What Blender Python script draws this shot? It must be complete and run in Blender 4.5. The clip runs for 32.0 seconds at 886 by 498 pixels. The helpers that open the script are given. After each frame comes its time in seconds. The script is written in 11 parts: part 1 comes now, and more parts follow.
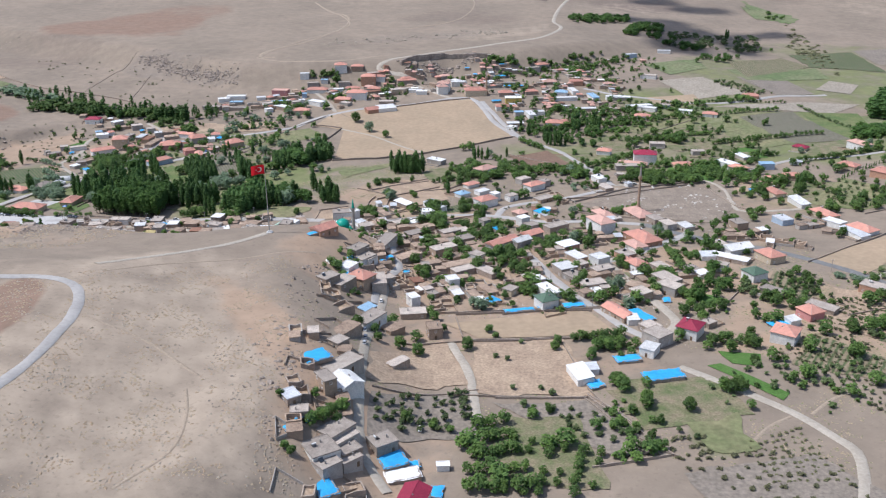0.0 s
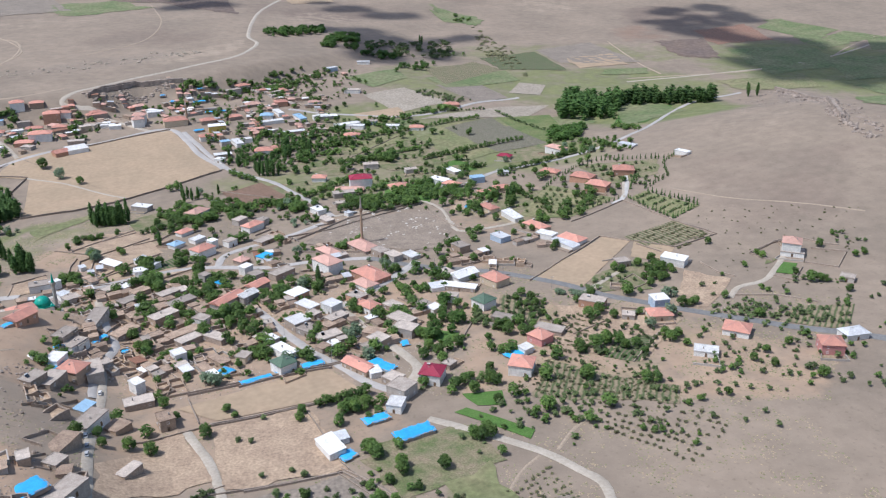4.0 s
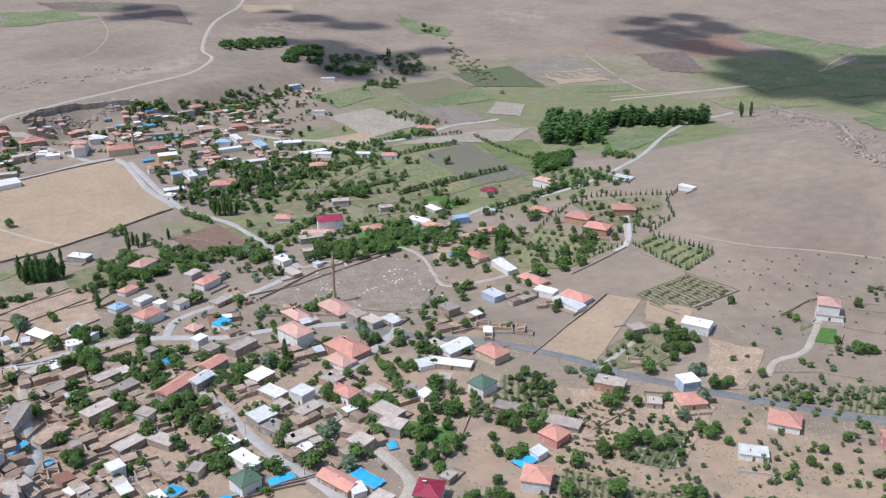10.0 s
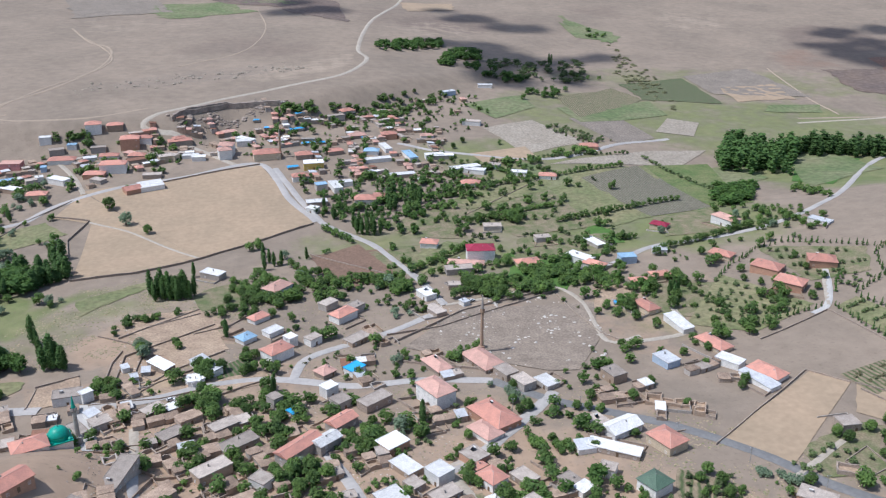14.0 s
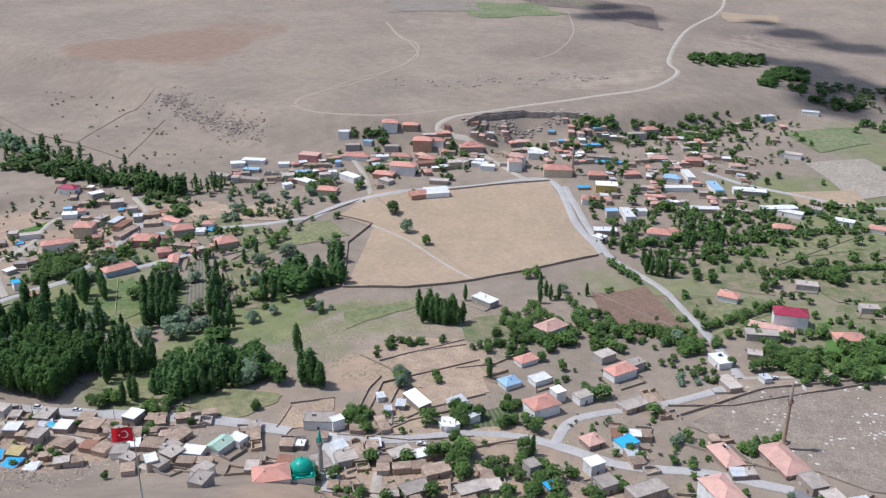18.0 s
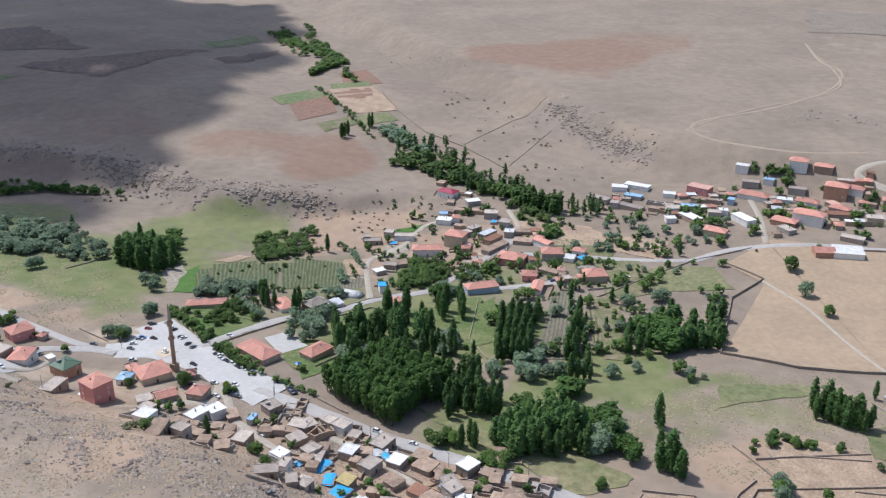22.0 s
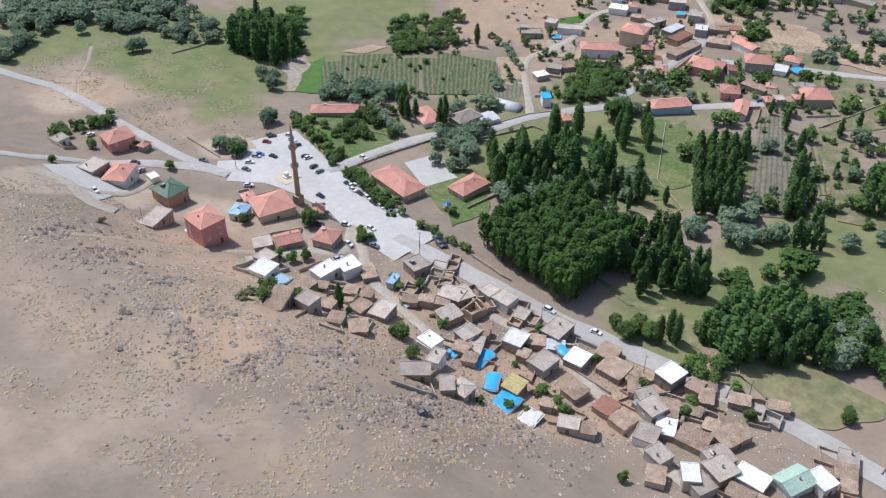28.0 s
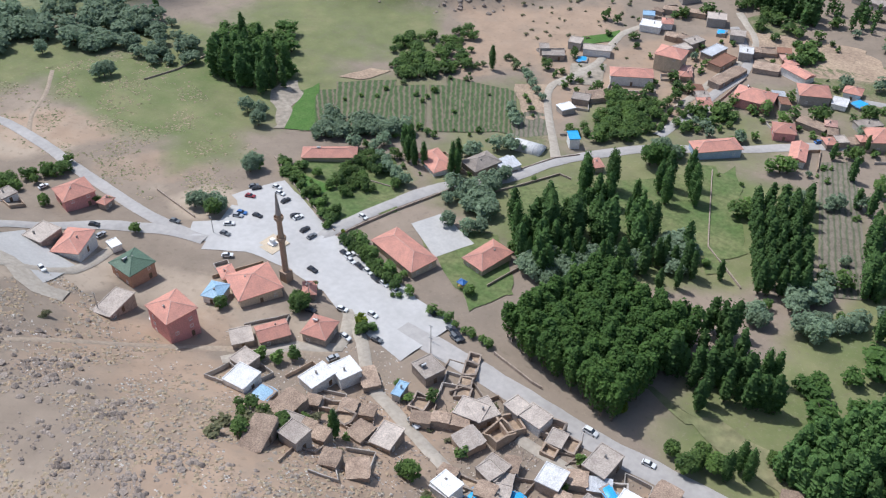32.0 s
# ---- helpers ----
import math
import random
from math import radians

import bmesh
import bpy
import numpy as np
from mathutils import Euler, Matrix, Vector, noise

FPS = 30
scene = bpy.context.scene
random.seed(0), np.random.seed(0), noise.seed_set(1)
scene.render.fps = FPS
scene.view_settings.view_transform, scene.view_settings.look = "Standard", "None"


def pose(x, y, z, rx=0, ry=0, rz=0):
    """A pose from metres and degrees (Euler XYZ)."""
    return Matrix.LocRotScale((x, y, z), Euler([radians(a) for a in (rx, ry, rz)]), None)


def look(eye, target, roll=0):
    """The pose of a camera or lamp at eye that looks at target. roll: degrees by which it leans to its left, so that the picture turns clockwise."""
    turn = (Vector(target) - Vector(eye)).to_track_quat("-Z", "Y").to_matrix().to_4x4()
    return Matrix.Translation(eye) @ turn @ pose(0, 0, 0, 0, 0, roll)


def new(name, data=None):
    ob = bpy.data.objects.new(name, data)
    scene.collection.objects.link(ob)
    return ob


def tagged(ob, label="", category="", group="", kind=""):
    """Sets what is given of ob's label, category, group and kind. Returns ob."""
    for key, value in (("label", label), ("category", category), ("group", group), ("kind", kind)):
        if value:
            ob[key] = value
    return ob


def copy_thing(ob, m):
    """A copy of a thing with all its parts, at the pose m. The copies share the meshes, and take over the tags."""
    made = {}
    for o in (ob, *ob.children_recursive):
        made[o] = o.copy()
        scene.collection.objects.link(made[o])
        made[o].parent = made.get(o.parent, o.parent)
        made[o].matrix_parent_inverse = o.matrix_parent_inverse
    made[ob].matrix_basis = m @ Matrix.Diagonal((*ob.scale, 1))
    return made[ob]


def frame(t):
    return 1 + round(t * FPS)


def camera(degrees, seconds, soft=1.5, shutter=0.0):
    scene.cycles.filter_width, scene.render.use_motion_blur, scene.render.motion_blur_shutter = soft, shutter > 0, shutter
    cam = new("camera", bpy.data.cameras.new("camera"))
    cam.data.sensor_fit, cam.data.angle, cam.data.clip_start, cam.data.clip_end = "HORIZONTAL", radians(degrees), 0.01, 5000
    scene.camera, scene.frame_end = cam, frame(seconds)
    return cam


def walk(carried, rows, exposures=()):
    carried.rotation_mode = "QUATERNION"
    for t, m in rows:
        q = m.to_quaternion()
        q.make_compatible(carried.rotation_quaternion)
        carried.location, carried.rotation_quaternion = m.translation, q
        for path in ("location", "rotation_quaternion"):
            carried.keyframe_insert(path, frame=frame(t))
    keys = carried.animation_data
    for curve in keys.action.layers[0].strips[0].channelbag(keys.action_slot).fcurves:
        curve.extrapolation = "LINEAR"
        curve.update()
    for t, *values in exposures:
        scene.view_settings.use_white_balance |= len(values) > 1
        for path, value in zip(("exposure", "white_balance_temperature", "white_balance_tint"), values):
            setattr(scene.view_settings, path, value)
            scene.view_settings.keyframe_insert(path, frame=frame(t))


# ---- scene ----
cam = camera(51.3, 32.0, soft=1.2)
PATH = [
    (0, (0.44, 9.56, 218.01), (0.44, 288.50, 107.59), -0.43),
    (0.5, (-1.12, 13.31, 220.48), (6.33, 292.06, 109.82), -0.31),
    (1, (-2.74, 17.91, 222.58), (17.67, 295.98, 111.84), -0.22),
    (1.5, (-3.20, 22.93, 224.78), (28.96, 299.80, 113.85), -0.30),
    (2, (-2.75, 27.66, 227.53), (38.40, 303.23, 116.32), -0.36),
    (2.5, (-2.92, 31.57, 230.13), (46.57, 305.64, 118.61), -0.40),
    (3, (-2.42, 34.82, 233.32), (57.61, 306.64, 121.47), -0.43),
    (3.5, (-0.87, 37.18, 237.63), (73.04, 305.28, 125.12), -0.43),
    (4, (1.57, 41.39, 240.78), (89.96, 304.93, 127.92), -0.57),
    (4.5, (3.46, 46.72, 242.31), (100.72, 307.06, 129.35), -0.58),
    (6.5, (7.25, 74.38, 245.49), (107.30, 333.80, 132.84), -0.26),
    (7, (8.04, 81.77, 245.61), (107.99, 341.26, 133.02), -0.19),
    (7.5, (9.24, 89.61, 245.58), (108.82, 349.21, 132.92), -0.15),
    (8, (10.57, 97.93, 245.35), (110.18, 357.59, 132.85), -0.04),
    (8.5, (12.04, 106.64, 245.07), (111.75, 366.19, 132.39), -0.03),
    (9, (13.79, 115.89, 244.87), (113.64, 375.36, 132.16), 0.01),
    (9.5, (15.56, 124.91, 244.46), (115.75, 384.22, 131.68), -0.03),
    (10, (17.29, 134.36, 244.02), (117.76, 393.54, 131.18), -0.08),
    (10.5, (19.48, 143.37, 243.49), (120.62, 402.29, 130.65), -0.12),
    (11, (22.48, 152.56, 243.61), (124.14, 411.16, 130.51), -0.11),
    (11.5, (24.90, 161.79, 243.23), (126.77, 420.27, 130.05), -0.14),
    (12, (26.79, 172.53, 242.07), (127.06, 431.72, 129.08), -0.09),
    (12.5, (28.29, 184.53, 240.17), (119.64, 447.08, 127.38), 0.07),
    (13, (28.78, 194.98, 239.70), (104.07, 462.48, 126.68), 0.19),
    (13.5, (29.32, 203.57, 240.32), (92.94, 473.86, 126.78), 0.26),
    (14, (29.86, 211.73, 241.24), (86.83, 483.40, 127.43), 0.29),
    (14.5, (30.26, 220.05, 241.61), (83.70, 492.31, 127.51), 0.31),
    (16.5, (29.87, 251.91, 239.49), (71.55, 526.50, 126.07), 0.34),
    (17, (28.72, 259.82, 239.48), (50.47, 536.62, 125.87), 0.44),
    (17.5, (29.81, 268.06, 240.29), (26.24, 545.42, 126.01), 0.54),
    (18, (29.23, 276.20, 240.48), (-2.93, 551.50, 125.70), 0.56),
    (18.5, (26.85, 285.23, 238.88), (-23.96, 557.76, 124.23), 0.63),
    (19, (24.55, 294.41, 237.35), (-32.99, 565.83, 123.24), 0.53),
    (19.5, (21.31, 303.22, 235.90), (-50.49, 571.23, 121.81), 0.45),
    (20, (20.01, 310.11, 235.52), (-75.61, 570.94, 122.26), 0.41),
    (20.5, (15.08, 317.45, 235.32), (-105.58, 567.66, 122.02), 0.48),
    (21, (9.97, 325.24, 235.05), (-123.41, 568.99, 121.92), 0.49),
    (21.5, (6.35, 331.84, 235.61), (-131.36, 573.18, 122.51), 0.35),
    (22, (0.48, 339.01, 235.03), (-141.22, 577.91, 121.68), 0.27),
    (22.5, (-7.91, 346.57, 233.57), (-158.42, 579.40, 118.97), 0.44),
    (23, (-16.74, 353.16, 232.22), (-176.76, 578.68, 115.87), 0.44),
    (23.5, (-24.28, 358.61, 230.98), (-188.18, 580.53, 113.13), 0.43),
    (24, (-31.71, 364.32, 229.61), (-197.33, 583.35, 108.79), 0.44),
    (24.5, (-38.55, 370.33, 228.36), (-204.78, 587.05, 104.27), 0.35),
    (26.5, (-64.28, 396.09, 221.11), (-223.47, 596.16, 64.17), -0.09),
    (27, (-70.81, 401.75, 219.85), (-226.36, 597.41, 53.96), -0.11),
    (27.5, (-76.97, 407.37, 218.73), (-229.18, 598.85, 45.05), -0.11),
    (28, (-83.26, 413.36, 217.48), (-231.80, 600.25, 35.79), -0.16),
    (28.5, (-89.23, 419.27, 216.54), (-235.04, 602.38, 28.89), -0.25),
    (29, (-95.71, 426.40, 215.79), (-239.80, 606.66, 24.10), -0.32),
    (29.5, (-102.21, 432.19, 214.75), (-245.92, 613.47, 23.73), -0.16),
    (30, (-108.14, 438.98, 213.39), (-252.51, 620.80, 23.39), -0.17),
    (30.5, (-113.92, 445.52, 211.77), (-258.84, 628.03, 22.86), -0.20),
    (31, (-120.95, 453.00, 211.76), (-265.62, 635.80, 22.94), -0.06),
    (31.5, (-127.82, 460.00, 211.90), (-272.23, 643.09, 23.16), 0.14),
    (32, (-134.53, 467.58, 211.30), (-279.21, 651.10, 23.18), 0.30),
]
walk(cam, [(t, look(eye, target, roll)) for t, eye, target, roll in PATH], exposures=((0.0, -0.16, 5960.0, 10.0), (16.0, -0.20, 5820.0, 9.5), (24.0, -0.20, 6010.0, 10.0), (32.0, -0.19, 5960.0, 9.0)))

# ---- daylight ----
SUN_EL, SUN_AZ = 60.0, 268.0  # degrees above the horizon, and clockwise from +y
world = bpy.data.worlds.new("sky")
scene.world = world
world.use_nodes = True
sky = world.node_tree.nodes.new("ShaderNodeTexSky")
sky.sky_type, sky.sun_disc = "NISHITA", False
sky.sun_elevation, sky.sun_rotation = radians(SUN_EL), radians(SUN_AZ)
sky.dust_density = 2.0
back = world.node_tree.nodes["Background"]
world.node_tree.links.new(sky.outputs[0], back.inputs[0])
back.inputs[1].default_value = 0.15
sun = new("sun", bpy.data.lights.new("sun", "SUN"))
sun.data.energy, sun.data.angle, sun.data.color = 4.2, radians(0.53), (1.0, 0.965, 0.92)
toward = Vector((math.sin(radians(SUN_AZ)) * math.cos(radians(SUN_EL)), math.cos(radians(SUN_AZ)) * math.cos(radians(SUN_EL)), math.sin(radians(SUN_EL))))
sun.matrix_world = look(toward * 3000, (0, 0, 0))


# ---- materials ----
def material(name, colour, second=None, scale=0.3, rough=0.9, bump=0.0, bump_scale=4.0, metal=0.0, fine=0.25, own=0.0, gloss=0.3):
    """A surface of two colours mixed by broad noise, a finer grain, an own tone for each object (own) and relief."""
    m = bpy.data.materials.new(name)
    m.use_nodes = True
    n, l = m.node_tree.nodes, m.node_tree.links
    s = n["Principled BSDF"]
    s.inputs["Roughness"].default_value, s.inputs["Metallic"].default_value = rough, metal
    s.inputs["Specular IOR Level"].default_value = gloss
    place = n.new("ShaderNodeNewGeometry").outputs["Position"]
    broad, grain = n.new("ShaderNodeTexNoise"), n.new("ShaderNodeTexNoise")
    broad.inputs["Scale"].default_value, broad.inputs["Detail"].default_value = scale, 5
    broad.inputs["Roughness"].default_value = 0.62
    grain.inputs["Scale"].default_value, grain.inputs["Detail"].default_value = scale * 9, 4
    l.new(place, broad.inputs["Vector"]), l.new(place, grain.inputs["Vector"])
    ramp = n.new("ShaderNodeMapRange")
    ramp.inputs["From Min"].default_value, ramp.inputs["From Max"].default_value = 0.36, 0.64
    l.new(broad.outputs[0], ramp.inputs["Value"])
    mix = n.new("ShaderNodeMix")
    mix.data_type = "RGBA"
    mix.inputs[6].default_value = (*colour, 1)
    mix.inputs[7].default_value = (*(second or tuple(c * 0.72 for c in colour)), 1)
    l.new(ramp.outputs[0], mix.inputs[0])
    tone = n.new("ShaderNodeMapRange")
    tone.inputs["From Min"].default_value, tone.inputs["From Max"].default_value = 0.3, 0.7
    tone.inputs["To Min"].default_value, tone.inputs["To Max"].default_value = 1 - fine, 1 + fine
    l.new(grain.outputs[0], tone.inputs["Value"])
    last = tone.outputs[0]
    if own:
        one, times, spread = n.new("ShaderNodeObjectInfo"), n.new("ShaderNodeMath"), n.new("ShaderNodeMapRange")
        spread.inputs["To Min"].default_value, spread.inputs["To Max"].default_value = 1 - own, 1 + own
        l.new(one.outputs["Random"], spread.inputs["Value"])
        times.operation = "MULTIPLY"
        l.new(last, times.inputs[0]), l.new(spread.outputs[0], times.inputs[1])
        last = times.outputs[0]
    toned = n.new("ShaderNodeVectorMath")
    toned.operation = "SCALE"
    l.new(mix.outputs[2], toned.inputs[0]), l.new(last, toned.inputs["Scale"])
    l.new(toned.outputs[0], s.inputs["Base Color"])
    if bump:
        rough_noise, b = n.new("ShaderNodeTexNoise"), n.new("ShaderNodeBump")
        rough_noise.inputs["Scale"].default_value, rough_noise.inputs["Detail"].default_value = bump_scale, 4
        b.inputs["Strength"].default_value, b.inputs["Distance"].default_value = bump, 0.3
        l.new(place, rough_noise.inputs["Vector"]), l.new(rough_noise.outputs[0], b.inputs["Height"]), l.new(b.outputs[0], s.inputs["Normal"])
    return m


def striped(m, first, second, width, share=0.5, axis="X", wobble=0.4):
    """Turns a material into rows along its UV: bands of two colours, each row width metres apart."""
    n, l = m.node_tree.nodes, m.node_tree.links
    toned = next(k for k in n if k.type == "VECT_MATH")
    uv, split, noise_node, add = n.new("ShaderNodeUVMap"), n.new("ShaderNodeSeparateXYZ"), n.new("ShaderNodeTexNoise"), n.new("ShaderNodeMath")
    l.new(uv.outputs[0], split.inputs[0])
    noise_node.inputs["Scale"].default_value, noise_node.inputs["Detail"].default_value = 0.25, 3
    l.new(uv.outputs[0], noise_node.inputs["Vector"])
    add.operation, add.inputs[2].default_value = "MULTIPLY_ADD", 0
    add.inputs[1].default_value = wobble * width * 2
    l.new(noise_node.outputs[0], add.inputs[0]), l.new(split.outputs[axis], add.inputs[2])
    saw, band = n.new("ShaderNodeMath"), n.new("ShaderNodeMapRange")
    saw.operation, saw.inputs[1].default_value = "PINGPONG", width / 2
    l.new(add.outputs[0], saw.inputs[0])
    band.inputs["From Min"].default_value, band.inputs["From Max"].default_value = width / 2 * (share - 0.25), width / 2 * (share + 0.25)
    l.new(saw.outputs[0], band.inputs["Value"])
    mix = next(k for k in n if k.type == "MIX")
    over = n.new("ShaderNodeMix")
    over.data_type = "RGBA"
    other = n.new("ShaderNodeMix")
    other.data_type = "RGBA"
    other.inputs[6].default_value, other.inputs[7].default_value = (*second, 1), (*(c * 0.7 for c in second), 1)
    l.new(mix.inputs[0].links[0].from_socket, other.inputs[0])
    mix.inputs[6].default_value, mix.inputs[7].default_value = (*first, 1), (*(c * 0.75 for c in first), 1)
    l.new(band.outputs[0], over.inputs[0]), l.new(mix.outputs[2], over.inputs[6]), l.new(other.outputs[2], over.inputs[7])
    l.new(over.outputs[2], toned.inputs[0])
    return m


def ground_material():
    """Dry steppe, with shares of green grass, red soil, pale dust, dark stone and darker soil with cloud shade in it,
    painted on the sheet as attributes.
    """
    m = material("dry_steppe_ground", (0.300, 0.236, 0.180), (0.240, 0.192, 0.148), scale=0.011, bump=0.35, bump_scale=0.5, fine=0.10)
    n, l = m.node_tree.nodes, m.node_tree.links
    toned = next(k for k in n if k.type == "VECT_MATH")
    last = next(k for k in n if k.type == "MIX").outputs[2]
    place = next(k for k in n if k.type == "NEW_GEOMETRY").outputs["Position"]
    for name, one, two, size in (
        # darker soil tone; on the far plain it also paints cloud shade
        ("soil_and_shade", (0.19, 0.145, 0.118), (0.235, 0.182, 0.14), 0.012),
        ("pale", (0.45, 0.36, 0.275), (0.375, 0.298, 0.225), 0.05),
        ("red", (0.27, 0.165, 0.115), (0.25, 0.18, 0.135), 0.03),
        ("earth", (0.43, 0.305, 0.215), (0.33, 0.238, 0.168), 0.06),
        ("green", (0.035, 0.115, 0.01), (0.31, 0.265, 0.15), 0.035),
        ("stone", (0.19, 0.155, 0.13), (0.30, 0.245, 0.195), 0.25),
    ):
        share, patch_noise, sharp, mix, tint_mix = (n.new("ShaderNodeAttribute"), n.new("ShaderNodeTexNoise"), n.new("ShaderNodeMapRange"), n.new("ShaderNodeMix"), n.new("ShaderNodeMix"))
        share.attribute_name = name
        patch_noise.inputs["Scale"].default_value, patch_noise.inputs["Detail"].default_value = size, 6
        patch_noise.inputs["Roughness"].default_value = 0.65
        l.new(place, patch_noise.inputs["Vector"])
        total = n.new("ShaderNodeMath")
        total.operation = "ADD"
        l.new(share.outputs["Fac"], total.inputs[0]), l.new(patch_noise.outputs[0], total.inputs[1])
        sharp.inputs["From Min"].default_value, sharp.inputs["From Max"].default_value = 0.78, 1.12
        l.new(total.outputs[0], sharp.inputs["Value"])
        tint_mix.data_type = mix.data_type = "RGBA"
        tint_mix.inputs[6].default_value, tint_mix.inputs[7].default_value = (*one, 1), (*two, 1)
        l.new(patch_noise.outputs[0], tint_mix.inputs[0])
        l.new(sharp.outputs[0], mix.inputs[0]), l.new(last, mix.inputs[6]), l.new(tint_mix.outputs[2], mix.inputs[7])
        last = mix.outputs[2]
    # scrub speckle
    speck, dots, dot_mix = n.new("ShaderNodeTexNoise"), n.new("ShaderNodeMapRange"), n.new("ShaderNodeMix")
    speck.inputs["Scale"].default_value, speck.inputs["Detail"].default_value = 0.45, 3
    dots.inputs["From Min"].default_value, dots.inputs["From Max"].default_value, dots.inputs["To Max"].default_value = 0.58, 0.74, 0.42
    l.new(place, speck.inputs["Vector"]), l.new(speck.outputs[0], dots.inputs["Value"])
    dot_mix.data_type = "RGBA"
    dot_mix.inputs[7].default_value = (0.15, 0.12, 0.085, 1)
    l.new(dots.outputs[0], dot_mix.inputs[0]), l.new(last, dot_mix.inputs[6])
    # pale pebbles and dust between the tufts
    pebble, light, light_mix = n.new("ShaderNodeTexNoise"), n.new("ShaderNodeMapRange"), n.new("ShaderNodeMix")
    pebble.inputs["Scale"].default_value, pebble.inputs["Detail"].default_value, pebble.inputs["Roughness"].default_value = 0.9, 5, 0.7
    light.inputs["From Min"].default_value, light.inputs["From Max"].default_value, light.inputs["To Max"].default_value = 0.56, 0.76, 0.35
    l.new(place, pebble.inputs["Vector"]), l.new(pebble.outputs[0], light.inputs["Value"])
    light_mix.data_type = "RGBA"
    light_mix.inputs[7].default_value = (0.42, 0.345, 0.27, 1)
    l.new(light.outputs[0], light_mix.inputs[0]), l.new(dot_mix.outputs[2], light_mix.inputs[6])
    l.new(light_mix.outputs[2], toned.inputs[0])
    return m


GROUND = ground_material()
EARTH = {
    "stubble": material("cut_wheat_stubble", (0.40, 0.295, 0.20), (0.35, 0.265, 0.18), 0.03, fine=0.1),
    "brown": material("ploughed_brown_soil", (0.22, 0.14, 0.10), (0.185, 0.12, 0.085), 0.08, bump=0.4, bump_scale=1.5),
    "red": material("ploughed_red_soil", (0.265, 0.155, 0.11), (0.235, 0.15, 0.11), 0.04, bump=0.3),
    "grey": material("grey_tilled_soil", (0.27, 0.225, 0.185), (0.22, 0.185, 0.15), 0.06, bump=0.4),
    "pale": material("pale_bare_soil", (0.36, 0.31, 0.25), (0.31, 0.265, 0.21), 0.05),
    "tan": material("dry_yard_soil", (0.43, 0.32, 0.225), (0.33, 0.24, 0.172), 0.09, bump=0.4),
    "grass": material("green_pasture", (0.105, 0.155, 0.05), (0.185, 0.195, 0.085), 0.06, bump=0.4),
    "meadow": material("faded_meadow", (0.17, 0.185, 0.085), (0.25, 0.225, 0.125), 0.035, bump=0.4),
    "lush": material("watered_green_plot", (0.07, 0.15, 0.03), (0.10, 0.18, 0.045), 0.15, bump=0.6, bump_scale=1.0),
    "crop": striped(material("crop_rows", (0.1, 0.15, 0.05), bump=0.3), (0.085, 0.13, 0.05), (0.22, 0.18, 0.125), 2.6, 0.62),
    "vine": striped(material("vine_rows", (0.1, 0.15, 0.05), bump=0.3), (0.10, 0.13, 0.055), (0.30, 0.24, 0.16), 3.2, 0.4),
    "graverow": striped(material("young_rows", (0.1, 0.15, 0.05), bump=0.3), (0.13, 0.145, 0.085), (0.24, 0.205, 0.16), 2.4, 0.36),
    "weedy": material("weedy_plot", (0.13, 0.155, 0.065), (0.26, 0.21, 0.14), 0.12, bump=0.4),
    "grave": material("dry_graveyard_soil", (0.30, 0.242, 0.19), (0.225, 0.18, 0.142), 0.1, bump=0.5, bump_scale=1.2),
    # dark land; several patches of it paint cloud shade into the plain
    "dark": material("dark_land_with_shade", (0.15, 0.115, 0.10), (0.19, 0.14, 0.11), 0.02),
    "straw": material("bleached_straw", (0.40, 0.318, 0.212), (0.335, 0.265, 0.18), 0.5),
    "herb": material("grey_green_herbs", (0.22, 0.23, 0.12), (0.27, 0.24, 0.14), 0.5),
    "far_green": material("far_green_field", (0.135, 0.175, 0.075), (0.21, 0.21, 0.115), 0.025),
}
ROAD = {
    "asphalt": material("worn_grey_road", (0.44, 0.41, 0.385), (0.37, 0.345, 0.325), 0.06, fine=0.08),
    "tarmac": material("blue_grey_tarmac", (0.215, 0.21, 0.205), (0.175, 0.172, 0.17), 0.06, fine=0.1),
    "dirt": material("dusty_dirt_road", (0.44, 0.385, 0.32), (0.38, 0.33, 0.27), 0.08, fine=0.12),
    "plaza": material("pale_concrete_square", (0.53, 0.51, 0.49), (0.46, 0.44, 0.42), 0.05, fine=0.06),
    "court": material("light_court_concrete", (0.50, 0.48, 0.45), (0.44, 0.42, 0.40), 0.1, fine=0.06),
    "track": material("pale_wheel_track", (0.37, 0.295, 0.222), (0.33, 0.262, 0.198), 0.1, fine=0.15),
}
STONE = material("dry_stone", (0.40, 0.322, 0.262), (0.285, 0.228, 0.185), 0.9, bump=0.8, bump_scale=2.5, own=0.15)
BASALT = material("weathered_basalt", (0.215, 0.175, 0.147), (0.37, 0.305, 0.255), 0.2, bump=0.7, bump_scale=2)
CLOUD = material("white_cloud", (0.8, 0.8, 0.8), (0.75, 0.75, 0.76), 0.01)
STONE_PALE = material("pale_limestone", (0.66, 0.61, 0.55), (0.50, 0.46, 0.41), 0.6, bump=0.5)
FLAG_RED = material("red_flag_cloth", (0.62, 0.012, 0.02), (0.55, 0.01, 0.02), 0.5)
DOME_GREEN = material("turquoise_green_dome", (0.02, 0.36, 0.27), (0.02, 0.30, 0.22), 0.5, rough=0.4)
CONCRETE = material("grey_concrete", (0.36, 0.335, 0.31), (0.30, 0.28, 0.26), 0.5, own=0.15)
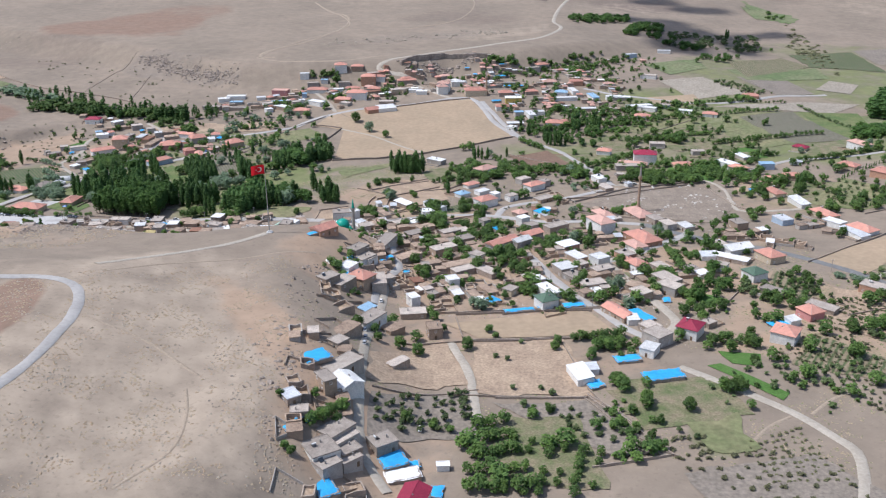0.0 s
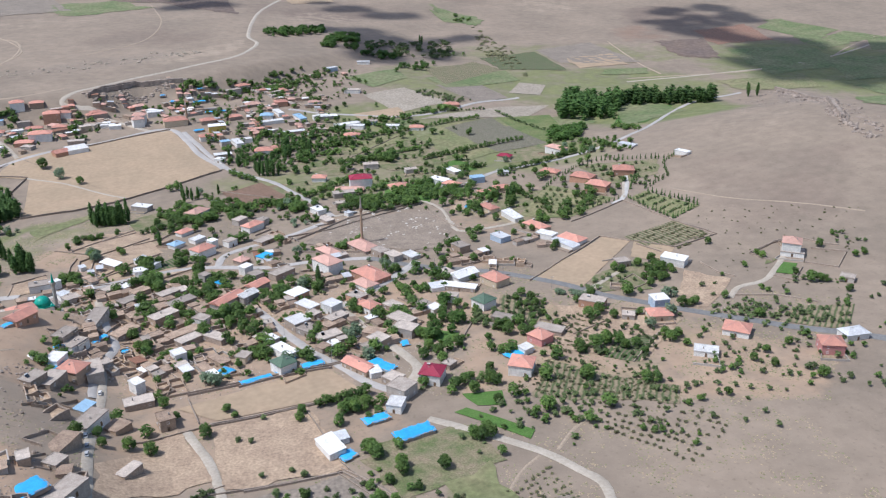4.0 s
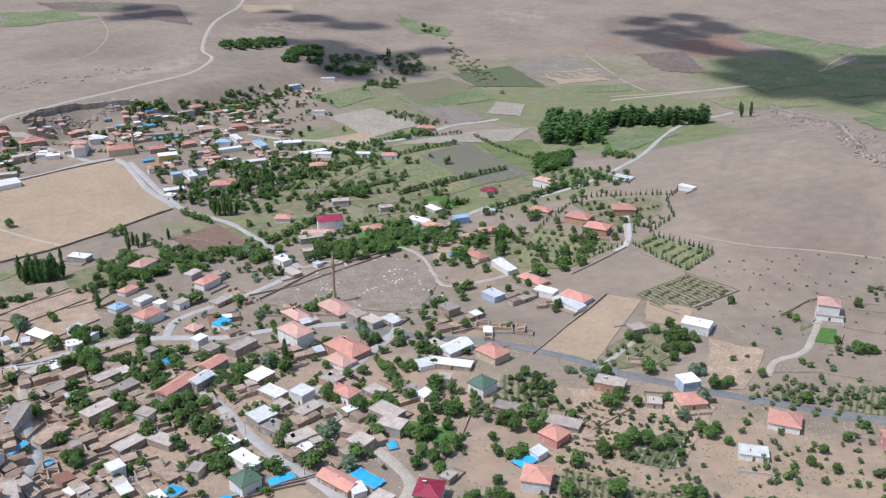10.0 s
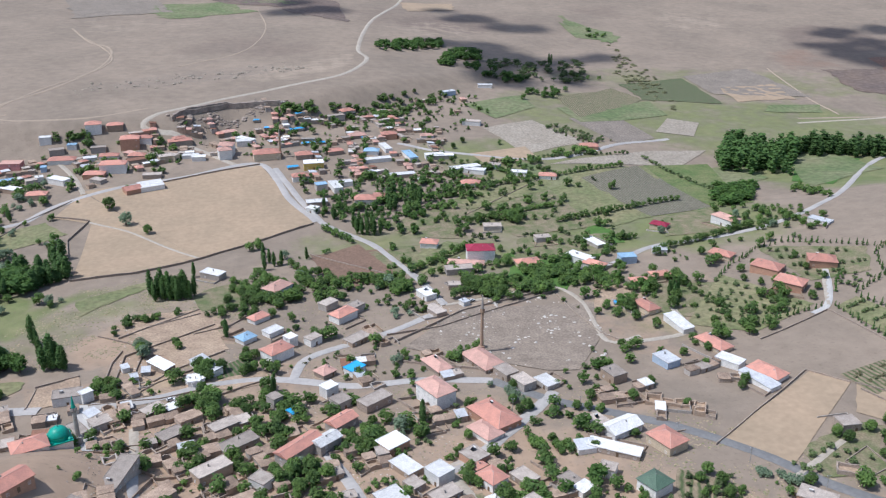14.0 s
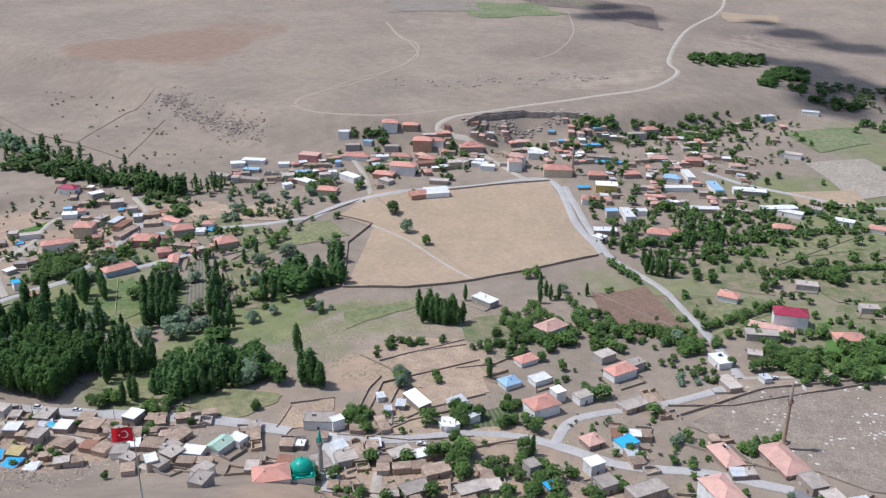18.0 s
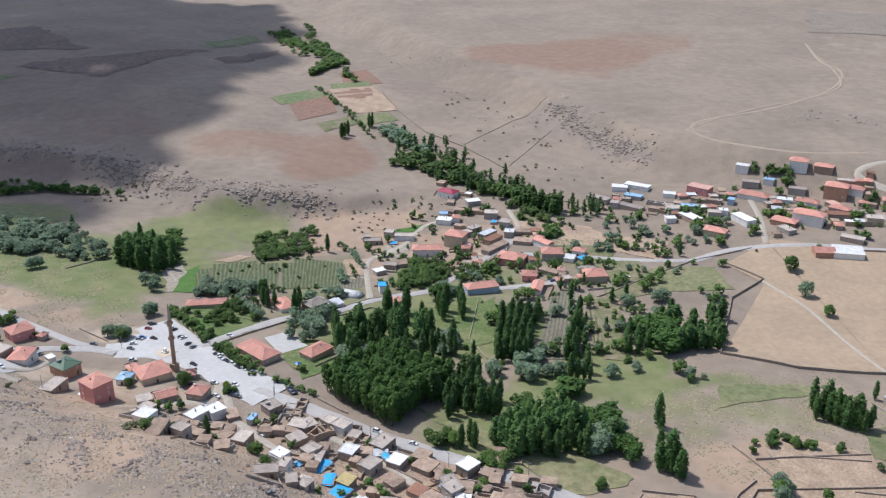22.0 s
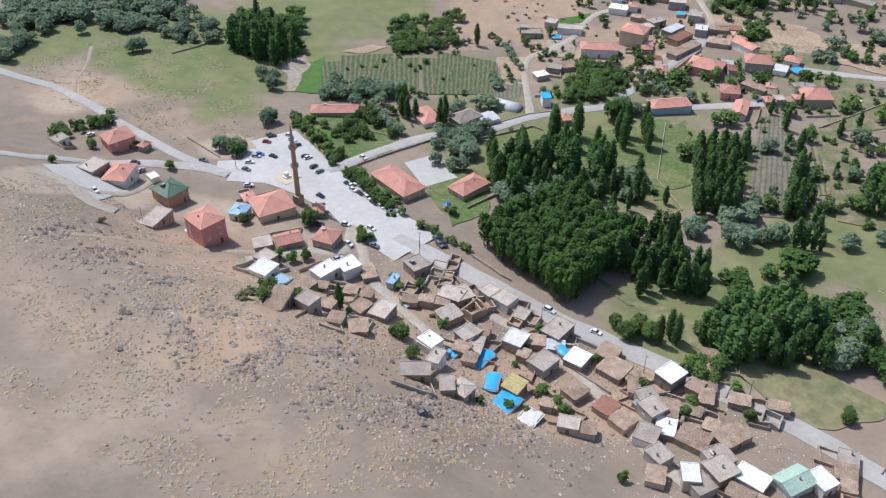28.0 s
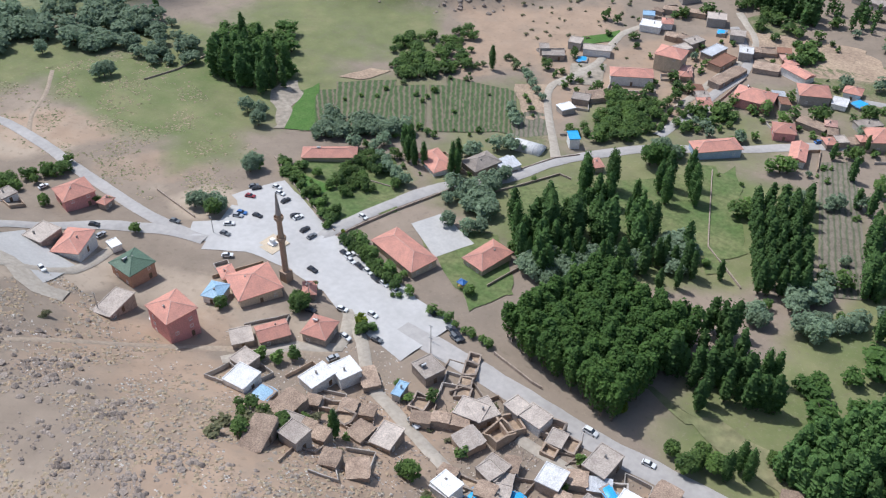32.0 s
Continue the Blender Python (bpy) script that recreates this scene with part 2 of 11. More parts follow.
WALLS = {
    "stone": STONE,
    "adobe": material("mud_plaster", (0.42, 0.315, 0.235), (0.345, 0.258, 0.19), 0.5, bump=0.5, own=0.15),
    "grey": material("grey_render", (0.43, 0.385, 0.345), (0.36, 0.32, 0.285), 0.4, own=0.15),
    "white": material("whitewashed_render", (0.78, 0.755, 0.715), (0.68, 0.655, 0.62), 0.4, own=0.1),
    "cream": material("cream_render", (0.58, 0.47, 0.34), (0.50, 0.41, 0.30), 0.4, own=0.15),
    "pink": material("pink_render", (0.58, 0.26, 0.24), (0.50, 0.24, 0.22), 0.4, own=0.1),
    "orange": material("orange_brick_wall", (0.48, 0.28, 0.19), (0.41, 0.24, 0.165), 0.5, own=0.1),
    "blue": material("pale_blue_render", (0.42, 0.50, 0.60), (0.36, 0.44, 0.54), 0.4),
    "yellow": material("yellow_render", (0.62, 0.45, 0.13), (0.55, 0.40, 0.12), 0.4),
    "green": material("green_render", (0.30, 0.42, 0.28), (0.26, 0.37, 0.24), 0.4),
}
ROOFS = {
    "red": material("orange_red_roof_tiles", (0.60, 0.285, 0.215), (0.48, 0.235, 0.185), 0.25, bump=0.5, bump_scale=3, fine=0.12, own=0.18, rough=0.75),
    "pale": material("faded_pink_roof_tiles", (0.60, 0.355, 0.29), (0.49, 0.30, 0.245), 0.25, bump=0.5, bump_scale=3, fine=0.12, own=0.12, rough=0.8),
    "maroon": material("crimson_metal_roof", (0.33, 0.035, 0.07), (0.28, 0.03, 0.06), 0.3, rough=0.5, own=0.1),
    "green": material("dark_green_metal_roof", (0.11, 0.17, 0.115), (0.09, 0.14, 0.10), 0.3, rough=0.5),
    "earth": material("earthen_flat_roof", (0.40, 0.295, 0.22), (0.265, 0.19, 0.142), 0.28, bump=0.9, bump_scale=2.0, fine=0.32, own=0.24),
    "slab": material("concrete_roof_slab", (0.46, 0.395, 0.34), (0.35, 0.295, 0.255), 0.3, own=0.28),
    "mint": material("faded_mint_roof", (0.42, 0.55, 0.45), (0.36, 0.48, 0.39), 0.3),
    "straw": material("yellow_straw_roof", (0.52, 0.42, 0.20), (0.44, 0.35, 0.17), 0.4),
    "white": material("bright_white_sheet_roof", (0.80, 0.785, 0.765), (0.64, 0.62, 0.60), 0.35, own=0.2, rough=0.6),
    "tin": material("pale_tin_roof", (0.58, 0.59, 0.61), (0.48, 0.48, 0.49), 0.3, own=0.12, rough=0.6),
    "bluetin": material("pale_blue_tin_roof", (0.32, 0.48, 0.62), (0.28, 0.42, 0.56), 0.3, rough=0.5),
    "brown": material("rusty_brown_roof", (0.30, 0.15, 0.10), (0.24, 0.13, 0.09), 0.3, own=0.15),
    "blue": material("bright_blue_sheeting", (0.06, 0.42, 0.78), (0.05, 0.35, 0.68), 0.3, rough=0.4, own=0.12, bump=0.4, bump_scale=0.8),
}
LEAF = {
    "poplar": material("poplar_leaves", (0.115, 0.205, 0.056), (0.078, 0.150, 0.042), 0.16, own=0.2, fine=0.3, rough=0.7),
    "grove": material("grove_leaves", (0.112, 0.202, 0.044), (0.072, 0.145, 0.034), 0.14, own=0.12, fine=0.3, rough=0.7),
    "fruit": material("fruit_tree_leaves", (0.175, 0.225, 0.092), (0.12, 0.170, 0.068), 0.2, own=0.3, fine=0.3, rough=0.7),
    "lush": material("bright_garden_leaves", (0.160, 0.250, 0.060), (0.092, 0.160, 0.048), 0.16, own=0.25, fine=0.3, rough=0.7),
    "willow": material("silvery_willow_leaves", (0.255, 0.335, 0.215), (0.19, 0.26, 0.155), 0.25, own=0.15, fine=0.3, rough=0.7),
    "dry": material("dusty_scrub_leaves", (0.215, 0.215, 0.115), (0.165, 0.165, 0.09), 0.5, own=0.25, rough=0.8),
    "yellow": material("yellow_green_leaves", (0.20, 0.25, 0.03), (0.15, 0.2, 0.03), 0.5, own=0.1),
}
for leaf in LEAF.values():
    # thin leaves let some of the sun through
    leaf_nodes, leaf_links = leaf.node_tree.nodes, leaf.node_tree.links
    glow, both = leaf_nodes.new("ShaderNodeBsdfTranslucent"), leaf_nodes.new("ShaderNodeMixShader")
    tone_out = next(k for k in leaf_nodes if k.type == "VECT_MATH").outputs[0]
    leaf_links.new(tone_out, glow.inputs["Color"])
    both.inputs[0].default_value = 0.4
    leaf_links.new(leaf_nodes["Principled BSDF"].outputs[0], both.inputs[1]), leaf_links.new(glow.outputs[0], both.inputs[2])
    leaf_links.new(both.outputs[0], leaf_nodes["Material Output"].inputs["Surface"])
BARK = material("grey_bark", (0.17, 0.13, 0.095), (0.12, 0.09, 0.07), 1.0, bump=0.5)
GLASS = material("dark_window_glass", (0.035, 0.04, 0.05), (0.05, 0.06, 0.075), 0.5, rough=0.12, gloss=0.6)
FRAME = material("white_window_frame", (0.72, 0.71, 0.69), (0.62, 0.61, 0.60), 1.0)
WOOD = material("weathered_wood", (0.20, 0.135, 0.085), (0.15, 0.10, 0.065), 1.0, own=0.2)
RUBBER = material("black_tyre_rubber", (0.025, 0.025, 0.026), rough=0.8)
STEEL = material("galvanised_steel", (0.45, 0.45, 0.46), rough=0.4, metal=0.7)


# ---- ground ----
def sstep(a, b, v):
    t = np.clip((v - a) / (b - a), 0, 1)
    return t * t * (3 - 2 * t)


def land(x, y):
    """Height of the open ground: a shallow valley with tablelands round it."""
    x, y = np.asarray(x, float), np.asarray(y, float)
    z = np.interp(y, (0, 300, 430, 560, 650, 760, 850, 920, 1000, 1060, 1400, 2000, 5000), (6, 5, 3, -2, -8, -11, -14, -12, -7, -3, 6, 25, 90))
    z = z - 6 * sstep(-80, -300, x) * sstep(640, 780, y) * (1 - sstep(1000, 1250, y))
    z = z - 10 * sstep(300, 480, x) * sstep(800, 950, y) * (1 - sstep(1300, 1900, y))
    # the bare hill with the flagpole, south-west of the village
    a, b = x + 85 + 10 * np.sin(y * 0.03), y - 525 + 8 * np.sin(x * 0.035 + 1)
    d = np.hypot(np.maximum(a, 0), np.maximum(b, 0)) + np.minimum(np.maximum(a, b), 0)
    z = z + 27 * (1 - sstep(0, 76, d)) + 15 * (1 - sstep(-110, -10, d))
    # the tableland behind the far quarter
    rim = np.interp(x, (-1400, -765, -609, -370, -238, -44, 10, 63, 253, 321, 500, 900), (1900, 1440, 1330, 1180, 1090, 1094, 1132, 1128, 1250, 1290, 1600, 2400))
    z = z + 22 * sstep(-14, 34, (y - rim) * 0.85) * (1 - 0.8 * sstep(120, 400, x))
    # the tableland west of the brook
    rim = np.interp(x, (-2000, -887, -631, -514, -423, -380), (760, 814, 851, 829, 893, 960))
    brook = (x + 350) * 0.585 + (y - 991) * 0.811
    z = z + 17 * sstep(-6, 26, y - rim) * (1 - sstep(-180, -10, brook)) + 12 * sstep(40, 260, y - rim) * (1 - sstep(-300, -60, brook))
    # the smooth eastern hill
    z = z + 46 * np.exp(-((x - 640) / 226) ** 2 - ((y - 690) / 212) ** 2)
    z = z + 0.5 * np.sin(x * 0.061 + 2 * np.sin(y * 0.023)) * np.cos(y * 0.053) + 3 * sstep(1300, 2200, y) * np.sin(x * 0.006) * np.cos(y * 0.008)
    return z


def lines(parts):
    out = []
    for a, b, step in parts:
        out += list(np.arange(a, b, step))
    return np.array(out + [parts[-1][1]], float)


GX = lines(((-4800, -2000, 200), (-2000, -900, 40), (-900, -480, 10), (-480, 320, 4), (320, 740, 8), (740, 1800, 40), (1800, 4800, 200)))
GY = lines(((-1500, 0, 150), (0, 200, 20), (200, 680, 4), (680, 1160, 5), (1160, 1500, 10), (1500, 2600, 40), (2600, 4800, 150)))
GZ = land(GX[None, :], GY[:, None])


def gz(x, y):
    """The height of the ground sheet itself at a place."""
    i = int(np.clip(np.searchsorted(GX, x) - 1, 0, len(GX) - 2))
    j = int(np.clip(np.searchsorted(GY, y) - 1, 0, len(GY) - 2))
    u, v = (x - GX[i]) / (GX[i + 1] - GX[i]), (y - GY[j]) / (GY[j + 1] - GY[j])
    return float((1 - v) * ((1 - u) * GZ[j, i] + u * GZ[j, i + 1]) + v * ((1 - u) * GZ[j + 1, i] + u * GZ[j + 1, i + 1]))


SHARES = {name: np.zeros(GZ.shape) for name in ("soil_and_shade", "pale", "red", "earth", "green", "stone")}


def tint(name, x, y, rx, ry=None, turn=0.0, much=1.0):
    """Adds a soft-edged patch of another ground cover, or of cloud shade painted as one."""
    ry = ry or rx
    c, s = math.cos(radians(turn)), math.sin(radians(turn))
    dx, dy = GX[None, :] - x, GY[:, None] - y
    u, v = (dx * c + dy * s) / rx, (dy * c - dx * s) / ry
    SHARES[name] = np.maximum(SHARES[name], much * (1 - sstep(0.55, 1.2, np.hypot(u, v))))


def tint_ring(name, ring, much=1.0, soft=8.0, wipe=()):
    """Adds a soft-edged patch of ground cover inside a ring, and wipes other covers there."""
    xx, yy = np.meshgrid(GX, GY)
    far, hit = np.full(xx.shape, 1e9), np.zeros(xx.shape, bool)
    for (a, b), (c, d) in zip(ring, ring[1:] + ring[:1]):
        k = np.clip(((xx - a) * (c - a) + (yy - b) * (d - b)) / ((c - a) ** 2 + (d - b) ** 2 + 1e-9), 0, 1)
        far = np.minimum(far, np.hypot(xx - a - k * (c - a), yy - b - k * (d - b)))
        hit ^= ((b > yy) != (d > yy)) & (xx < (c - a) * (yy - b) / (d - b if d != b else 1e-9) + a)
    mask = sstep(-soft, soft, np.where(hit, far, -far))
    for other in wipe:
        SHARES[other] *= 1 - mask
    SHARES[name] = np.maximum(SHARES[name], much * mask)


def mesh_of(name, verts, faces, mats, slots=None, smooth=False):
    me = bpy.data.meshes.new(name)
    me.from_pydata([tuple(v) for v in verts], [], [tuple(f) for f in faces])
    for m in mats:
        me.materials.append(m)
    if slots is not None:
        me.polygons.foreach_set("material_index", slots)
    if smooth:
        me.polygons.foreach_set("use_smooth", [True] * len(me.polygons))
    me.update()
    return me


def part(name, me, parent, where=None, label=""):
    ob = new(name, me)
    ob.parent = parent
    if where is not None:
        ob.matrix_local = where
    if label:
        ob["label"] = label
    return ob


def ground_sheet():
    nx, ny = len(GX), len(GY)
    xx, yy = np.meshgrid(GX, GY)
    verts = np.stack([xx.ravel(), yy.ravel(), GZ.ravel()], 1)
    i, j = np.meshgrid(np.arange(nx - 1), np.arange(ny - 1))
    a = (j * nx + i).ravel()
    faces = np.stack([a, a + 1, a + nx + 1, a + nx], 1)
    me = bpy.data.meshes.new("ground")
    me.from_pydata(verts.tolist(), [], faces.tolist())
    me.polygons.foreach_set("use_smooth", [True] * len(me.polygons))
    me.materials.append(GROUND)
    for name, share in SHARES.items():
        me.attributes.new(name, "FLOAT", "POINT").data.foreach_set("value", share.ravel().astype(np.float32))
    tagged(new("ground", me), "dry tan steppe ground with faded grass and bare soil", "ground", kind="structure")


def quad_patch(name, corners, mat, label, category="field", lift=0.12, step=6.0, ragged=0.0):
    """A four-cornered plot laid over the ground."""
    a, b, c, d = (Vector(p).to_2d() for p in corners)
    nu = max(2, min(60, int(max((b - a).length, (c - d).length) / step)))
    nv = max(2, min(60, int(max((d - a).length, (c - b).length) / step)))
    lu, lv = ((b - a).length + (c - d).length) / 2, ((d - a).length + (c - b).length) / 2
    verts, uvs = [], []
    for j in range(nv + 1):
        for i in range(nu + 1):
            u, v = i / nu, j / nv
            p = (a * (1 - u) + b * u) * (1 - v) + (d * (1 - u) + c * u) * v
            if ragged and (i in (0, nu) or j in (0, nv)):
                p = p + Vector((noise.noise((p.x * 0.09, p.y * 0.09, 1)), noise.noise((p.x * 0.09, p.y * 0.09, 7)))) * ragged
            verts.append((p.x, p.y, gz(p.x, p.y) + lift))
            uvs.append((u * lu, v * lv))
    faces = [(j * (nu + 1) + i, j * (nu + 1) + i + 1, (j + 1) * (nu + 1) + i + 1, (j + 1) * (nu + 1) + i) for j in range(nv) for i in range(nu)]
    me = mesh_of(name, verts, faces, [mat], smooth=True)
    layer = me.uv_layers.new(name="UVMap").data
    for loop in me.loops:
        layer[loop.index].uv = uvs[loop.vertex_index]
    return tagged(new(name, me), label, category, kind="structure")


FIELD_WORDS = {
    "stubble": "golden cut wheat field bordered by stone walls", "brown": "ploughed brown earth plot", "red": "ploughed red soil field on the plain",
    "grey": "grey tilled soil plot", "pale": "pale bare soil plot", "tan": "dry tan yard of trodden soil", "grass": "green pasture grass",
    "meadow": "faded green and straw meadow", "lush": "bright watered green plot", "crop": "vegetable field in green rows", "vine": "vineyard in thin rows on dry soil",
    "graverow": "grey soil with thin rows of young plants", "weedy": "weedy green and brown garden plot", "grave": "dry brown graveyard soil with sparse grass", "dark": "dark land on the plain, partly painted cloud shade", "far_green": "distant green field",
}
LIFTS = {}


def field(kind, *corners, ragged=0.0):
    far = max(math.hypot(x, y - 600) for x, y in corners)
    LIFTS[kind] = LIFTS.get(kind, 0) + 1
    return quad_patch("field", corners, EARTH[kind], FIELD_WORDS[kind], lift=0.30 + 0.012 * (len(LIFTS) % 7) + 0.004 * (LIFTS[kind] % 9) + (0.15 if far > 700 else 0), ragged=ragged, step=5.0 if far < 700 else 14.0)


def smooth_line(points, step=5.0):
    """Points along a soft curve through the given ones."""
    p = [Vector(q).to_2d() for q in points]
    p = [p[0] * 2 - p[1]] + p + [p[-1] * 2 - p[-2]]
    out = []
    for k in range(1, len(p) - 2):
        a, b, c, d = p[k - 1 : k + 3]
        n = max(1, int((c - b).length / step))
        for i in range(n):
            t = i / n
            out.append(0.5 * (2 * b + (c - a) * t + (2 * a - 5 * b + 4 * c - d) * t * t + (3 * b - a - 3 * c + d) * t**3))
    return out + [p[-2]]


WAYS = []


def ribbon(name, kind, width, *points, label="", lift=0.50):
    """A road laid over the ground, with slightly uneven edges."""
    line = smooth_line(points)
    lift = 0.16 if kind == "track" else lift
    WAYS.extend((p.x, p.y, width / 2) for p in line)
    verts, faces = [], []
    far = max(abs(p[1] - 600) for p in points) > 560
    for k, p in enumerate(line):
        t = (line[min(k + 1, len(line) - 1)] - line[max(k - 1, 0)]).normalized()
        side = Vector((-t.y, t.x))
        for s in (-1, -0.6, 0.6, 1):
            q = p + side * s * (width / 2) * (1.1 + (0.2 * noise.noise((p.x * 0.12, p.y * 0.12, s)) if abs(s) == 1 else 0))
            verts.append((q.x, q.y, gz(q.x, q.y) + ((0.45 if far else lift + 0.03) if abs(s) < 1 else (-0.3 if far else lift - 0.35))))
    for k in range(len(line) - 1):
        for s in range(3):
            faces.append((4 * k + s + 1, 4 * k + s, 4 * k + s + 4, 4 * k + s + 5))
    return tagged(new(name, mesh_of(name, verts, faces, [ROAD[kind]], smooth=True)), label or {"asphalt": "worn grey village road", "tarmac": "blue-grey tarmac road through the village", "dirt": "dusty pale dirt road", "plaza": "pale concrete village square", "track": "pale wheel track over dry grass", "court": "light concrete court"}[kind], "road", kind="structure")


def stone_wall(height, *points, thick=0.5, mat=STONE, label="dry-stone boundary wall along a plot", close=False):
    """A low wall that follows the ground, with an uneven top."""
    pts = list(points) + ([points[0]] if close else [])
    line = []
    for a, b in zip(pts, pts[1:]):
        a, b = Vector(a), Vector(b)
        n = max(1, int((b - a).length / 4))
        line += [a + (b - a) * (i / n) for i in range(n)]
    line.append(Vector(pts[-1]))
    verts, faces = [], []
    for k, p in enumerate(line):
        t = (line[min(k + 1, len(line) - 1)] - line[max(k - 1, 0)])
        t = t.normalized() if t.length else Vector((1, 0))
        side = Vector((-t.y, t.x)) * thick / 2
        g = gz(p.x, p.y)
        top = g + height * (1 + 0.22 * noise.noise((p.x * 0.3, p.y * 0.3, 3)))
        verts += [(p.x - side.x, p.y - side.y, g - 0.6), (p.x - side.x * 0.8, p.y - side.y * 0.8, top), (p.x + side.x * 0.8, p.y + side.y * 0.8, top), (p.x + side.x, p.y + side.y, g - 0.6)]
    for k in range(len(line) - 1):
        o = 4 * k
        for s in range(3):
            faces.append((o + s, o + s + 1, o + s + 5, o + s + 4))
    faces += [(0, 3, 2, 1), tuple(4 * (len(line) - 1) + s for s in range(4))]
    return tagged(new("boundary_wall", mesh_of("boundary_wall", verts, faces, [mat])), label, "wall", kind="structure")


# ---- parts of buildings ----
def box(w, d, h, z=0.0, cx=0.0, cy=0.0):
    x, y = w / 2, d / 2
    v = [(cx + sx * x, cy + sy * y, zz) for zz in (z, z + h) for sx, sy in ((-1, -1), (1, -1), (1, 1), (-1, 1))]
    return v, [(3, 2, 1, 0), (4, 5, 6, 7), (0, 1, 5, 4), (1, 2, 6, 5), (2, 3, 7, 6), (3, 0, 4, 7)]


def joined(*pieces):
    verts, faces = [], []
    for v, f in pieces:
        faces += [tuple(i + len(verts) for i in q) for q in f]
        verts += list(v)
    return verts, faces


def wall_ring(w, d, h, thick, sink, uneven=0.0, rng=random):
    """Four walls round an open inside."""
    verts = []
    for s in (0, thick):
        x, y = w / 2 - s, d / 2 - s
        ring = [(-x, -y), (0, -y), (x, -y), (x, 0), (x, y), (0, y), (-x, y), (-x, 0)]
        verts += [(px, py, -sink) for px, py in ring]
    tops = [h * (1 - uneven * rng.random()) for _ in range(8)]
    for s in (0, thick):
        x, y = w / 2 - s, d / 2 - s
        ring = [(-x, -y), (0, -y), (x, -y), (x, 0), (x, y), (0, y), (-x, y), (-x, 0)]
        verts += [(px, py, tops[k]) for k, (px, py) in enumerate(ring)]
    faces = []
    for k in range(8):
        n = (k + 1) % 8
        faces += [(k, n, 16 + n, 16 + k), (8 + n, 8 + k, 24 + k, 24 + n), (16 + k, 16 + n, 24 + n, 24 + k)]
    return verts, faces


def hip_roof(w, d, rise, over=0.5, gable=False):
    """A tiled roof with eaves, its ridge along the longer side."""
    x, y, t = w / 2 + over, d / 2 + over, 0.22
    turn = y > x
    if turn:
        x, y = y, x
    r = x if gable else max(x - y, 0.25)
    low = [(-x, -y, 0), (x, -y, 0), (x, y, 0), (-x, y, 0), (-x, -y, t), (x, -y, t), (x, y, t), (-x, y, t), (-r, 0, rise + t), (r, 0, rise + t)]
    faces = [(3, 2, 1, 0), (0, 1, 5, 4), (1, 2, 6, 5), (2, 3, 7, 6), (3, 0, 4, 7), (4, 5, 9, 8), (6, 7, 8, 9), (5, 6, 9), (7, 4, 8)]
    if turn:
        low = [(-b, a, c) for a, b, c in low]
    # ridge caps
    cap, capf = box(2 * r if not turn else 0.3, 0.3 if not turn else 2 * r, 0.12, rise + t - 0.04)
    caps = [(cap, capf)]
    if not gable:
        for a, b in ((4, 8), (5, 9), (6, 9), (7, 8)):
            p, q = Vector(low[a]), Vector(low[b])
            side = (q - p).cross(Vector((0, 0, 1))).normalized() * 0.17
            up = Vector((0, 0, 0.13))
            caps.append(([tuple(p - side), tuple(p + side), tuple(p + up), tuple(q - side), tuple(q + side), tuple(q + up)], [(0, 2, 5, 3), (2, 1, 4, 5), (1, 0, 3, 4), (0, 1, 2), (3, 5, 4)]))
    return joined((low, faces), *caps)


def flat_roof(w, d, over=0.25, thick=0.28, lip=0.18):
    """A slab roof with a raised lip."""
    slab = box(w + 2 * over, d + 2 * over, thick)
    W, D = w + 2 * over, d + 2 * over
    rim = [box(W, 0.3, lip, thick, 0, s * (D / 2 - 0.15)) for s in (-1, 1)] + [box(0.3, D - 0.6, lip, thick, s * (W / 2 - 0.15), 0) for s in (-1, 1)]
    return joined(slab, *rim)


def shed_roof(w, d, rise, over=0.3):
    """A sloping sheet roof with raised ribs, in one piece."""
    x, y, t = w / 2 + over, d / 2 + over, 0.12
    n = max(3, int(w / 1.2))
    prof = []
    for k in range(n + 1):
        cx = -x + 2 * x * k / n
        prof += [(max(cx - 0.07, -x), t), (cx, t + 0.09), (min(cx + 0.07, x), t)]
    m = len(prof)
    v = [(px, -y, pz) for px, pz in prof] + [(px, y, rise + pz) for px, pz in prof] + [(-x, -y, 0), (x, -y, 0), (x, y, rise), (-x, y, rise)]
    f = [(k, k + 1, m + k + 1, m + k) for k in range(m - 1)]
    a, b, c, e = range(2 * m, 2 * m + 4)
    f += [(e, c, b, a), (a, b) + tuple(range(m - 1, -1, -1)), (c, e) + tuple(range(m, 2 * m)), (e, a, 0, m), (b, c, 2 * m - 1, m - 1)]
    return v, f


